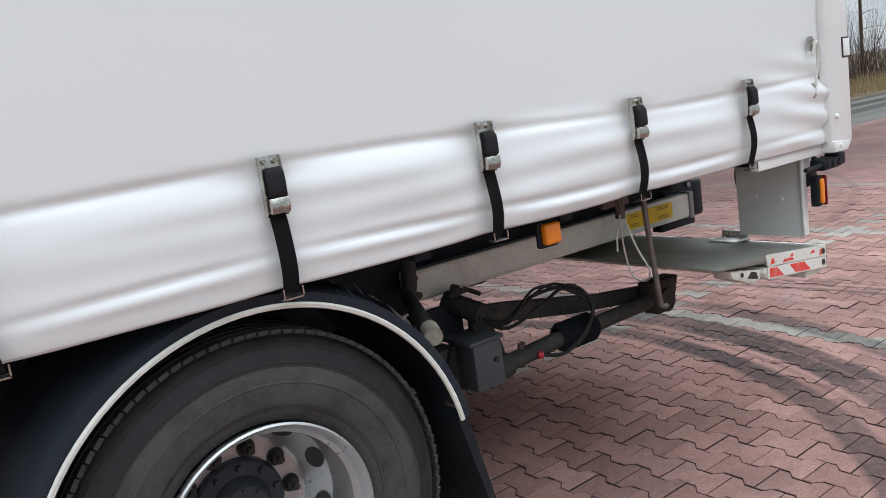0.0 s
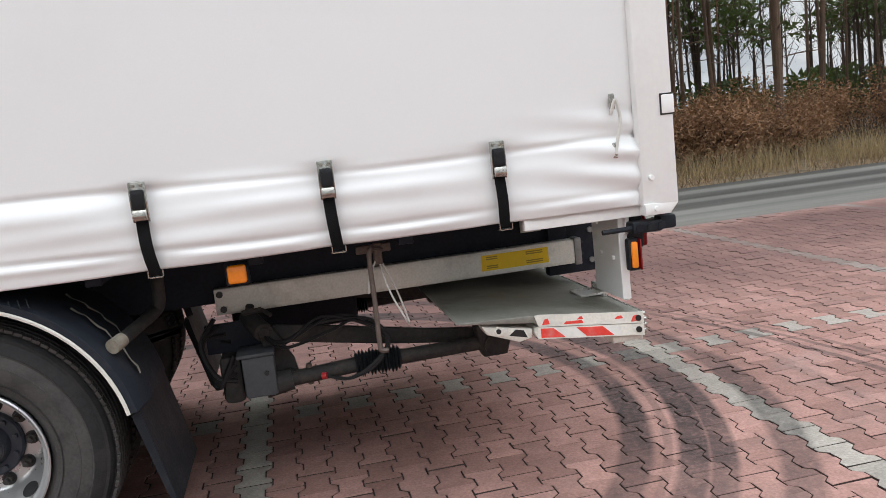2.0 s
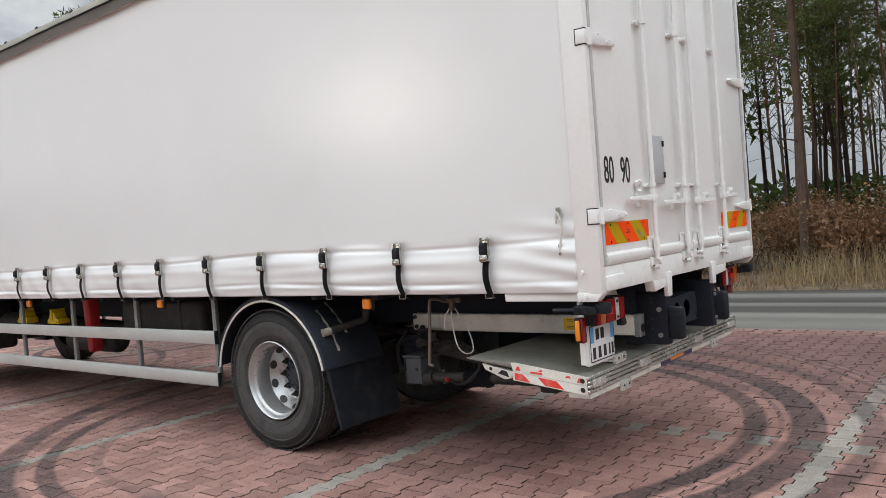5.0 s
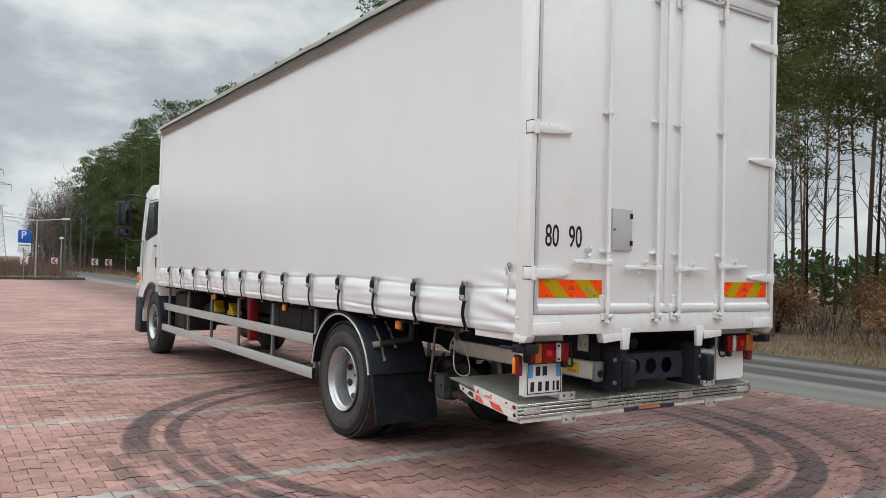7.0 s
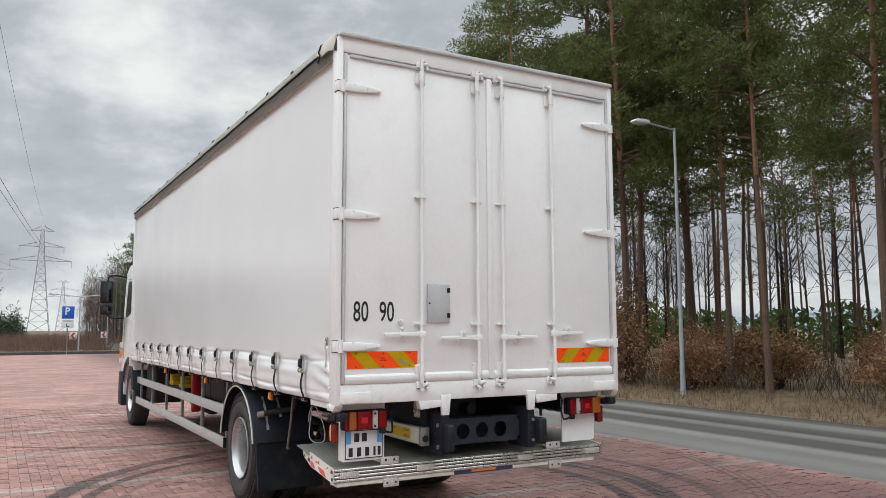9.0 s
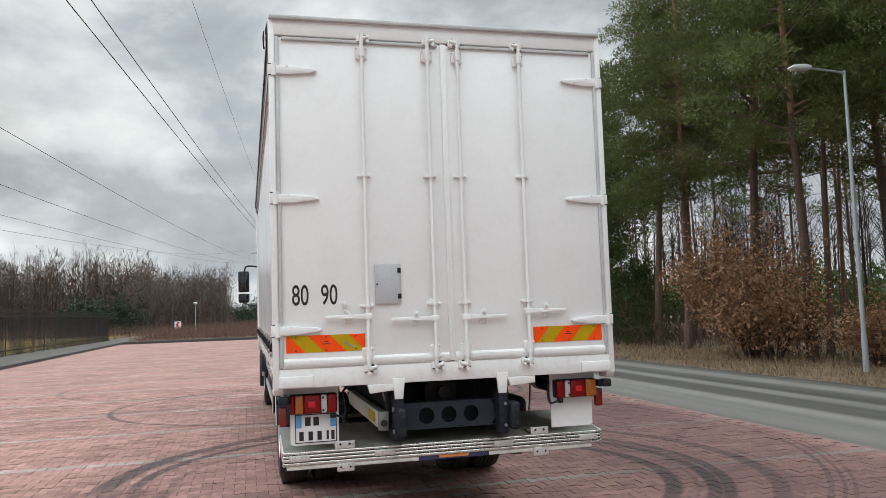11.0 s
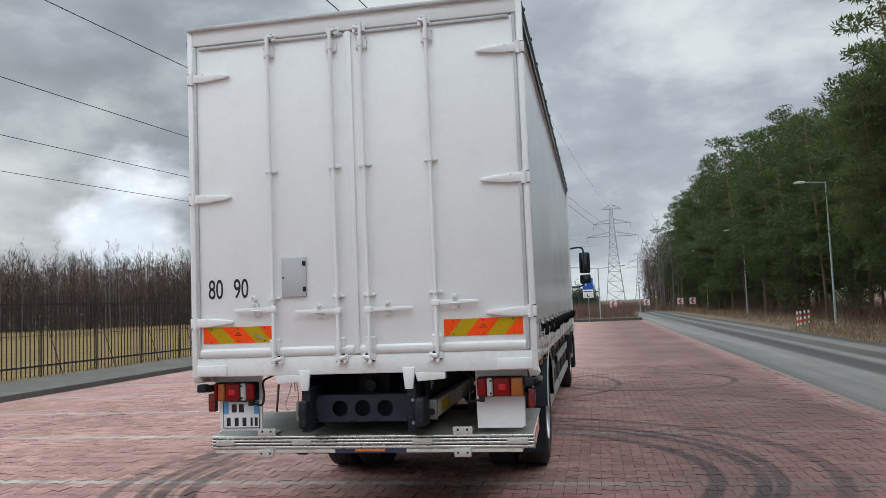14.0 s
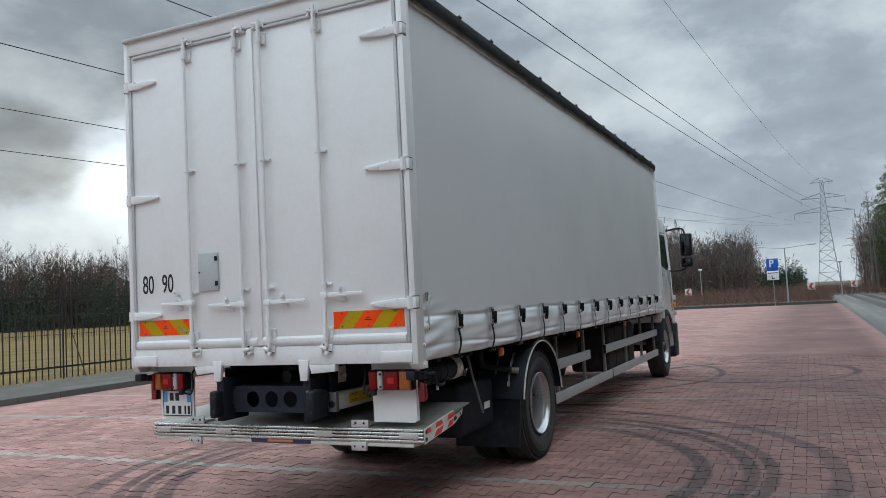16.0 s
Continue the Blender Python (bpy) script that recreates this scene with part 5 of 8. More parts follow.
# side guards
def guard_rail(x0, x1, s, z0, z1):
    bm = bmesh.new()
    y = s * 1.135
    prism(bm, [(y - s * 0.028, z0), (y, z0), (y + s * 0.004, z0 + 0.012), (y + s * 0.004, z1 - 0.012), (y, z1), (y - s * 0.028, z1)], x0, x1, "yz")
    part("side_guard_rail", bm, RAIL, truck, "grey aluminium side guard rail")
    for x in (x0, x1):
        part("rail_end_cap", B(x - 0.004, x + 0.004, y - s * 0.03, y + s * 0.006, z0 - 0.002, z1 + 0.002), BLACK, truck)


guard_rail(-10.0, -3.66, -1, 0.803, 0.912)
guard_rail(-10.0, -3.66, -1, 0.447, 0.557)
guard_rail(-5.05, -3.55, 1, 0.803, 0.912)
guard_rail(-9.75, -5.85, 1, 0.803, 0.912)
guard_rail(-6.18, -3.50, 1, 0.447, 0.557)
guard_rail(-9.75, -6.20, 1, 0.447, 0.557)
for s, posts in ((-1, (-3.70, -4.92, -6.14, -7.31, -8.50, -9.65)), (1, (-3.75, -4.90, -5.95, -7.30, -8.50, -9.65))):
    for x in posts:
        bm = B(x - 0.025, x + 0.025, s * 1.07, s * 1.105, 0.45, 1.20, bevel=0.004)
        for k in range(9):
            z = 0.62 + k * 0.062
            box(bm, x - 0.008, x + 0.008, s * 1.104, s * 1.1075, z - 0.014, z + 0.014)
        part("side_guard_post", bm, POST, truck, "slotted galvanised side guard post")

# boxes and tanks under the floor
for s, x0, x1, z0, z1, y0, y1, lab in ((-1, -9.6, -8.75, 0.52, 1.12, 0.55, 1.02, "black battery box"), (1, -8.1, -6.35, 0.50, 1.13, 0.50, 1.06, "dark fuel tank"), (-1, -5.45, -4.1, 0.86, 1.15, 0.52, 0.95, "black pallet box")):
    bm = B(x0, x1, s * y0, s * y1, z0, z1, bevel=0.05, seg=3)
    for q in (0.25, 0.75):
        xx = x0 + (x1 - x0) * q
        box(bm, xx - 0.025, xx + 0.025, s * (y0 - 0.005), s * (y1 + 0.008), z0 - 0.008, z1 + 0.008, bevel=0.01)
    part("under_floor_box", bm, GRIMY, truck, lab)
for s, x0, x1, z in ((-1, -8.6, -7.5, 0.86), (1, -5.6, -4.5, 0.92), (-1, -6.9, -6.0, 0.70)):
    bm = bmesh.new()
    rod(bm, (x0, s * 0.70, z), (x1, s * 0.70, z), 0.13, seg=20)
    rod(bm, (x0 - 0.04, s * 0.70, z), (x0, s * 0.70, z), 0.07, 0.13, 20)
    rod(bm, (x1, s * 0.70, z), (x1 + 0.04, s * 0.70, z), 0.13, 0.07, 20)
    part("air_tank", bm, GRIMY, truck, "black air tank")
bm = bmesh.new()
prism(bm, [(-6.17, 1.19), (-6.04, 1.19), (-6.03, 0.95), (-6.01, 0.66), (-6.05, 0.61), (-6.12, 0.62), (-6.145, 0.90)], -0.98, -0.86, "xz", bevel=0.02)
part("extinguisher_case", bm, RED_BOX, truck, "red plastic extinguisher case")
for x in (-7.61, -6.86):
    bm = bmesh.new()
    prism(bm, [(x - 0.13, 0.895), (x + 0.11, 0.895), (x + 0.11, 0.955), (x + 0.05, 0.965), (x + 0.03, 1.02), (x - 0.03, 1.05), (x - 0.07, 1.03), (x - 0.09, 0.965), (x - 0.13, 0.95)], -0.97, -0.83, "xz", bevel=0.012)
    box(bm, x - 0.11, x + 0.09, -0.980, -0.83, 0.912, 0.930)
    box(bm, x - 0.03, x + 0.005, -0.982, -0.83, 0.90, 1.06)
    part("wheel_chock", bm, YELLOW_PLASTIC, truck, "yellow plastic wheel chock")
for s in (-1, 1):
    for x, z in ((-1.826, 1.148), (-4.35, 1.15), (-6.9, 1.15)):
        bm = B(x - 0.048, x + 0.048, s * 1.16, s * 1.176, z - 0.048, z + 0.048, bevel=0.012, seg=3)
        mk = part("side_marker", bm, BLACK, truck, "square amber side marker lamp")
        part("marker_lens", B(x - 0.037, x + 0.037, s * 1.172, s * 1.205, z - 0.037, z + 0.037, bevel=0.012, seg=3), AMBER, mk, "amber lens")
        part("marker_stalk", B(x - 0.012, x + 0.012, s * 1.05, s * 1.165, z + 0.01, z + 0.06), BLACK, mk)

# ---- tail ----
for s in (-1, 1):
    # white side brackets carrying lamps
    bm = bmesh.new()
    prism(bm, [(s * 0.828, 1.215), (s * 1.205, 1.215), (s * 1.205, 1.10), (s * 1.172, 1.08), (s * 1.168, 0.800), (s * 1.155, 0.79), (s * 0.832, 0.79)], -0.202, -0.185, "yz")
    panel = part("lamp_panel", bm, PAINT, truck, "white panel carrying the tail lamp")
    for y, z in ((1.10, 1.09), (0.90, 1.12), (1.06, 0.97), (0.93, 0.98)):
        bm = bmesh.new()
        rod(bm, (-0.202, s * y, z), (-0.214, s * y, z), 0.011, seg=8)
        part("panel_bolt", bm, PAINT_WORN, panel)
    part("panel_flange", B(-0.225, -0.185, s * 1.166, s * 1.178, 0.80, 1.20, bevel=0.004), PAINT, panel)
    # tail lamp: amber outside, red, clear strip, red inside
    y0, y1, z0, z1 = 0.850, 1.182, 1.024, 1.156
    lamp = part("tail_lamp", B(-0.186, -0.108, s * (y0 - 0.004), s * (y1 + 0.004), z0 - 0.004, z1 + 0.004, bevel=0.014, seg=3), BLACK, truck, "red and amber tail lamp")
    w = y1 - y0
    for u0, u1, mat, lab in ((0.0, 0.20, RED_LENS, "red lens"), (0.21, 0.34, CLEAR_LENS, "clear lens"), (0.35, 0.72 if s > 0 else 0.71, RED_LENS, "red lens"), (0.73 if s > 0 else 0.72, 1.0 if s > 0 else 0.90, AMBER_TAIL, "amber lens"), *(() if s > 0 else ((0.91, 1.0, RED_LENS, "red lens"),))):
        part("lens", B(-0.118, -0.090, s * (y0 + u0 * w), s * (y0 + u1 * w), z0, z1, bevel=0.013, seg=3), mat, lamp, lab)
    part("reflex", B(-0.091, -0.0885, s * (y0 + 0.47 * w), s * (y0 + 0.62 * w), z0 + 0.045, z1 - 0.045, bevel=0.001), RED_REFLEX_LAMP, lamp, "bright red reflex square")
    for zz in (z0 + 0.022, z1 - 0.022):
        part("lens_screw", rod(bmesh.new(), (-0.092, s * (y0 + 0.30 * w), zz), (-0.086, s * (y0 + 0.30 * w), zz), 0.009, seg=8), INK, lamp)
    bm = B(-0.13, -0.09, s * 0.86, s * 0.90, 0.985, 1.025, bevel=0.006)
    sweep(bm, curve_pts([(-0.11, s * 0.86, 1.00), (-0.12, s * 0.80, 0.99), (-0.14, s * 0.79, 1.06), (-0.15, s * 0.80, 1.16), (-0.20, s * 0.74, 1.20)], 6), 0.008, 6)
    part("lamp_plug", bm, CABLE, truck, "black lamp plug and cable")
    # outer amber marker on an arm
    bm = bmesh.new()
    rod(bm, (-0.33, s * 1.255, 1.118), (-0.02, s * 1.255, 1.122), 0.011, seg=8)
    box(bm, -0.20, -0.06, s * 1.19, s * 1.275, 1.095, 1.145, bevel=0.012)
    box(bm, -0.07, 0.005, s * 1.20, s * 1.268, 1.100, 1.160, bevel=0.012)
    for k in range(3):
        rod(bm, (-0.17 + 0.05 * k, s * 1.28, 1.12), (-0.17 + 0.05 * k, s * 1.19, 1.13), 0.018, seg=8)
    part("marker_arm", bm, BLACK, truck, "black hinged marker arm")
    sm = part("outline_lamp", B(-0.215, -0.165, s * 1.205, s * 1.245, 0.935, 1.075, bevel=0.010), RED_DARK if s > 0 else BLACK, truck, "upright outline marker lamp")
    part("outline_lens", B(-0.205, -0.175, s * 1.243, s * 1.258, 0.948, 1.062, bevel=0.008), AMBER if s < 0 else RED_DARK, sm, "amber lens" if s < 0 else "dark red lens")
    part("outline_back_lens", B(-0.166, -0.158, s * 1.206, s * 1.258, 0.937, 1.073, bevel=0.006), RED_DARK, sm, "dark red lens")

# number plate: bands in place of characters
plate = part("number_plate", B(-0.1835, -0.1760, -1.150, -0.843, 0.803, 1.016, bevel=0.004), PLATE_WHITE, truck, "white number plate with pale blue side bands")
bm = bmesh.new()
for a, b, c, d in ((-1.145, -0.848, 1.006, 1.012), (-1.145, -0.848, 0.807, 0.813), (-1.146, -1.140, 0.807, 1.012), (-0.853, -0.847, 0.807, 1.012)):
    box(bm, -0.1760, -0.1745, a, b, c, d)
part("plate_border", bm, INK, plate, smooth=False)
for a, b in ((-1.139, -1.100), (-0.893, -0.854)):
    part("plate_band", B(-0.1760, -0.1748, a, b, 0.915, 1.005), PLATE_BLUE, plate, "pale blue band", smooth=False)
for a, b, c, d in ((-1.075, -1.035, 0.928, 0.990), (-1.015, -0.975, 0.928, 0.990), (-1.118, -1.086, 0.824, 0.888), (-1.052, -1.020, 0.824, 0.888), (-0.988, -0.956, 0.824, 0.888), (-0.922, -0.905, 0.824, 0.888), (-0.888, -0.864, 0.824, 0.888)):
    part("plate_bar", B(-0.1760, -0.1746, a, b, c, d), INK, plate, "dark bar", smooth=False)

# bumper beam with three holes, in front of the frame ends
beam = bmesh.new()
ang = [2 * math.pi * k / 24 for k in range(24)]
front_ring = []
prism(beam, [(-0.395, 0.855), (0.345, 0.855), (0.345, 0.862), (-0.395, 0.862)], -0.26, -0.12, "yz")
prism(beam, [(-0.395, 1.043), (0.345, 1.043), (0.345, 1.05), (-0.395, 1.05)], -0.26, -0.12, "yz")
HOLES = (-0.185, -0.012, 0.160)
bounds = [-0.395, -0.0985, 0.074, 0.345]
for i, hy in enumerate(HOLES):
    y0, y1 = bounds[i], bounds[i + 1]
    for x in (-0.120, -0.128):
        rim_v = [beam.verts.new((x, hy + 0.060 * math.cos(a), 0.952 + 0.060 * math.sin(a))) for a in ang]
        out_v = []
        for a in ang:
            c, sn = math.cos(a), math.sin(a)
            t = min(((y1 - hy) / c) if c > 1e-6 else ((y0 - hy) / c) if c < -1e-6 else 9, (0.091 / sn) if sn > 1e-6 else (-0.090 / sn) if sn < -1e-6 else 9)
            out_v.append(beam.verts.new((x, hy + t * c, 0.952 + t * sn)))
        for k in range(24):
            beam.faces.new((rim_v[k], rim_v[(k + 1) % 24], out_v[(k + 1) % 24], out_v[k]))
        if x == -0.120:
            front_ring = rim_v
        else:
            for k in range(24):
                beam.faces.new((front_ring[k], front_ring[(k + 1) % 24], rim_v[(k + 1) % 24], rim_v[k]))
bmesh.ops.recalc_face_normals(beam, faces=beam.faces)
# back plate added so that the three holes look shaded
prism(beam, [(-0.39, 0.862), (0.34, 0.862), (0.34, 1.043), (-0.39, 1.043)], -0.262, -0.250, "yz")
part("bumper_beam", beam, FENDER, truck, "black beam with three round holes", smooth=False)
for s, y in ((-1, -0.407), (1, 0.386)):
    fe = part("frame_end_plate", B(-0.30, -0.012, y - 0.034, y + 0.034, 0.80, 1.125, bevel=0.008), CHASSIS, truck, "dark bolted frame end plate")
    for z in (0.86, 1.02):
        for p, q, r in (((-0.06, y + s * 0.034, z), (-0.06, y + s * 0.046, z), 0.016), ((-0.013, y + 0.012, z), (0.000, y + 0.012, z), 0.013)):
            part("plate_bolt", rod(bmesh.new(), p, q, r, seg=6), POST, fe, "galvanised bolt head")
    for z in (0.90, 0.96, 1.06, 1.09):
        part("plate_hole", rod(bmesh.new(), (-0.013, y - 0.012, z), (-0.0105, y - 0.012, z), 0.008, seg=8), INK, fe)
        part("plate_hole", rod(bmesh.new(), (-0.11, y + s * 0.0345, z), (-0.11, y + s * 0.0365, z), 0.008, seg=8), INK, fe)
    # moulded rubber stop, behind the plate on one side and outside it on the other
    x0, x1, y0, y1 = (-0.014, 0.082, y - 0.030, y + 0.034) if s < 0 else (-0.13, 0.060, y + 0.034, y + 0.108)
    bm = B(x0, x1, y0, y1, 0.835, 1.035, bevel=0.020, seg=3)
    stop = part("rubber_buffer", bm, BLACK, truck, "black rubber buffer block")
    for z in (0.885, 0.985):
        part("buffer_hole", rod(bmesh.new(), (x1 - 0.004, (y0 + y1) / 2 + 0.008, z), (x1 + 0.0015, (y0 + y1) / 2 + 0.008, z), 0.013, seg=12), INK, stop)
    # white tapered bracket hanging from the sill
    bm = bmesh.new()
    yy = -0.41 if s < 0 else 0.378
    prism(bm, [(yy - 0.045, 1.25), (yy + 0.045, 1.25), (yy + 0.028, 1.10), (yy - 0.032, 1.10)], -0.02, 0.008, "yz", bevel=0.004)
    part("sill_bracket", bm, PAINT_WORN, truck, "white tapered bracket")
    y0, y1 = (-0.64, -0.45) if s < 0 else (0.42, 0.64)
    bm = bmesh.new()
    prism(bm, [(y0, 1.215), (y1, 1.215), (y1, 1.165), (y0 + 0.02, 1.150)], -0.06, 0.002, "yz", bevel=0.004)
    part("sill_flange", bm, PAINT_WORN, truck, "white folded flange")
part("tow_recess", B(-0.75, -0.70, -0.35, 0.35, 0.90, 1.20), CHASSIS, truck)
bm = bmesh.new()
box(bm, -0.60, -0.42, -0.13, 0.13, 1.02, 1.18, bevel=0.02)
rod(bm, (-0.42, 0, 1.10), (-0.30, 0, 1.10), 0.045, seg=14)
part("tow_coupling", bm, GRIMY, truck, "dark tow coupling")
part("control_box", B(-0.62, -0.35, -0.40, -0.12, 0.84, 1.02, bevel=0.015), CHASSIS, truck, "dark control box")

# ---- tail lift ----
for s in (-1, 1):
    bm = bmesh.new()
    prism(bm, [(s * 0.47, 0.868), (s * 0.53, 0.868), (s * 0.535, 0.883), (s * 0.535, 0.978), (s * 0.53, 0.993), (s * 0.47, 0.993)], -1.99, -0.185, "yz", bevel=0.003)
    sb = part("lift_slide_beam", bm, ALU_DULL, truck, "pale aluminium tail lift slide beam")
    bm = B(-0.188, -0.150, s * 0.465, s * 0.542, 0.860, 1.000, bevel=0.006)
    part("beam_cap", bm, POST, sb, "grey cast end cap")
    bm = bmesh.new()
    rod(bm, (-0.152, s * 0.503, 0.915), (-0.146, s * 0.503, 0.915), 0.028, seg=6)
    part("beam_socket", bm, INK, sb)
    bm = bmesh.new()
    for x, z in ((-1.965, 0.968), (-1.955, 0.895)):
        rod(bm, (x, s * 0.534, z), (x, s * 0.545, z), 0.016, seg=10)
    part("beam_bolt", bm, INK, sb)
    part("beam_sticker", B(-0.685, -0.33, s * 0.5352, s * 0.5364, 0.895, 0.975), YELLOW_STICKER, sb, "yellow warning sticker", smooth=False)
    for z in (0.963, 0.953, 0.918, 0.908):
        for x0, x1 in ((-0.66, -0.60), (-0.45, -0.36)):
            part("sticker_print", B(x0, x1, s * 0.5363, s * 0.5368, z - 0.003, z + 0.003), STICKER_PRINT, sb, smooth=False)
    part("beam_hanger", B(-0.30, -0.20, s * 0.44, s * 0.47, 0.86, 1.17, bevel=0.004), CHASSIS, sb)
    bm = B(-0.44, -0.33, s * 0.44, s * 0.452, 1.05, 1.17, bevel=0.003)
    for x in (-0.41, -0.36):
        rod(bm, (x, s * 0.452, 1.10), (x, s * 0.466, 1.10), 0.015, seg=6)
    part("shackle_plate", bm, ALU_DULL, sb)

# folded platform: two hinged layers that rise towards the front
def tilted(bm):
    for v in bm.verts:
        v.co.z += 0.12 * (-0.165 - v.co.x)
    return bm


def leaf(outline, mat, lab):
    return part("lift_platform", tilted(prism(bmesh.new(), outline, -1.230, 1.230, "xz", bevel=0.003)), mat, truck, lab)


upper = leaf([(-0.165, 0.700), (-0.165, 0.748), (-0.64, 0.750), (-0.97, 0.7265), (-0.988, 0.721), (-0.97, 0.7165), (-0.66, 0.716), (-0.63, 0.701)], PLATFORM, "worn grey folding lift platform")
lower = leaf([(-0.165, 0.648), (-0.165, 0.697), (-0.645, 0.697), (-0.655, 0.672), (-0.645, 0.648)], ALU_DULL, "lower folded leaf of the lift platform")
for s in (-1, 1):
    bm = bmesh.new()
    prism(bm, [(-0.165, 0.701), (-0.165, 0.750), (-0.63, 0.752), (-0.655, 0.748), (-0.64, 0.701)], s * 1.2305, s * 1.238, "xz")
    part("side_edge", tilted(bm), ALU_DULL, upper, "scuffed aluminium edge profile")
    for x0, x1, z0, z1 in ((-0.625, -0.59, 0.708, 0.736), (-0.53, -0.44, 0.708, 0.724), (-0.47, -0.44, 0.726, 0.742), (-0.30, -0.26, 0.722, 0.738), (-0.225, -0.19, 0.708, 0.738)) if s < 0 else ((-0.66, -0.54, 0.706, 0.744), (-0.46, -0.34, 0.706, 0.744), (-0.27, -0.19, 0.706, 0.744)):
        bm = bmesh.new()
        prism(bm, [(x0, z0), (x1, z0 + 0.003), (x1 - 0.008, z1), (x0 + 0.012, z1 - 0.004)], s * 1.2380, s * 1.2388, "xz")
        part("chipped_marking", tilted(bm), RED_MARK, upper, "flaking red marking", smooth=False)
    part("side_edge", tilted(B(-0.645, -0.165, s * 1.2305, s * 1.237, 0.647, 0.698)), ALU_DULL, lower)
    part("marking_field", tilted(B(-0.632, -0.272, s * 1.2368, s * 1.2378, 0.653, 0.693)), WHITE_MARK, lower, "white marking field", smooth=False)
    for a, b in ((-0.632, -0.545), (-0.43, -0.325)):
        bm = bmesh.new()
        prism(bm, [(a, 0.653), (b + 0.02, 0.653), (b - 0.03, 0.693), (a if a < -0.6 else a - 0.045, 0.693)], s * 1.2378, s * 1.2384, "xz")
        part("red_field", tilted(bm), RED_MARK, lower, "red marking", smooth=False)
    # ends of the inner tubes
    for z, mother in ((0.724, upper), (0.673, lower)):
        bm = bmesh.new()
        rod(bm, (-0.19, s * 1.232, z), (-0.19, s * 1.240, z), 0.014, seg=14)
        part("tube_end", tilted(bm), INK, mother)
    bm = bmesh.new()
    prism(bm, [(-0.88, 0.705), (-0.66, 0.690), (-0.665, 0.650), (-0.72, 0.632), (-0.86, 0.668)], s * 1.12, s * 1.215, "xz", bevel=0.006)
    rod(bm, (-0.81, s * 1.22, 0.683), (-0.81, s * 1.12, 0.683), 0.020, seg=12)
    part("hinge_block", tilted(bm), ALU_DULL, lower, "cast aluminium hinge block")
    part("hinge_slot", tilted(prism(bmesh.new(), [(-0.765, 0.662), (-0.685, 0.652), (-0.700, 0.684), (-0.735, 0.688)], s * 1.2140, s * 1.2165, "xz")), INK, lower)
    part("hinge_eye", tilted(rod(bmesh.new(), (-0.81, s * 1.218, 0.683), (-0.81, s * 1.222, 0.683), 0.011, seg=12)), INK, lower)
# rear extrusion bars and fittings
# black strip behind the bars stands in for the shade between them
part("edge_gap", B(-0.175, -0.163, -1.228, 1.228, 0.655, 0.746), INK, lower, smooth=False)
for z0, z1, x in ((0.731, 0.750, -0.150), (0.707, 0.726, -0.146), (0.682, 0.702, -0.146), (0.652, 0.676, -0.150)):
    part("edge_bar", B(x - 0.02, x, -1.236, 1.236, z0, z1, bevel=0.008, seg=3), ALU_BAR, upper if z0 > 0.7 else lower, "bright aluminium edge bar")
for y in (-1.12, -0.50, 0.42, 1.12):
    part("edge_joint", B(-0.17, -0.1415, y - 0.075, y + 0.075, 0.681, 0.727, bevel=0.005), ALU, lower)
for y in (-0.79, 0.72):
    bm = B(-0.186, -0.166, y - 0.072, y + 0.072, 0.751, 0.804, bevel=0.003)
    box(bm, -0.300, -0.184, y - 0.072, y + 0.072, 0.762, 0.774, bevel=0.003)
    block = part("stop_block", bm, ALU, upper, "aluminium angle bracket with two holes")
    lug = part("under_lug", B(-0.162, -0.142, y - 0.062, y + 0.062, 0.592, 0.652, bevel=0.003), ALU, lower, "aluminium lug with two holes")
    for dy in (-0.034, 0.034):
        part("bracket_hole", rod(bmesh.new(), (-0.167, y + dy, 0.782), (-0.1648, y + dy, 0.782), 0.0095, seg=10), INK, block)
        part("bracket_hole", rod(bmesh.new(), (-0.143, y + dy, 0.622), (-0.1408, y + dy, 0.622), 0.0085, seg=10), INK, lug)
part("under_bar", B(-0.30, -0.16, -1.21, 1.15, 0.622, 0.650, bevel=0.004), ALU_DULL, lower, "lower edge strip")
bd = part("maker_badge", B(-0.1595, -0.1575, -0.245, 0.30, 0.622, 0.659), BADGE_BLUE, lower, "navy maker strip with an orange shape", smooth=False)
part("badge_shape", B(-0.1575, -0.1565, -0.09, 0.14, 0.632, 0.651, bevel=0.0004), BADGE_ORANGE, bd, "orange bar", smooth=False)

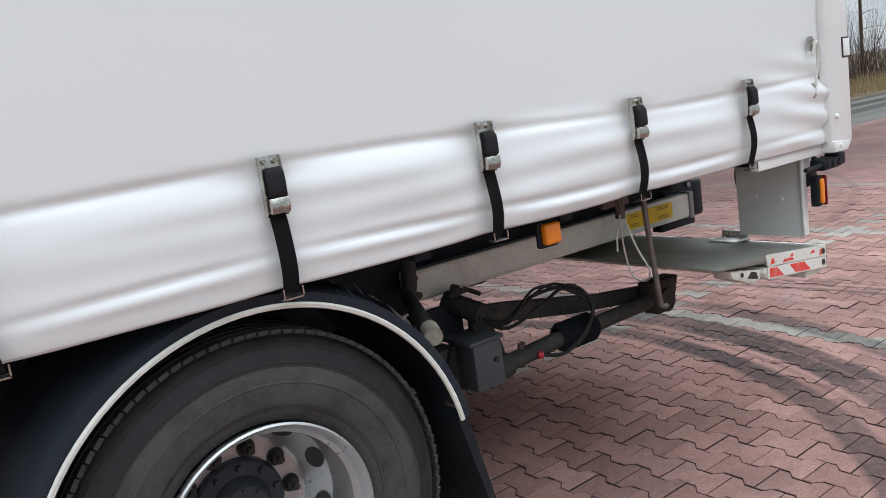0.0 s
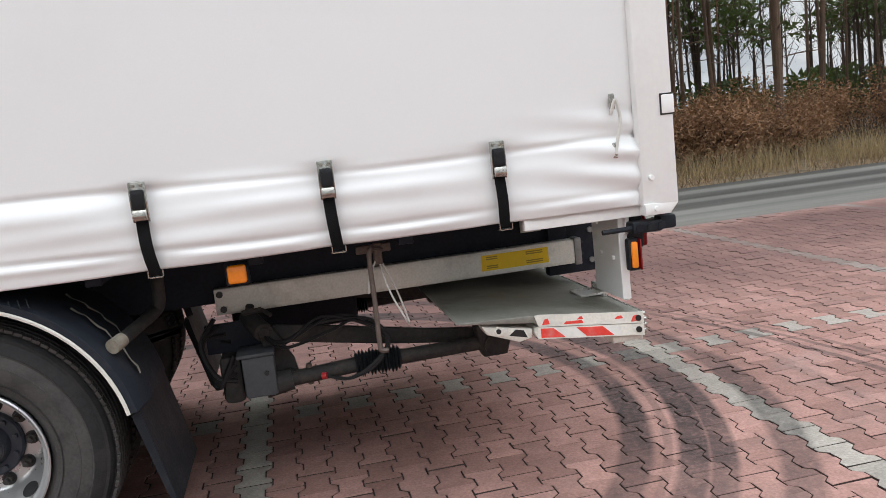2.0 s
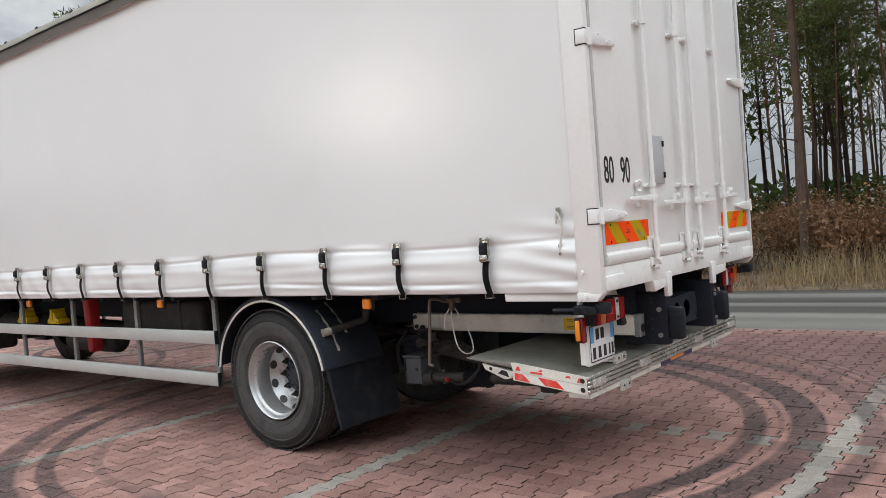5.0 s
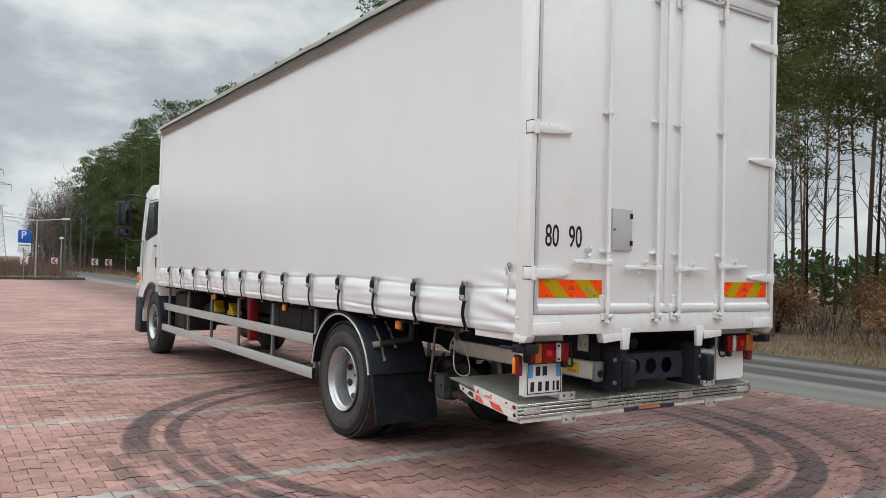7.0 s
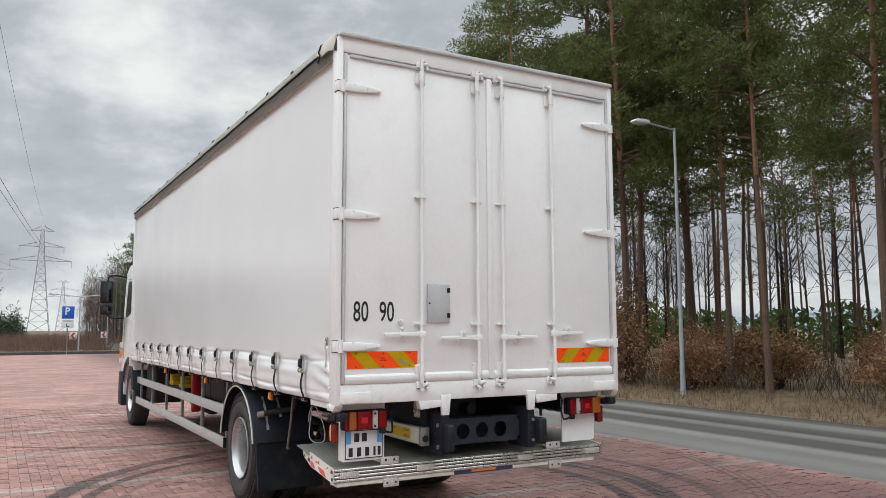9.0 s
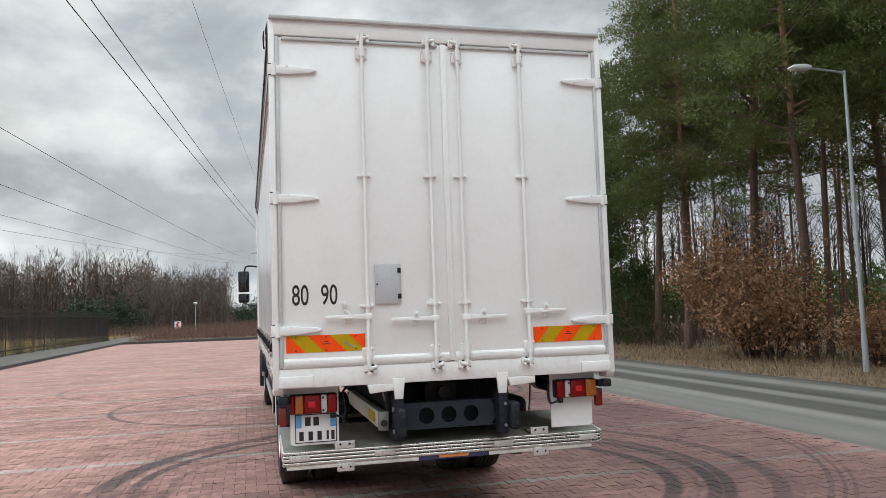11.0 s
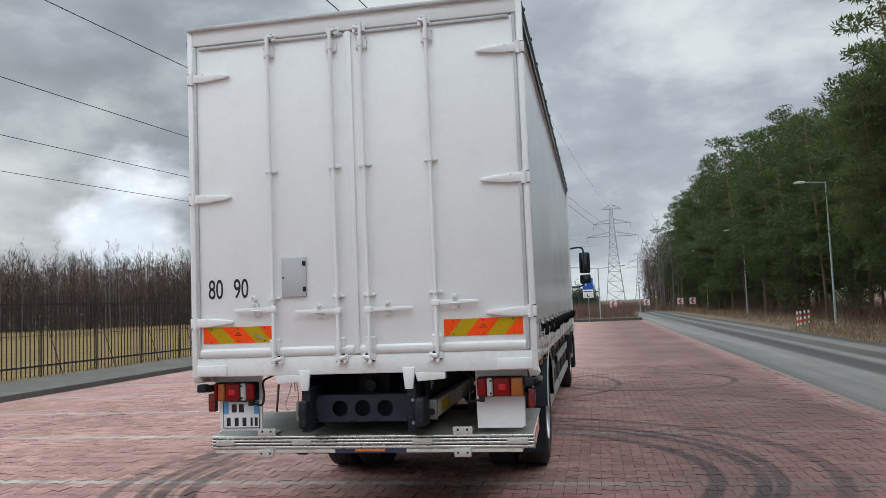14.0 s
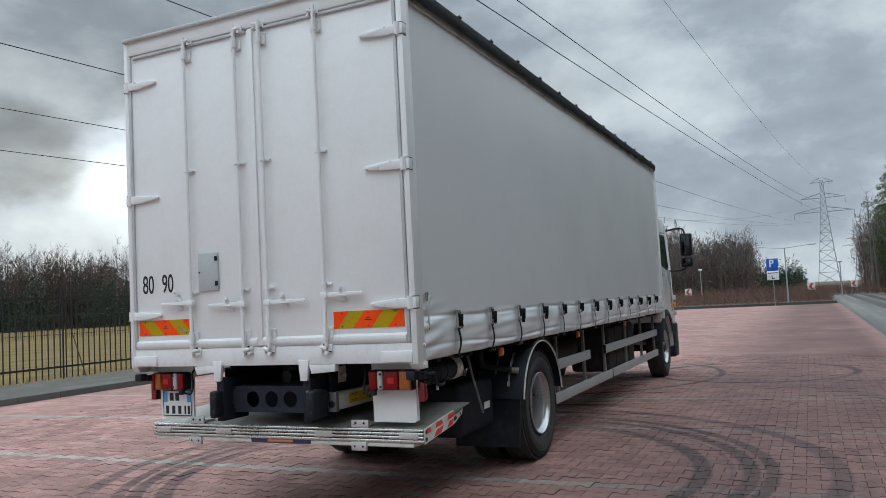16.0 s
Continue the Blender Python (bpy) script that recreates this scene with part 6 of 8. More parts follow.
# lifting arms, rams, pump
for s in (-1, 1):
    bm = bmesh.new()
    prism(bm, [(-1.74, 0.805), (-1.74, 0.725), (-1.21, 0.628), (-0.70, 0.556), (-0.62, 0.600), (-0.70, 0.632), (-1.02, 0.672), (-1.58, 0.781)], s * 0.60, s * 0.63, "xz", bevel=0.005)
    for k in range(5):
        rod(bm, (-0.98 + 0.05 * k, s * 0.632, 0.640 - 0.006 * k), (-0.98 + 0.05 * k, s * 0.625, 0.640 - 0.006 * k), 0.007, seg=6)
    part("lift_arm", bm, GRIMY, truck, "dark steel lift arm")
    y, z = s * 0.70, 0.575
    ram = bmesh.new()
    rod(ram, (-1.70, y, z - 0.02), (-1.34, y, z), 0.036, seg=18)
    rod(ram, (-1.36, y, z), (-1.08, y, z), 0.030, seg=12)
    rod(ram, (-1.20, y, z), (-0.74, y, z + 0.005), 0.036, 0.034, 18)
    rod(ram, (-1.80, y, z - 0.03), (-1.68, y, z - 0.02), 0.06, 0.05, 14)
    rod(ram, (-0.71, y - 0.06, z), (-0.71, y + 0.06, z), 0.055, seg=18)
    prism(ram, [(-0.77, z - 0.06), (-0.65, z - 0.06), (-0.60, z + 0.10), (-0.80, z + 0.10)], y - 0.045, y + 0.045, "xz", bevel=0.01)
    rm = part("lift_ram", ram, GRIMY, truck, "black hydraulic ram")
    bm = bmesh.new()
    prof = []
    n = 13
    for i in range(n):
        x = -1.38 + 0.20 * i / (n - 1)
        prof += [(0.044, x - 0.006), (0.066 - 0.008 * (i % 3 == 0), x)]
    prof.append((0.044, -1.17))
    lathe(bm, prof, 24, "x", (0, y, z))
    part("bellows", bm, BLACK, rm, "black ribbed rubber bellows")
    bm = bmesh.new()
    rod(bm, (-1.60, y - s * 0.01, z - 0.06), (-1.60, y, z + 0.04), 0.014, seg=10)
    part("hose_fitting", bm, RUSTY, rm)
    bm = bmesh.new()
    rod(bm, (-1.545, y + s * 0.035, z - 0.02), (-1.525, y + s * 0.042, z - 0.02), 0.016, seg=12)
    part("ram_collar", bm, RED_BOX, rm, "red hose end")
pack = part("pump_box", B(-1.895, -1.750, -0.765, -0.60, 0.510, 0.700, bevel=0.012), PUMP_GREY, truck, "dark grey pump box")
part("pump_box_lid", B(-1.915, -1.745, -0.775, -0.59, 0.700, 0.718, bevel=0.006), PUMP_GREY, pack)
bm = bmesh.new()
rod(bm, (-1.79, -0.764, 0.62), (-1.79, -0.774, 0.62), 0.012, seg=6)
part("box_screw", bm, INK, pack)
part("pump_block", B(-2.00, -1.90, -0.68, -0.45, 0.47, 0.70, bevel=0.03), GRIMY, pack, "grimy pump block")
bm = bmesh.new()
prism(bm, [(-1.76, 0.56), (-1.70, 0.51), (-1.64, 0.53), (-1.66, 0.64), (-1.74, 0.80), (-1.80, 0.80), (-1.80, 0.57)], -0.66, -0.62, "xz", bevel=0.01)
rod(bm, (-1.69, -0.72, 0.56), (-1.69, -0.62, 0.56), 0.04, seg=14)
part("swing_plate", bm, GRIMY, truck, "dark pivot plate")
bm = bmesh.new()
rod(bm, (-1.85, -0.56, 0.85), (-1.79, -0.68, 0.80), 0.043, seg=18)
rod(bm, (-1.792, -0.676, 0.802), (-1.783, -0.700, 0.793), 0.046, 0.044, 18)
rod(bm, (-1.783, -0.700, 0.793), (-1.780, -0.708, 0.790), 0.028, 0.024, 12)
for k in range(6):
    rod(bm, (-1.783 + 0.034 * math.cos(k * 1.047), -0.700, 0.793 + 0.034 * math.sin(k * 1.047)), (-1.781 + 0.034 * math.cos(k * 1.047), -0.707, 0.791 + 0.034 * math.sin(k * 1.047)), 0.006, seg=6)
rod(bm, (-1.87, -0.62, 0.88), (-1.78, -0.62, 0.885), 0.013, seg=8)
rod(bm, (-1.78, -0.62, 0.885), (-1.74, -0.66, 0.86), 0.010, seg=8)
rod(bm, (-1.84, -0.60, 0.86), (-1.83, -0.62, 0.91), 0.020, seg=10)
part("lift_motor", bm, GRIMY, truck, "black electric motor")
bm = bmesh.new()
box(bm, -2.05, -1.80, -0.60, -0.57, 0.70, 0.84, bevel=0.005)
part("motor_bracket", bm, CHASSIS, truck)
for i in range(4):
    rs = np.random.default_rng(30 + i)
    j = lambda k=0.012: float(rs.normal(0, k * 0.6))
    pts = [(-1.80 + j(), -0.68 + j(), 0.78 + j()), (-1.70 + j(), -0.74 + j(), 0.73 + j()), (-1.52 + j(0.04), -0.74 + j(), 0.80 + j(0.03)), (-1.34 + j(0.04), -0.74 + j(), 0.79 + j(0.03)), (-1.23 + j(), -0.76, 0.70 + j(0.03)), (-1.28 + j(), -0.77, 0.60 + j()), (-1.42 + j(), -0.76, 0.53), (-1.55, -0.72, 0.56)]
    bm = bmesh.new()
    sweep(bm, curve_pts(pts, 7), 0.006 if i % 2 else 0.008, 6)
    part("hydraulic_hose", bm, CABLE, truck, "black hydraulic hose")
for i in range(4):
    pts = [(-2.0 + 0.02 * i, -0.60, 0.87 - 0.04 * i), (-2.07, -0.64 + 0.02 * i, 0.76), (-2.02, -0.68, 0.62 - 0.02 * i), (-1.93, -0.68, 0.58 + 0.04 * i)]
    bm = bmesh.new()
    sweep(bm, curve_pts(pts, 6), 0.012, 6)
    part("hydraulic_hose", bm, CABLE, truck)
# hanging hook, rod and cord
bm = bmesh.new()
sweep(bm, curve_pts([(-1.24, -1.06, 1.15), (-1.285, -1.14, 1.170), (-1.303, -1.155, 1.14), (-1.304, -1.172, 0.95), (-1.307, -1.192, 0.78), (-1.300, -1.196, 0.755), (-1.275, -1.195, 0.752)], 6), 0.0105, 8)
part("hanging_rod", bm, RUSTY, truck, "bent steel rod hanging from the floor")
bm = B(-1.34, -1.19, -0.99, -0.965, 1.13, 1.165, bevel=0.004)
rod(bm, (-1.25, -0.99, 1.08), (-1.25, -0.99, 1.17), 0.02, seg=8)
part("rod_bracket", bm, RUSTY, truck, "rusty bracket")
for pts in ([(-1.25, -1.00, 1.10), (-1.22, -1.03, 0.96), (-1.175, -1.05, 0.85), (-1.15, -1.0, 0.80), (-1.145, -0.93, 0.82), (-1.18, -0.93, 0.95), (-1.24, -0.98, 1.10)], [(-1.26, -1.00, 1.10), (-1.30, -1.01, 1.03), (-1.31, -1.01, 0.96)]):
    bm = bmesh.new()
    sweep(bm, curve_pts(pts, 8), 0.0042, 6)
    part("white_cord", bm, WHITE_CORD, truck, "hanging white cord")
# exhaust-side silencer and dark boxes on the other flank
bm = bmesh.new()
rod(bm, (-0.44, 1.07, 1.09), (-0.94, 1.07, 1.09), 0.088, seg=24)
rod(bm, (-0.40, 1.07, 1.09), (-0.44, 1.07, 1.09), 0.050, 0.088, 24)
for k in range(3):
    rod(bm, (-0.52 - 0.12 * k, 1.07, 1.09), (-0.545 - 0.12 * k, 1.07, 1.09), 0.093, seg=24)
can = part("cylinder", bm, BLACK, truck, "black cylindrical unit with a ribbed pale end")
bm = bmesh.new()
for k in range(4):
    rod(bm, (-0.945 - 0.028 * k, 1.07, 1.09), (-0.966 - 0.028 * k, 1.07, 1.09), 0.092, seg=24)
rod(bm, (-0.93, 1.07, 1.09), (-1.06, 1.07, 1.09), 0.080, seg=24)
part("clamp_band", bm, WHITE_STRIP, can, "ribbed pale end")
bm = bmesh.new()
sweep(bm, curve_pts([(-0.30, 1.12, 1.17), (-0.40, 1.19, 1.12), (-0.52, 1.18, 1.02), (-0.66, 1.16, 1.00), (-0.80, 1.10, 1.02)], 6), 0.014, 8)
part("air_hose", bm, CABLE, truck, "black rubber hose")
box_r = part("tool_box", B(-2.02, -1.24, 0.58, 1.02, 0.48, 0.92, bevel=0.06, seg=4), CHASSIS, truck, "black plastic tool box")
part("tool_box_label", B(-1.90, -1.77, 1.0202, 1.0212, 0.65, 0.71), WHITE_MARK, box_r, "pale label", smooth=False)
bm = bmesh.new()
sweep(bm, [(-1.30, 1.08, 1.20), (-1.38, 1.10, 0.95), (-1.50, 1.12, 0.66)], 0.010, 6)
part("stay_rod", bm, POST, truck)
part("small_tag", B(-0.80, -0.76, 1.05, 1.055, 0.94, 1.02), PLATE_WHITE, truck, "small pale tag", smooth=False)

# ---- cab ----
cab_side = [(-9.92, 1.02), (-9.92, 2.86), (-10.02, 2.95), (-10.75, 2.98), (-11.15, 2.86), (-11.42, 2.05), (-11.50, 1.45), (-11.52, 0.55), (-11.10, 0.50), (-11.04, 0.78), (-10.92, 0.98), (-10.70, 1.12), (-10.46, 1.16), (-10.22, 1.12), (-10.02, 1.02)]
bm = bmesh.new()
prism(bm, cab_side, -1.20, 1.20, "xz", bevel=0.03)
cab = part("cab", bm, CAB_WHITE, truck, "white driver's cab")
for s in (-1, 1):
    bm = bmesh.new()
    prism(bm, [(-10.12, 2.66), (-10.86, 2.66), (-11.10, 2.02), (-10.95, 1.98), (-10.12, 2.10)], s * 1.196, s * 1.207, "xz", bevel=0.003)
    part("window_seal", bm, BLACK, cab, "black window surround")
    bm = bmesh.new()
    prism(bm, [(-10.30, 2.62), (-10.83, 2.62), (-11.04, 2.06), (-10.93, 2.03), (-10.30, 2.13)], s * 1.206, s * 1.210, "xz")
    part("side_window", bm, GLASS, cab, "dark tinted side window")
    bm = bmesh.new()
    prism(bm, [(-10.15, 2.62), (-10.26, 2.62), (-10.26, 2.14), (-10.15, 2.15)], s * 1.206, s * 1.210, "xz")
    part("quarter_window", bm, GLASS, cab)
    for a, b in (((-10.08, 2.70), (-10.08, 1.18)), ((-11.24, 2.0), (-11.22, 1.2)), ((-10.08, 2.70), (-10.90, 2.70))):
        bm = bmesh.new()
        sweep(bm, [(a[0], s * 1.2005, a[1]), (b[0], s * 1.2005, b[1])], 0.006, 5)
        part("door_gap", bm, INK, cab)
    part("door_handle", B(-10.24, -10.15, s * 1.199, s * 1.215, 1.50, 1.68, bevel=0.015), BLACK, cab, "black door handle")
    part("model_mark", B(-10.42, -10.20, s * 1.2005, s * 1.203, 1.87, 1.90), INK, cab, "dark unreadable model mark", smooth=False)
    # wheel arch and steps
    bm = bmesh.new()
    n, rows = 22, []
    for i in range(n + 1):
        a = radians(12 + 150 * i / n)
        rows.append([bm.verts.new((FX + r * math.cos(a), s * y, 0.545 + r * math.sin(a))) for r, y in ((0.585, 1.225), (0.66, 1.235), (0.70, 1.215), (0.70, 0.70))])
    for r0, r1 in zip(rows, rows[1:]):
        for k in range(3):
            bm.faces.new((r0[k], r0[k + 1], r1[k + 1], r1[k]))
    bmesh.ops.recalc_face_normals(bm, faces=bm.faces)
    bmesh.ops.solidify(bm, geom=bm.faces[:], thickness=0.01)
    part("front_mudguard", bm, FENDER, cab, "dark grey front wheel arch")
    part("step_panel", B(-11.55, -11.12, s * 0.85, s * 1.235, 0.30, 0.95, bevel=0.03), FENDER, cab, "dark grey entry step")
    for z in (1.15, 1.30, 1.45):
        part("corner_lamp", B(-11.45, -11.38, s * 1.19, s * 1.25, z - 0.05, z + 0.05, bevel=0.01), WHITE_STRIP if z != 1.30 else AMBER, cab)
    bm = bmesh.new()
    sweep(bm, curve_pts([(-11.10, s * 1.18, 2.76), (-11.20, s * 1.38, 2.80), (-11.30, s * 1.50, 2.78), (-11.32, s * 1.53, 2.60)], 6), 0.018, 8)
    part("mirror_arm", bm, BLACK, cab, "black mirror arm")
    bm = bmesh.new()
    sweep(bm, curve_pts([(-11.36, s * 1.19, 1.98), (-11.36, s * 1.40, 1.98), (-11.34, s * 1.52, 2.05), (-11.33, s * 1.53, 2.20)], 6), 0.016, 8)
    part("mirror_arm", bm, BLACK, cab, "black mirror arm")
    for z0, z1 in ((2.26, 2.70), (2.04, 2.23)):
        mh = part("mirror_housing", B(-11.42, -11.28, s * 1.425, s * 1.65, z0, z1, bevel=0.035, seg=3), BLACK, cab, "black mirror housing")
        part("mirror", B(-11.285, -11.274, s * 1.462, s * 1.608, z0 + 0.035, z1 - 0.035, bevel=0.003), MIRROR, mh, "mirror glass")
bm = bmesh.new()
prism(bm, [(-11.36, -1.05), (-11.36, 1.05), (-11.30, 1.12), (-11.30, -1.12)], 2.05, 2.08, "xy")
part("visor", B(-11.36, -11.12, -1.1, 1.1, 2.80, 2.86, bevel=0.02), BLACK, cab, "dark sun visor")
bm.free()
part("gearbox", B(-10.9, -9.2, -0.34, 0.34, 0.55, 1.1, bevel=0.08), GRIMY, truck, "grimy engine and gearbox")
bm = bmesh.new()
rod(bm, (FX, -1.0, 0.53), (FX, 1.0, 0.53), 0.06, seg=12)
part("front_axle", bm, GRIMY, truck)

# ---- trees ----
def tuft_cloud(rs, centres, radii, per, size, flat=0.5, wide=0.33, rise=0.0):
    """Many small separate needles or leaves round the given centres."""
    verts, faces = [], []
    for c, r in zip(centres, radii):
        k = max(4, int(per * r * r))
        d = rs.normal(size=(k, 3))
        d /= np.linalg.norm(d, axis=1)[:, None]
        p = c + d * (r * rs.uniform(0.25, 1.0, (k, 1)) ** 0.6) * np.array((1, 1, flat))
        a = rs.normal(size=(k, 3))
        a /= np.linalg.norm(a, axis=1)[:, None]
        a = a * 0.7 + d * 0.6 + np.array((0, 0, rise))
        a /= np.linalg.norm(a, axis=1)[:, None]
        b = np.cross(a, rs.normal(size=(k, 3)))
        b /= np.linalg.norm(b, axis=1)[:, None]
        s = size * rs.uniform(0.6, 1.4, (k, 1))
        tri = np.stack([p - b * s * wide, p + b * s * wide, p + a * s], axis=1)
        base = len(verts)
        verts.extend(map(tuple, tri.reshape(-1, 3)))
        faces.extend((base + 3 * i, base + 3 * i + 1, base + 3 * i + 2) for i in range(k))
    return verts, faces


def pine(seed, height, crown_from, spread, clumps, per, size, radius, needles=None, tight=1.0):
    rs = np.random.default_rng(seed)
    tree = thing("pine_tree", "tall pine with a bare reddish trunk and a dark green crown", "tree")
    pts, n = [], 10
    bx, by = rs.normal(0, 0.25, 2)
    ph = rs.uniform(0, 6)
    for i in range(n + 1):
        t = i / n
        pts.append(Vector((bx * t * 1.5 + 0.14 * math.sin(3 * t + ph), by * t * 1.5 + 0.14 * math.cos(2.4 * t + ph), height * t)))
    taper = [(1.25 if i == 0 else 1.0) * (1 - 0.82 * i / n) + 0.02 for i in range(n + 1)]
    cut = 4
    part("trunk", sweep(bmesh.new(), pts[:cut + 1], radius, 9, taper=taper[:cut + 1]), BARK_LOW, tree, "grey-brown bark")
    part("upper_trunk", sweep(bmesh.new(), pts[cut:], radius, 7, taper=taper[cut:]), BARK_HIGH, tree, "orange-brown bark")
    limbs = bmesh.new()
    centres, radii = [], []
    for k in range(clumps):
        t = crown_from + (1 - crown_from) * ((k + rs.uniform(0, 0.9)) / clumps)
        a = rs.uniform(0, 6.283)
        shape = math.sin(math.pi * min(1, (t - crown_from) / (1 - crown_from) * 0.82 + 0.18)) ** 0.7
        ln = spread * shape * rs.uniform(0.35, 1.0)
        f = t * n
        i0 = min(n - 1, int(f))
        root = pts[i0].lerp(pts[i0 + 1], f - i0)
        tip = root + Vector((math.cos(a) * ln, math.sin(a) * ln, ln * rs.uniform(-0.05, 0.35)))
        mid = root.lerp(tip, 0.5) + Vector((0, 0, ln * rs.uniform(-0.08, 0.1)))
        if ln > 0.5:
            sweep(limbs, [root, mid, tip], 0.045 * (1.2 - t) + 0.012, 4, taper=(1, 0.7, 0.3))
        for q in ((1.0, 0.5) if ln > 2.0 else (1.0,)):
            c = root.lerp(tip, q) + Vector(rs.normal(0, 0.15, 3))
            centres.append(np.array(c))
            radii.append(rs.uniform(0.50, 0.95) * (0.85 + 0.1 * spread))
    # a few dead snags lower down
    for k in range(6 if height > 9 else 1):
        t = rs.uniform(min(0.15, crown_from), crown_from + 0.05)
        f = t * n
        i0 = min(n - 1, int(f))
        root = pts[i0].lerp(pts[i0 + 1], f - i0)
        a = rs.uniform(0, 6.283)
        ln = rs.uniform(0.4, 1.8)
        tip = root + Vector((math.cos(a) * ln, math.sin(a) * ln, rs.uniform(-0.3, 0.5)))
        sweep(limbs, [root, root.lerp(tip, 0.5) + Vector((0, 0, 0.08)), tip], 0.022, 4, taper=(1, 0.7, 0.25))
    tagged(part("branchwork", limbs, BARK_LOW, tree), kind="stuff")
    v, f = tuft_cloud(rs, centres, [r * tight for r in radii], per, size, 0.42, 0.17, 0.25)
    tagged(raw_part("crown", v, f, needles or NEEDLES, tree, "dark green needle clumps"), kind="stuff")
    return tree


PINES_TALL = [pine(s, h, c, w, k, 560, 0.145, r, NEEDLES, 0.95) for s, h, c, w, k, r in ((1, 17.5, 0.34, 3.5, 50, 0.14), (2, 16.5, 0.40, 3.0, 42, 0.115), (3, 18.0, 0.32, 3.7, 54, 0.165), (4, 15.5, 0.45, 2.6, 36, 0.10))]
PINES_THIN = [pine(s, h, c, w, k, 260, 0.185, r, NEEDLES, 1.0) for s, h, c, w, k, r in ((5, 16.0, 0.54, 2.2, 26, 0.085), (6, 17.0, 0.58, 2.1, 24, 0.10), (7, 14.5, 0.50, 2.0, 26, 0.07))]
PINES_EDGE = [pine(s, h, c, w, k, 225, 0.225, r, NEEDLES_SHADED, 0.92) for s, h, c, w, k, r in ((8, 14.2, 0.12, 3.3, 58, 0.13), (9, 12.8, 0.15, 3.0, 50, 0.11), (10, 15.2, 0.10, 3.5, 60, 0.14))]


PINES_YOUNG = [pine(s, h, c, w, k, 170, 0.22, r, NEEDLES_SHADED) for s, h, c, w, k, r in ((12, 5.5, 0.04, 1.7, 34, 0.06), (13, 4.0, 0.03, 1.4, 26, 0.045), (14, 7.5, 0.06, 2.0, 40, 0.075))]


def place(kinds, x, y, rs, smin=0.9, smax=1.1, group=""):
    src = kinds[int(rs.integers(len(kinds)))]
    s = float(rs.uniform(smin, smax))
    m = pose(x, y, -0.06, float(rs.normal(0, 1.2)), float(rs.normal(0, 1.2)), float(rs.uniform(0, 360)))
    ob = copy_thing(src, m)
    ob.scale = (s, s, s * float(rs.uniform(0.93, 1.08)))
    if group:
        ob["group"] = group
    return ob


rs = np.random.default_rng(21)
fixed = [(1.25, 14.0, 0), (2.15, 14.3, 2), (-14.2, 14.6, 0), (-15.4, 19.1, 2), (3.6, 15.6, 1), (5.2, 14.6, 3), (-3.0, 15.0, 1), (-6.4, 16.2, 0), (-9.6, 15.4, 3), (8.6, 15.1, 2), (-18.2, 15.8, 2), (-22.0, 15.2, 0), (12.5, 15.8, 1), (-11.4, 17.6, 1), (-26.0, 16.4, 2)]
spots = []
for x, y, k in fixed:
    place([PINES_TALL[k]], x, y, rs, 0.98, 1.06, "roadside pines")
    spots.append((x, y))
tries = 0
while len(spots) < 146 and tries < 12000:
    tries += 1
    x, y = rs.uniform(-34, 44), 14.6 + 27 * rs.uniform(0, 1) ** 1.1
    if min((x - a) ** 2 + (y - b) ** 2 for a, b in spots) < 2.2:
        continue
    spots.append((x, y))
    ob = place(PINES_TALL if y < 21 and rs.uniform() < 0.35 else PINES_THIN, x, y, rs, 0.88, 1.12, "pines of the wood")
    if x < -29 and y < 18.5:
        ob.scale = ob.scale * 0.74
edge = []
tries = 0
while len(edge) < 96 and tries < 5000:
    tries += 1
    x = -27 - 108 * rs.uniform(0, 1) ** 0.9
    y = 16.0 + 12 * rs.uniform(0, 1) ** 1.6
    if edge and min((x - a) ** 2 + (y - b) ** 2 for a, b in edge) < 6.5:
        continue
    edge.append((x, y))
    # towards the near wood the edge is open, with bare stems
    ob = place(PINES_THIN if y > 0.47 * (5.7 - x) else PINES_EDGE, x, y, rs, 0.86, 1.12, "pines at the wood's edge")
    if x < -58:
        ob.scale = ob.scale * (1.10 if x > -72 else 1.2)
for _ in range(16):
    place(PINES_YOUNG, -19 - 105 * float(rs.uniform(0, 1)) ** 1.2, 15.2 + 4.5 * float(rs.uniform(0, 1)), rs, 0.8, 1.25, "young pines at the wood's edge")
for src in PINES_TALL + PINES_THIN + PINES_EDGE + PINES_YOUNG:
    for o in (*src.children_recursive, src):
        bpy.data.objects.remove(o)


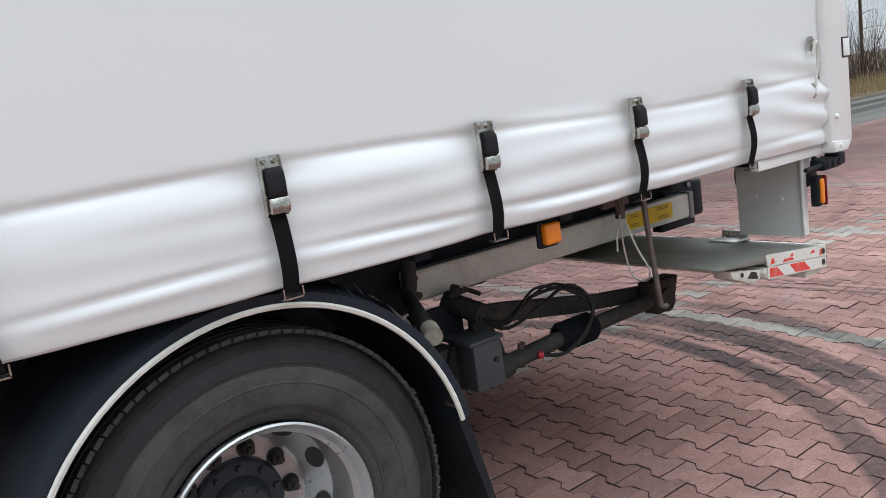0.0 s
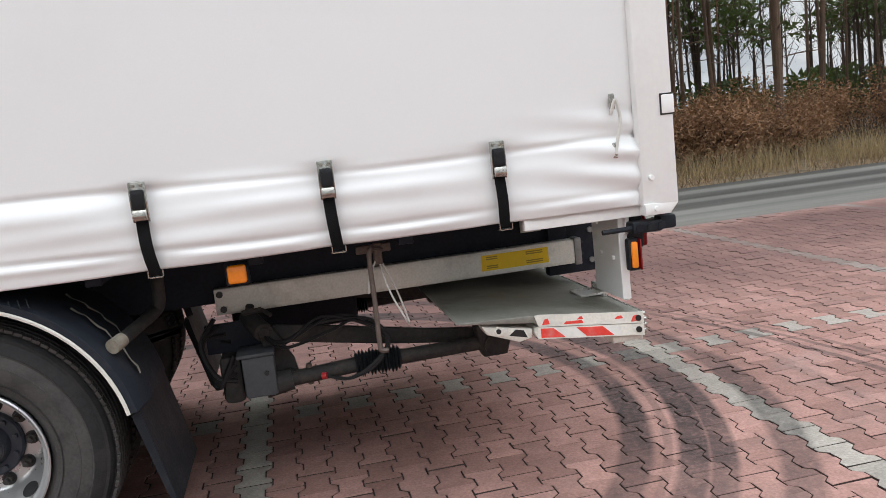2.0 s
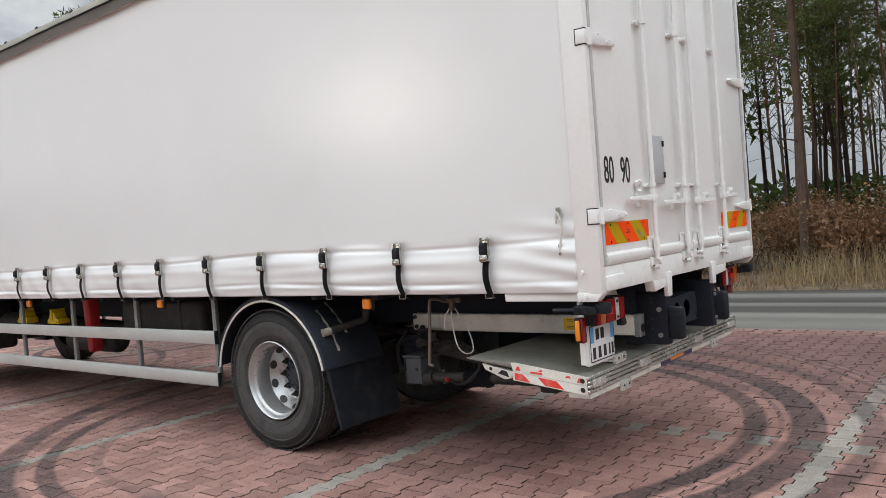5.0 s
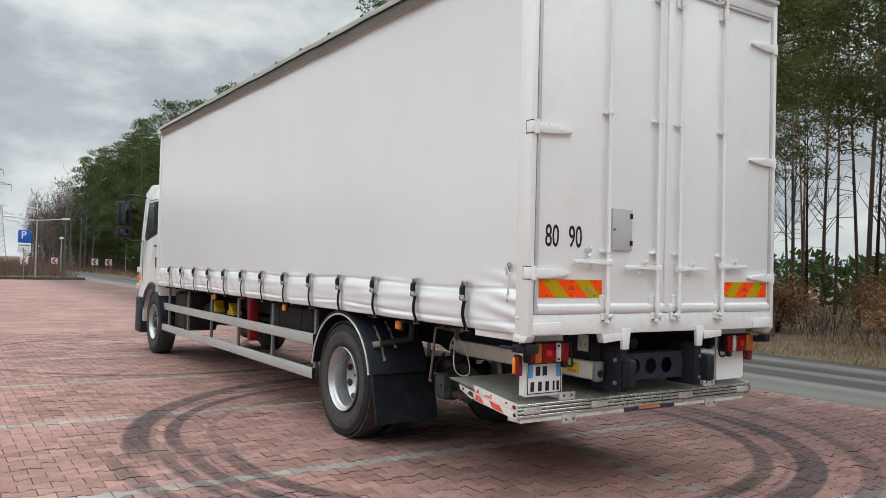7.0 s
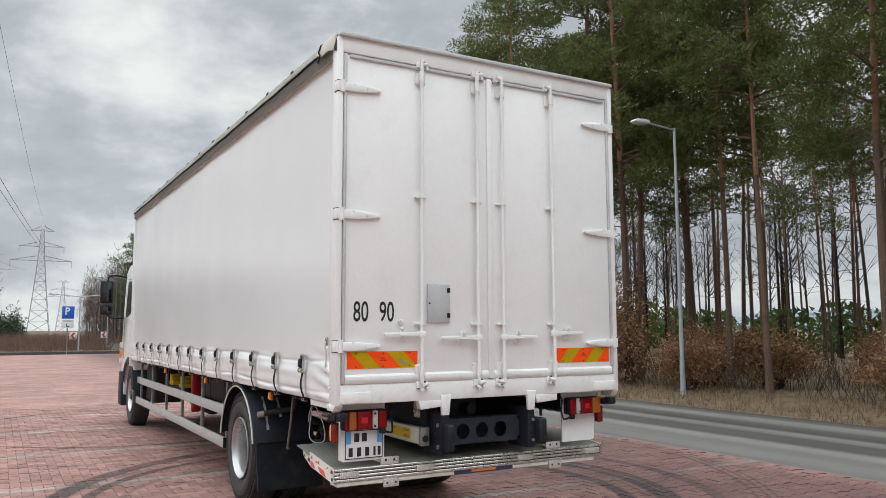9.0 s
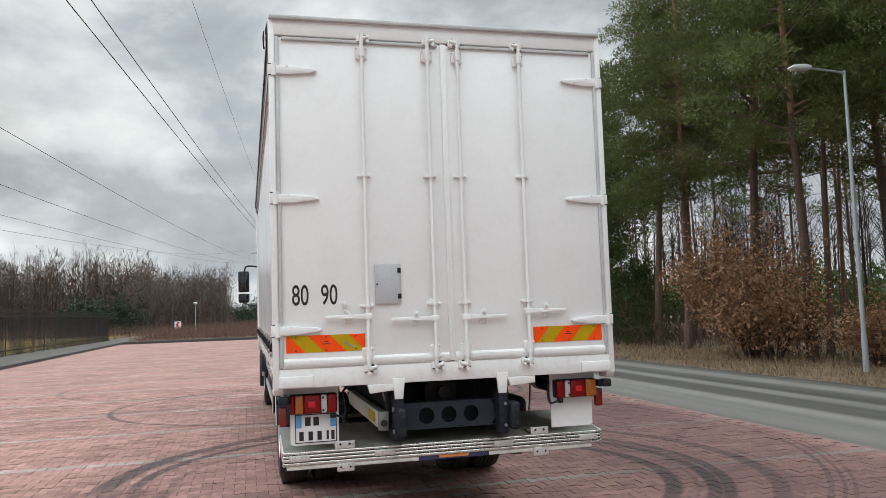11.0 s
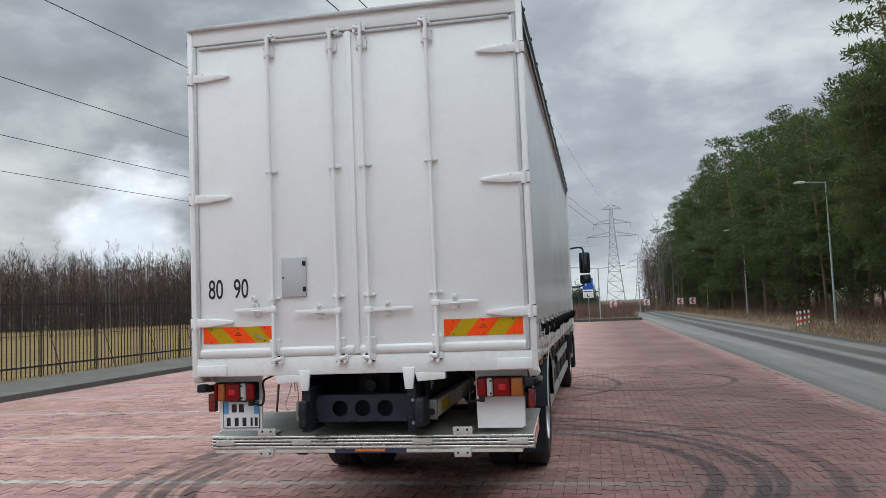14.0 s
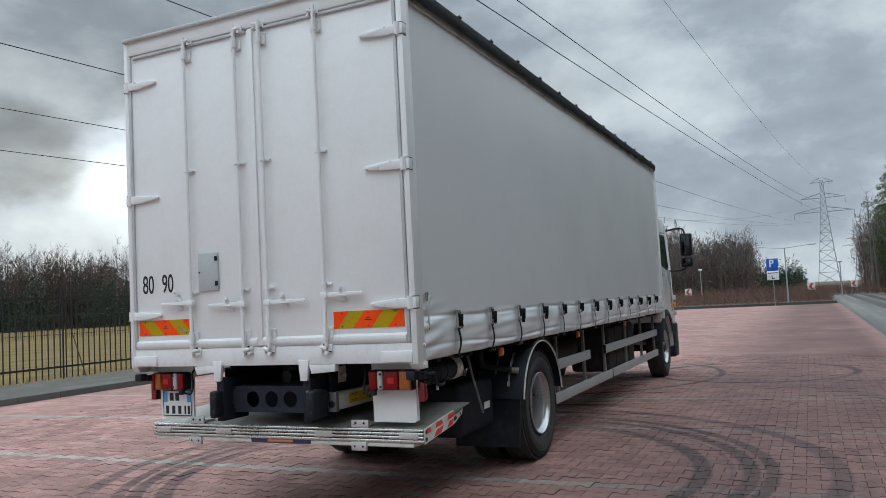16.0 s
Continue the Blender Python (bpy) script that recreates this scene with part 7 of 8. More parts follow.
# ---- dry-leaved bushes, grass, scrub ----
def bush(seed, radius, height):
    rs = np.random.default_rng(seed)
    ob = thing("beech_bush", "bush with brown dry leaves still hanging on thin grey twigs", "bush")
    bm = bmesh.new()
    centres = []
    for k in range(26):
        a, r = rs.uniform(0, 6.283), radius * rs.uniform(0.15, 1) ** 0.7
        h = height * rs.uniform(0.45, 1.0) * (1 - 0.35 * (r / radius) ** 2)
        tip = Vector((math.cos(a) * r, math.sin(a) * r, h))
        root = Vector((math.cos(a) * 0.15, math.sin(a) * 0.15, 0))
        mid = root.lerp(tip, 0.5) + Vector((rs.normal(0, 0.12), rs.normal(0, 0.12), 0.15 * height))
        pts = curve_pts([root, mid, tip], 3)
        sweep(bm, pts, 0.022, 4, taper=[1 - 0.8 * i / (len(pts) - 1) for i in range(len(pts))])
        for q in (0.45, 0.65, 0.85, 1.0):
            c = root.lerp(mid, q * 2) if q < 0.5 else mid.lerp(tip, q * 2 - 1)
            for _ in range(2):
                e = c + Vector(rs.normal(0, 0.16 * radius, 3))
                sweep(bm, [c, e], 0.006, 3, taper=(1, 0.4))
                centres.append(np.array(e))
    tagged(part("stemwork", bm, TWIG, ob, "thin grey stems"), kind="stuff")
    v, f = tuft_cloud(rs, centres, [0.36 * radius ** 0.5] * len(centres), 190, 0.095, 0.9, 0.30)
    tagged(raw_part("foliage", v, f, DRY_LEAF, ob, "brown dry leaves"), kind="stuff")
    return ob


BUSHES = [bush(40, 1.9, 3.9), bush(41, 1.5, 2.6), bush(42, 1.3, 2.1), bush(43, 1.7, 3.0)]
rs = np.random.default_rng(33)
for x, y, k, s in ((-16.4, 14.2, 0, 1.25), (-12.6, 16.6, 1, 1.0), (-10.6, 17.2, 2, 1.1), (-6.0, 17.4, 3, 0.9), (-3.4, 16.8, 2, 1.0), (3.2, 16.6, 3, 0.8), (4.7, 15.0, 1, 1.05),
                   (6.4, 15.8, 3, 1.0), (8.3, 14.8, 1, 1.0), (12.0, 15.0, 1, 0.9), (-0.9, 18.6, 2, 0.9),
                   (-14.9, 13.9, 1, 1.15), (-11.6, 14.6, 2, 0.95), (-5.2, 14.8, 2, 1.0), (-1.6, 15.2, 1, 1.0), (2.6, 14.9, 2, 1.05), (9.6, 14.2, 2, 1.1),
                   (-14.4, 18.8, 3, 0.8), (7.6, 18.6, 0, 0.7), (14.5, 17.0, 3, 0.9), (16.5, 15.0, 1, 1.1), (12.8, 18.8, 3, 1.0), (10.4, 21.0, 3, 0.9), (4.6, 20.5, 3, 0.9), (0.2, 21.5, 0, 0.7), (-4.4, 20.6, 3, 0.8), (-9.0, 20.8, 3, 0.8)):
    ob = copy_thing(BUSHES[k], pose(x, y, -0.08, 0, 0, float(rs.uniform(0, 360))))
    low = 1.0 if x < -14.5 else 0.8
    ob.scale = (s * (0.5 + 0.5 * low), s * (0.5 + 0.5 * low), s * low)
    ob["group"] = "bushes along the road"
for src in BUSHES:
    for o in (*src.children_recursive, src):
        bpy.data.objects.remove(o)


def blades(seed, n, x0, x1, y0, y1, h0, h1, lean, width, name, mat, label, z=-0.09, dens=None):
    rs = np.random.default_rng(seed)
    x, y = rs.uniform(x0, x1, n), rs.uniform(y0, y1, n)
    keep = np.sin(x * 1.7 + 2 * np.sin(y * 1.3)) + rs.normal(0, 0.8, n) > -0.6
    x, y = x[keep], y[keep]
    n = len(x)
    h = rs.uniform(h0, h1, n)
    a = rs.uniform(0, 6.283, n)
    lx, ly = rs.normal(0, lean, n) * h, rs.normal(0, lean, n) * h
    wx, wy = np.cos(a) * width, np.sin(a) * width
    v = np.stack([np.stack([x - wx, y - wy, np.full(n, z)], 1), np.stack([x + wx, y + wy, np.full(n, z)], 1), np.stack([x + lx, y + ly, z + h], 1)], 1).reshape(-1, 3)
    f = [(3 * i, 3 * i + 1, 3 * i + 2) for i in range(n)]
    return tagged(raw_part(name, list(map(tuple, v)), f, mat), label, "grass" if "grass" in name else "scrub", kind="stuff")


blades(58, 14000, -3, 36, 11.6, 14.6, 0.30, 0.85, 0.28, 0.009, "verge_grass", STRAW, "tall blond dry grass in front of the wood")
blades(50, 24000, -34, 22, 10.55, 15.5, 0.06, 0.26, 0.45, 0.010, "verge_grass", LITTER, "dry straw-coloured grass along the road verge")
blades(51, 9000, -34, 24, 15.0, 40.0, 0.15, 0.55, 0.5, 0.014, "forest_floor_grass", LITTER, "dry grass and litter on the forest floor")
blades(52, 9000, -128, -34, 11.5, 19.0, 0.15, 0.6, 0.45, 0.02, "verge_grass", LITTER, "dry grass along the far road verge")
blades(53, 9000, -34, 44, 14.5, 26.0, 0.5, 1.9, 0.35, 0.008, "forest_brush", TWIG, "thin bare brush under the pines")
blades(58, 4200, 17.5, 42, 14.0, 21.0, 1.6, 4.6, 0.28, 0.014, "forest_brush", TWIG, "tall bare grey-brown shrubs at the wood's edge")
blades(54, 14000, -128, -24, 15.0, 24.0, 0.5, 2.2, 0.35, 0.012, "forest_brush", SCRUB, "brown undergrowth at the wood's edge")
blades(55, 26000, -92, -61, -10.5, 5.2, 0.5, 1.5, 0.4, 0.010, "hedge_scrub", SCRUB, "low red-brown leafless scrub on a planted island")
blades(56, 22000, -170, -92, -40, 12, 0.6, 1.9, 0.4, 0.02, "hedge_scrub", SCRUB, "red-brown leafless scrub beyond the car park")
blades(57, 8000, -75, 5, -15.6, -14.02, 0.05, 0.22, 0.5, 0.012, "fence_grass", STRAW, "grass along the fence foot", z=0.0)

# island edge
isl = bmesh.new()
box(isl, -92, -60.2, -11.0, 5.40, -0.3, 0.10, bevel=0.03)
tagged(part("planted_island", isl, SOIL, smooth=False), "kerbed soil island at the end of the car park", "island", kind="structure")
tagged(part("island_kerb", B(-60.2, -60.0, -11.0, 5.40, -0.3, 0.15, bevel=0.02), KERB, smooth=False), "concrete kerb of the island", "kerb", kind="structure")


WOOD_HAZE = material("brown_grey_winter_twigs", (0.098, 0.064, 0.050), 0.95, vary=0.3, scale=0.06, fine=0.6, island=0.3)


def far_woods(seed, spots, h0, h1, mat, label, fine=1.0, boughs=34):
    rs = np.random.default_rng(seed)
    verts, faces = [], []

    def spike(p, q, w):
        p, q = np.array(p), np.array(q)
        d = q - p
        side = np.cross(d, rs.normal(size=3))
        side = side / (np.linalg.norm(side) + 1e-9) * w
        i = len(verts)
        verts.extend((tuple(p - side), tuple(p + side), tuple(q)))
        faces.append((i, i + 1, i + 2))

    for x, y in spots:
        h = rs.uniform(h0, h1)
        w = (0.06 + h * 0.006) * fine
        top = np.array((x + rs.normal(0, 0.4), y + rs.normal(0, 0.4), h))
        foot = np.array((x, y, -0.1))
        for a in (0.0, 1.57):
            dx, dy = math.cos(a) * w, math.sin(a) * w
            i = len(verts)
            verts.extend(((x - dx, y - dy, -0.1), (x + dx, y + dy, -0.1), tuple(top)))
            faces.append((i, i + 1, i + 2))
        for _ in range(boughs):
            t = rs.uniform(0.3, 0.98)
            p = foot + (top - foot) * t
            ln = h * 0.22 * (1.15 - t) + 0.5
            a = rs.uniform(0, 6.283)
            q = p + np.array((math.cos(a) * ln * 0.6, math.sin(a) * ln * 0.6, ln * rs.uniform(0.5, 1.1)))
            spike(p, q, 0.034 * fine)
            for _ in range(3):
                u = rs.uniform(0.3, 0.9)
                s = p + (q - p) * u
                spike(s, s + rs.normal(0, 0.38, 3) + np.array((0, 0, 0.45)), 0.022 * fine)
    return tagged(raw_part("far_woods", verts, faces, mat), label, "woods", kind="stuff")


rs = np.random.default_rng(61)


def ring_spots(n, r0, r1, a0, a1):
    return [(5 - r * math.cos(a), 1 + r * math.sin(a)) for r, a in zip(rs.uniform(r0, r1, n), np.radians(rs.uniform(a0, a1, n)))]


def twig_mass(name, spots, h0, h1, mat, label, per, size):
    """Crowns of fine bare twigs that run together into a brown mass."""
    cen, rad = [], []
    for x, y in spots:
        h = rs.uniform(h0, h1)
        for q in range(6):
            t = 0.10 + 0.84 * q / 5
            cen.append(np.array((x + rs.normal(0, 0.8), y + rs.normal(0, 0.8), h * t)))
            rad.append((1.1 + 0.5 * math.sin(math.pi * t)) * h / 13)
    v, f = tuft_cloud(rs, cen, rad, per, size, 1.5, 0.05, 0.9)
    return tagged(raw_part(name, v, f, mat), label, "woods", kind="stuff")


arc = ring_spots(1000, 165, 225, -66, -8)
far_woods(62, arc[:860], 11, 17.5, TWIG, "far leafless winter wood beyond the field")
far_woods(63, arc[860:], 12, 18.5, BIRCH, "far pale-stemmed birches among the winter wood")
twig_mass("far_woods", ring_spots(1300, 170, 235, -68, -7), 7, 15.5, WOOD_HAZE, "fine brown twigs of the far winter wood", 20, 1.2)
stand = ring_spots(260, 125, 180, -8.8, -2.4)
far_woods(64, stand, 6.5, 10.5, BIRCH, "stand of bare birches beyond the car park", 0.75, 24)
twig_mass("far_woods", stand, 6.5, 10.0, WOOD_HAZE, "fine twigs of the bare birch stand", 30, 0.7)
tail = [(rs.uniform(-210, -130), rs.uniform(14, 30)) for _ in range(110)]
far_woods(65, tail, 9, 15, TWIG, "bare trees at the end of the pine wood", 0.7)
birches = [(rs.uniform(-150, -108), rs.uniform(11.5, 18)) for _ in range(16)]
far_woods(68, birches, 8, 14, BIRCH, "pale bare birches in front of the dark pines", 1.1, 26)
twig_mass("far_woods", tail, 9, 15, WOOD_HAZE, "fine twigs of the bare trees by the road", 30, 0.8)
# the depth of the pine wood behind the first rows of trees
deep = [(rs.uniform(-12, 62), rs.uniform(36, 66)) for _ in range(210)]
far_woods(66, deep, 12, 16, TWIG, "dark bare stems in the depth of the pine wood")
cen = [np.array((x + rs.normal(0, 1.0), y + rs.normal(0, 1.0), z)) for x, y in deep for z in rs.uniform(6.0, 15.0, 3)]
shade = [(rs.uniform(-84, -47), rs.uniform(34, 60)) for _ in range(110)] + [(rs.uniform(-47, -10), rs.uniform(36, 58)) for _ in range(36)]
far_woods(67, shade, 11, 15, TWIG, "dark bare stems behind the roadside pines")
cen += [np.array((rs.uniform(-88, -48), rs.uniform(34, 52), rs.uniform(0.2, 4.2))) for _ in range(260)]
cen += [np.array((rs.uniform(-48, 40), rs.uniform(36, 50), rs.uniform(0.2, 2.6))) for _ in range(340)]
v, f = tuft_cloud(rs, cen, [1.3] * len(cen), 26, 0.5, 0.6)
tagged(raw_part("far_conifers", v, f, NEEDLES_SHADED), "dark needle crowns in the depth of the pine wood", "woods", kind="stuff")
cen, rad = [], []
for a0, a1, k, h0, h1, r0, r1 in ((-64, -55, 24, 9, 13, 160, 190), (-55, -44, 70, 9, 15, 158, 190), (-13.0, -8.2, 34, 5.0, 7.5, 125, 160), (-5.2, 0.2, 70, 5.0, 8.5, 200, 260), (-30, -20, 6, 8, 13, 170, 190)):
    for _ in range(k):
        a, r, h = math.radians(rs.uniform(a0, a1)), rs.uniform(r0, r1), rs.uniform(h0, h1)
        for q in range(9):
            z = h * (0.12 + 0.88 * q / 8)
            cen.append(np.array((5 - r * math.cos(a) + rs.normal(0, 0.4), 1 + r * math.sin(a) + rs.normal(0, 0.4), z)))
            rad.append(max(0.35, 1.9 * (1.05 - q / 8)))
v, f = tuft_cloud(rs, cen, rad, 34, 0.50, 0.9, 0.2)
tagged(raw_part("far_conifers", v, f, NEEDLES_FAR), "dark conifers in the far wood", "woods", kind="stuff")

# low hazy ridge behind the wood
# the blue-grey of distance haze is put straight into the ridge colour
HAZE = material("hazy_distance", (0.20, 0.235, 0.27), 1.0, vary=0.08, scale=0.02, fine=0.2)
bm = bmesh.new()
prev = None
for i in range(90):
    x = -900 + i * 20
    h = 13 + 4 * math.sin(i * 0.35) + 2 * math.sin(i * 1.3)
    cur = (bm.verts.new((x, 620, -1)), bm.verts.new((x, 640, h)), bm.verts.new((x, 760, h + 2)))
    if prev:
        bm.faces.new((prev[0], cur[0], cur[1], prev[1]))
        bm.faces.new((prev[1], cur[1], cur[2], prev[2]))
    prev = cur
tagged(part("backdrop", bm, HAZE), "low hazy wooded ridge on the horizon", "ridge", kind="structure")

# ---- fence ----
def fence_section():
    ob = thing("fence_panel", "dark brown steel picket fence panel with pointed bars", "fence", group="fence along the footway")
    me = None
    for k in range(14):
        if me is None:
            bm = B(-0.012, 0.012, -0.012, 0.012, 0.10, 2.46)
            bmesh.ops.create_cone(bm, cap_ends=True, segments=4, radius1=0.018, radius2=0.001, depth=0.10, matrix=Matrix.Translation((0, 0, 2.51)) @ Matrix.Rotation(radians(45), 4, "Z"))
            p = part("picket", bm, FENCE, ob, smooth=False)
            me = p.data
        else:
            p = new("picket", me)
            p.parent = ob
        p.location = (0.09 + 0.18 * k, 0, 0)
    for z in (0.40, 2.22):
        part("rail", B(0, 2.52, -0.02, 0.02, z - 0.027, z + 0.027), FENCE, ob, smooth=False)
    part("post", B(-0.017, 0.017, -0.017, 0.017, -0.1, 2.50, bevel=0.003), FENCE, ob, smooth=False)
    bm = bmesh.new()
    rod(bm, (0.02, 0.03, 2.1), (-0.30, 0.55, 0.0), 0.013, seg=6)
    part("brace", bm, FENCE, ob)
    return ob


sec = fence_section()
sec.location = (-2.5, -14.75, 0)
for i in range(1, 27):
    x = -2.5 - 2.52 * i
    copy_thing(sec, pose(x, -14.75 + 0.022 * 2.52 * i, 0, 0, 0, -1.26))

# the same kind of fence along the far side of the field
bm = bmesh.new()
far_line = [Vector(q) for q in ((-96, -13, 0), (-86, -30, 0), (-74, -52, 0), (-36, -66, 0), (0, -74, 0))]
for a, b in zip(far_line, far_line[1:]):
    d = b - a
    steps = int(d.length / 0.16)
    for k in range(steps):
        q = a + d * (k / steps)
        rod(bm, (q.x, q.y, 0.0), (q.x, q.y, 2.35), 0.016, seg=4, caps=False)
    for z in (0.35, 2.15):
        rod(bm, (a.x, a.y, z), (b.x, b.y, z), 0.025, seg=4)
tagged(part("far_fence", bm, FENCE, smooth=False), "dark picket fence along the far side of the field", "fence", kind="stuff")

# ---- street lamps ----
def street_lamp(height, arm):
    ob = thing("street_lamp", "grey galvanised street lamp with one arm and a pale head", "street lamp", group="lamps along the road")
    bm = bmesh.new()
    rod(bm, (0, 0, -0.1), (0, 0, height), 0.062, 0.036, 14)
    rod(bm, (0, 0, -0.05), (0, 0, 0.9), 0.075, 0.070, 14)
    part("pole", bm, LAMP_POLE, ob, "tapered grey pole")
    bm = bmesh.new()
    rod(bm, (0, 0.03, height - 0.06), (0, -arm, height + 0.02), 0.03, 0.026, 10)
    part("arm", bm, LAMP_POLE, ob)
    bm = bmesh.new()
    prism(bm, [(-arm + 0.08, height + 0.06), (-arm + 0.06, height - 0.035), (-arm - 0.40, height - 0.045), (-arm - 0.50, height - 0.01), (-arm - 0.42, height + 0.06), (-arm - 0.1, height + 0.09)], -0.12, 0.12, "yz", bevel=0.03)
    part("lamp_head", bm, LAMP_HEAD, ob, "pale flat lamp head")
    part("diffuser", B(-0.09, 0.09, -arm - 0.36, -arm - 0.04, height - 0.062, height - 0.04, bevel=0.008), CLEAR_LENS, ob)
    return ob


lamp = street_lamp(7.48, 1.10)
lamp.location = (-10.5, 13.15, -0.06)
for x, y in ((-38.2, 13.9), (-67.5, 14.9), (-97.0, 15.6), (17.2, 12.4)):
    copy_thing(lamp, pose(x, y, -0.06))

# ---- car park sign and twin lamp ----
sign = thing("parking_sign", "blue parking sign with a white plate below on a grey post", "sign", at=(-59.5, 1.20, 0))
bm = bmesh.new()
rod(bm, (0, 0, -0.1), (0, 0, 3.50), 0.035, seg=10)
part("post", bm, POST, sign)
part("sign_plate", B(0.04, 0.055, -0.42, 0.42, 2.60, 3.52, bevel=0.005), SIGN_BLUE, sign, "blue plate")
lettering("letter", "P", 0.75, SIGN_WHITE, sign, Matrix.Translation((0.058, -0.06, 3.14)) @ REAR, 0.9, 0.01)
part("lower_plate", B(0.04, 0.055, -0.42, 0.42, 1.90, 2.58, bevel=0.005), SIGN_WHITE, sign, "white plate with a dark pictogram")
bm = bmesh.new()
box(bm, 0.056, 0.060, -0.07, 0.10, 1.98, 2.05)
box(bm, 0.056, 0.060, -0.10, -0.04, 2.02, 2.24)
box(bm, 0.056, 0.060, -0.36, 0.36, 2.40, 2.46)
part("pictogram", bm, INK, sign, smooth=False)
twin = thing("twin_arm_lamp", "grey car park lamp with two arms", "street lamp", at=(-60.8, 2.1, 0))
bm = bmesh.new()
rod(bm, (0, 0, -0.1), (0, 0, 4.35), 0.06, 0.04, 10)
part("pole", bm, LAMP_POLE, twin)
for s in (-1, 1):
    bm = bmesh.new()
    rod(bm, (0, 0, 4.30), (0, s * 1.75, 4.48), 0.03, seg=8)
    part("arm", bm, LAMP_POLE, twin)
    part("lamp_head", B(-0.14, 0.14, s * 1.65, s * 2.20, 4.43, 4.56, bevel=0.05), LAMP_HEAD, twin)
for x, y in ((-82.0, 6.5), (-84.0, -7.0)):
    small = thing("car_park_lamp", "small grey post lamp beyond the car park", "lamp", at=(x, y, 0))
    bm = bmesh.new()
    rod(bm, (0, 0, -0.1), (0, 0, 3.4), 0.05, seg=8)
    part("pole", bm, LAMP_POLE, small)
    bm = bmesh.new()
    bmesh.ops.create_uvsphere(bm, u_segments=14, v_segments=8, radius=0.22, matrix=Matrix.Translation((0, 0, 3.5)) @ Matrix.Diagonal((1, 1, 0.6, 1)))
    part("lamp_head", bm, LAMP_HEAD, small)


def chevron(x, y):
    ob = thing("chevron_sign", "red and white chevron board on two short posts", "sign", at=(x, y, 0), group="chevron boards at the bend")
    part("board", B(0, 0.02, -0.38, 0.38, 0.75, 1.55, bevel=0.004), SIGN_WHITE, ob, "white board", smooth=False)
    bm = bmesh.new()
    prism(bm, [(0.24, 1.48), (-0.02, 1.48), (-0.26, 1.15), (-0.02, 0.82), (0.24, 0.82), (0.0, 1.15)], 0.022, 0.026, "yz")
    part("arrow", bm, SIGN_RED, ob, "red arrow", smooth=False)
    for s in (-0.25, 0.25):
        bm = bmesh.new()
        rod(bm, (-0.02, s, -0.1), (-0.02, s, 1.5), 0.03, seg=8)
        part("post", bm, POST, ob)


for x, y in ((-104, 8.6), (-100, 12.6), (-99, 14.0), (-88, 3.8), (-92, -9.5)):
    chevron(x, y)
boll = thing("bollard", "red and white striped road bollard", "bollard", at=(-38.6, 12.3, 0), group="bollards by the road")
for k in range(5):
    bm = bmesh.new()
    rod(bm, (0, 0, -0.06 + 0.15 * k), (0, 0, 0.09 + 0.15 * k), 0.045, seg=12)
    part("band", bm, SIGN_RED if k % 2 else SIGN_WHITE, boll, "red band" if k % 2 else "white band")
for x, y in ((-39.6, 12.75), (-37.6, 11.9), (-40.6, 13.2), (22.5, 10.9)):
    copy_thing(boll, pose(x, y, 0))

# ---- power line ----
def pylon(x, y, h):
    ob = thing("pylon", "grey steel lattice power pylon with three cross arms", "pylon", at=(x, y, 0), group="power line pylons")

    def leg(z):
        t = z / h
        return 3.2 * (1 - t) ** 1.35 + 0.45 * (1 - t) + 0.55
    bm = bmesh.new()
    levels = [h * q for q in (0, 0.12, 0.23, 0.33, 0.42, 0.50, 0.58, 0.65, 0.72, 0.79, 0.86, 0.93, 1.0)]
    for z0, z1 in zip(levels, levels[1:]):
        a, b = leg(z0), leg(z1)
        c0 = [(-a, -a), (a, -a), (a, a), (-a, a)]
        c1 = [(-b, -b), (b, -b), (b, b), (-b, b)]
        for k in range(4):
            n2 = (k + 1) % 4
            rod(bm, (*c0[k], z0), (*c1[k], z1), 0.12, seg=4)
            rod(bm, (*c0[k], z0), (*c1[n2], z1), 0.055, seg=4)
            rod(bm, (*c0[n2], z0), (*c1[k], z1), 0.055, seg=4)
            rod(bm, (*c1[k], z1), (*c1[n2], z1), 0.055, seg=4)
    part("tower", bm, PYLON, ob, "grey lattice tower")
    for z, w in ((0.70 * h, 11.2), (0.835 * h, 8.2), (0.985 * h, 4.4)):
        bm = bmesh.new()
        b = leg(z)
        for s in (-1, 1):
            for q in (-b, b):
                rod(bm, (q, s * b, z), (0, s * w, z), 0.085, seg=4)
                rod(bm, (q, s * b, z + 0.045 * h), (0, s * w, z), 0.075, seg=4)
            for u in (0.3, 0.55, 0.78):
                rod(bm, (0, s * (b + (w - b) * u), z), (0, s * (b + (w - b) * (u - 0.12)), z + 0.045 * h * (1 - u)), 0.05, seg=4)
            if w > 7:
                rod(bm, (0, s * w, z), (0, s * w, z - 2.6), 0.09, seg=5)
        part("cross_arm", bm, PYLON, ob, "lattice cross arm")
    return ob


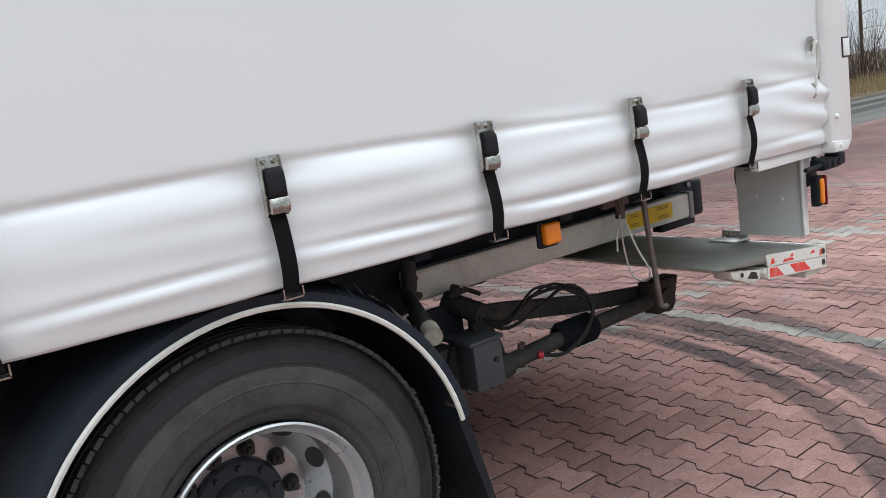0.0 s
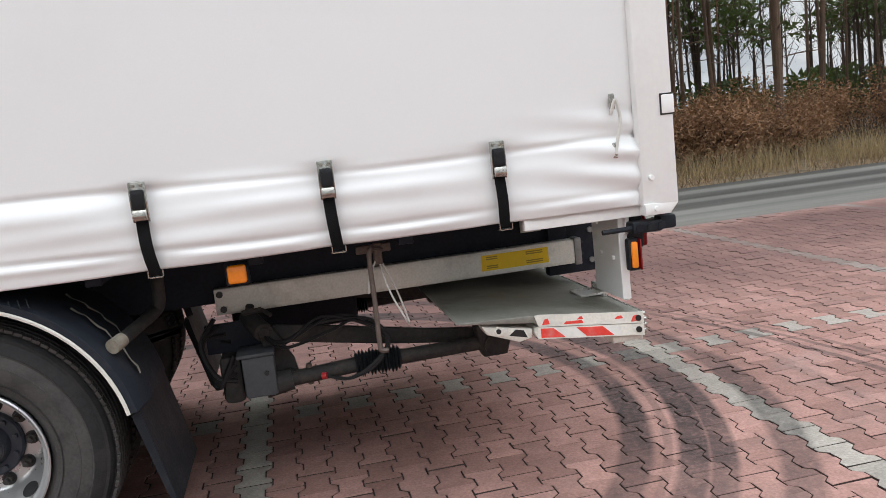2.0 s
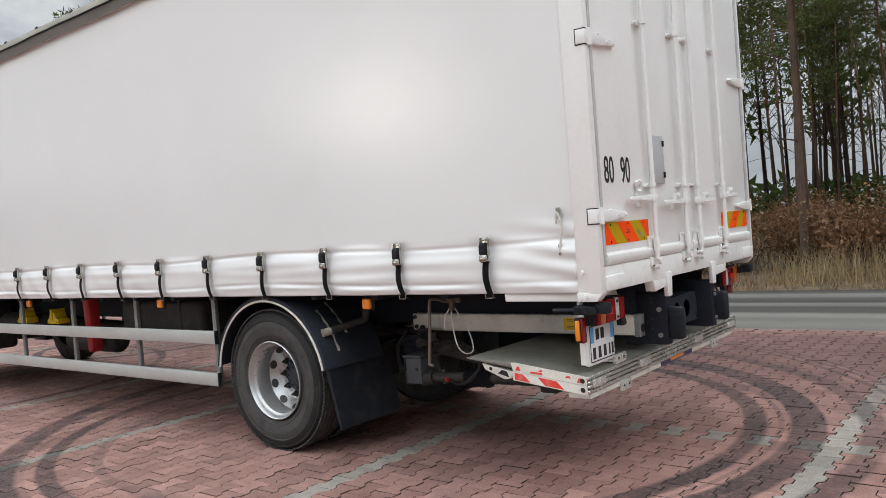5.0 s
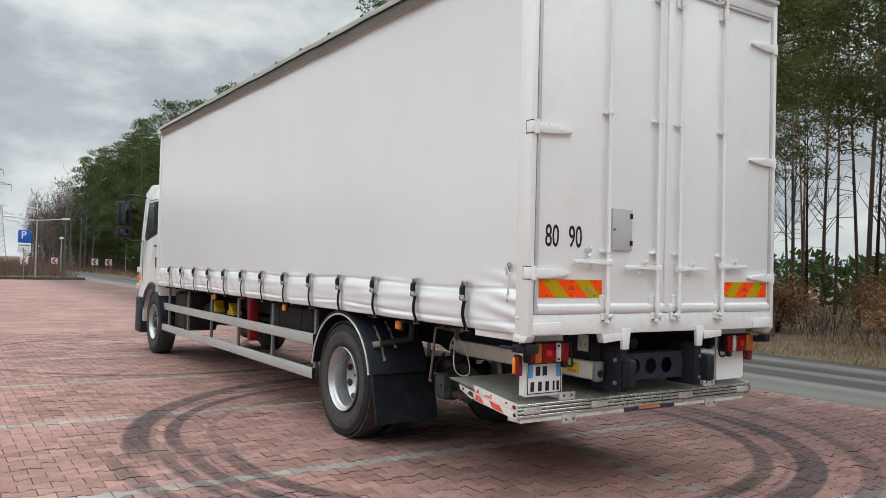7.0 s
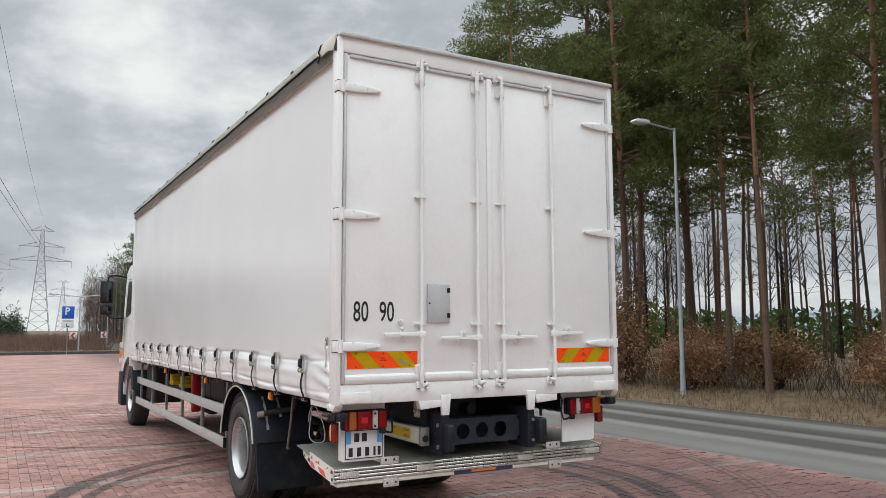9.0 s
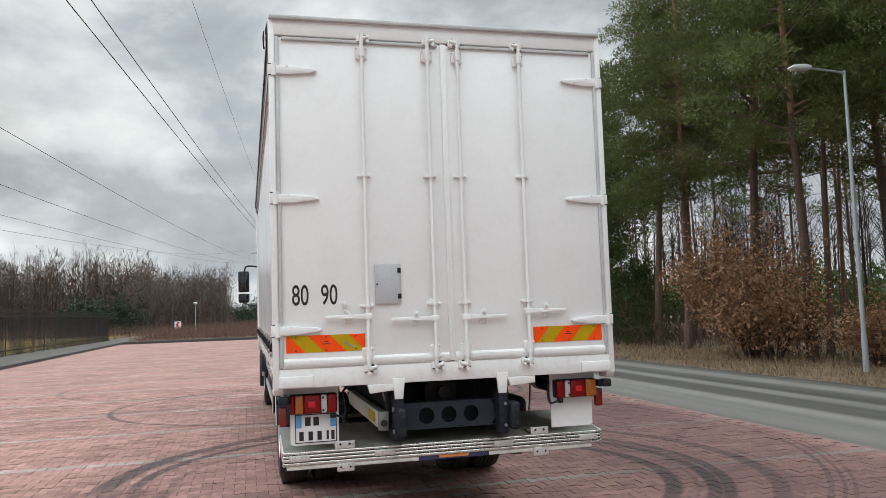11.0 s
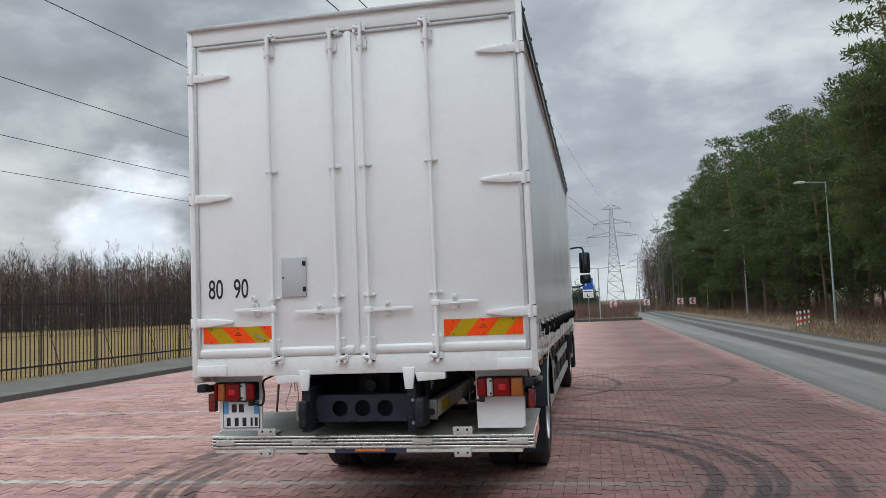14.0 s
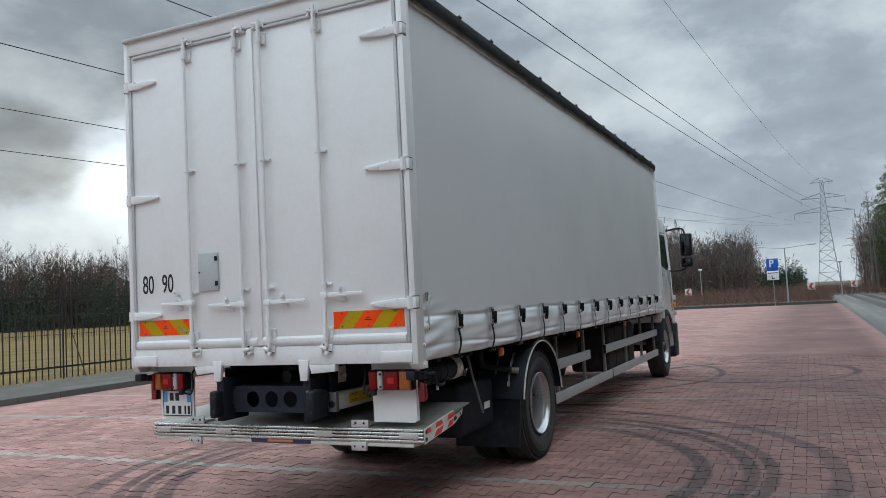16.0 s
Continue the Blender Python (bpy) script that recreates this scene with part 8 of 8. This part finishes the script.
pylon(-352, 11, 43)
pylon(-640, 38, 38)
for i, (y0, z0, y1, z1) in enumerate(((-10.6, 14.4, 20.0, 26.0), (-10.3, 15.6, 18.0, 32.0), (-23.0, 15.6, 6.0, 26.0), (-29.5, 14.0, 2.0, 26.0), (-39.0, 13.6, -1.0, 26.0), (-43.0, 12.0, -2.5, 32.0), (-7.5, 22.0, 14.0, 41.5))):
    pts = []
    for k in range(61):
        t = k / 60
        x = 90 - 442 * t
        u = (0 - x) / 352
        pts.append((x, y0 + (y1 - y0) * u, z0 + (z1 - z0) * u * u if u > 0 else z0 + 9 * u * u))
    bm = bmesh.new()
    sweep(bm, pts, 0.024 if i < 6 else 0.014, 5)
    tagged(part("power_cable", bm, CABLE), "thin dark overhead power cable", "cable", group="overhead cables")

# ---- paving blocks, laid one by one ----
PX, PY = 0.1545, 0.22


def block_outline():
    a, n, h, y1, y2 = PX / 2 - 0.0040, 0.0175, PY / 2 - 0.0022, PY / 4 - 0.015, PY / 4 + 0.015
    right = [(a + n, -h), (a + n, -y2), (a - n, -y1), (a - n, y1), (a + n, y2), (a + n, h)]
    return right + [(-x, -y) for x, y in right]


OUT = block_outline()


def block_geometry():
    inner = [(x * (1 - 0.004 / abs(x)), y * (1 - 0.004 / max(abs(y), 0.02))) for x, y in OUT]
    v = [(x, y, -0.013) for x, y in OUT] + [(x, y, -0.0025) for x, y in OUT] + [(x, y, 0.0) for x, y in inner]
    k = len(OUT)
    f = [tuple(range(2 * k, 3 * k))]
    for lvl in (0, 1):
        f += [(lvl * k + i, lvl * k + (i + 1) % k, (lvl + 1) * k + (i + 1) % k, (lvl + 1) * k + i) for i in range(k)]
    return np.array(v), f


BLOCK_V, BLOCK_F = block_geometry()
single = {}
for key, mat in (("red", PAVER_RED), ("grey", PAVER_GREY)):
    me = bpy.data.meshes.new("paving_block")
    me.from_pydata([tuple(p) for p in BLOCK_V], [], BLOCK_F)
    me.materials.append(mat)
    me.materials.append(BED)
    for q, p in enumerate(me.polygons):
        p.material_index = 1 if 1 <= q <= len(OUT) else 0
    single[key] = me
rest = {"red": ([], []), "grey": ([], [])}
rng = np.random.default_rng(4)
for i in range(round((BX1 - BX0) / PX)):
    x = BX0 + (i + 0.5) * PX
    on_line = abs(((x + 0.63) % 2.70) - 1.35) < PX * 0.5
    for j in range(-1, int((BY1 - BY0) / PY) + 1 - i % 2):
        y = BY0 + (j + 0.5 + 0.5 * (i % 2)) * PY
        if y > ROAD_Y0 - 0.07:
            continue
        dotted = abs(y - 0.53) < PY * 0.5 and i % 2 == 0 and x > -6
        key = "grey" if on_line or dotted else "red"
        dz, tx, ty = rng.normal(0, 0.0013), rng.normal(0, 0.008), rng.normal(0, 0.007)
        if -2.0 < x < 2.2 and -1.25 < y < 1.2:
            ob = new("paving_block", single[key])
            ob.parent = pavement
            ob.location, ob.rotation_euler = (x, y, dz), (tx, ty, 0)
        else:
            v = BLOCK_V + np.array((x, y, dz))
            v[:, 2] += BLOCK_V[:, 0] * -ty + BLOCK_V[:, 1] * tx
            base = len(rest[key][0]) * len(BLOCK_V)
            rest[key][0].append(v)
            rest[key][1].extend([tuple(q + base for q in f) for f in BLOCK_F])
for key, mat in (("red", PAVER_RED_FIELD), ("grey", PAVER_GREY_FIELD)):
    ob = raw_part("paving_blocks", [tuple(p) for p in np.concatenate(rest[key][0])], rest[key][1], mat, pavement, key + " interlocking paving blocks")
    ob.data.materials.append(BED)
    side = np.zeros(len(BLOCK_F), dtype=np.int32)
    side[1:1 + len(OUT)] = 1
    ob.data.polygons.foreach_set("material_index", np.tile(side, len(rest[key][0])))
    tagged(ob, kind="stuff")
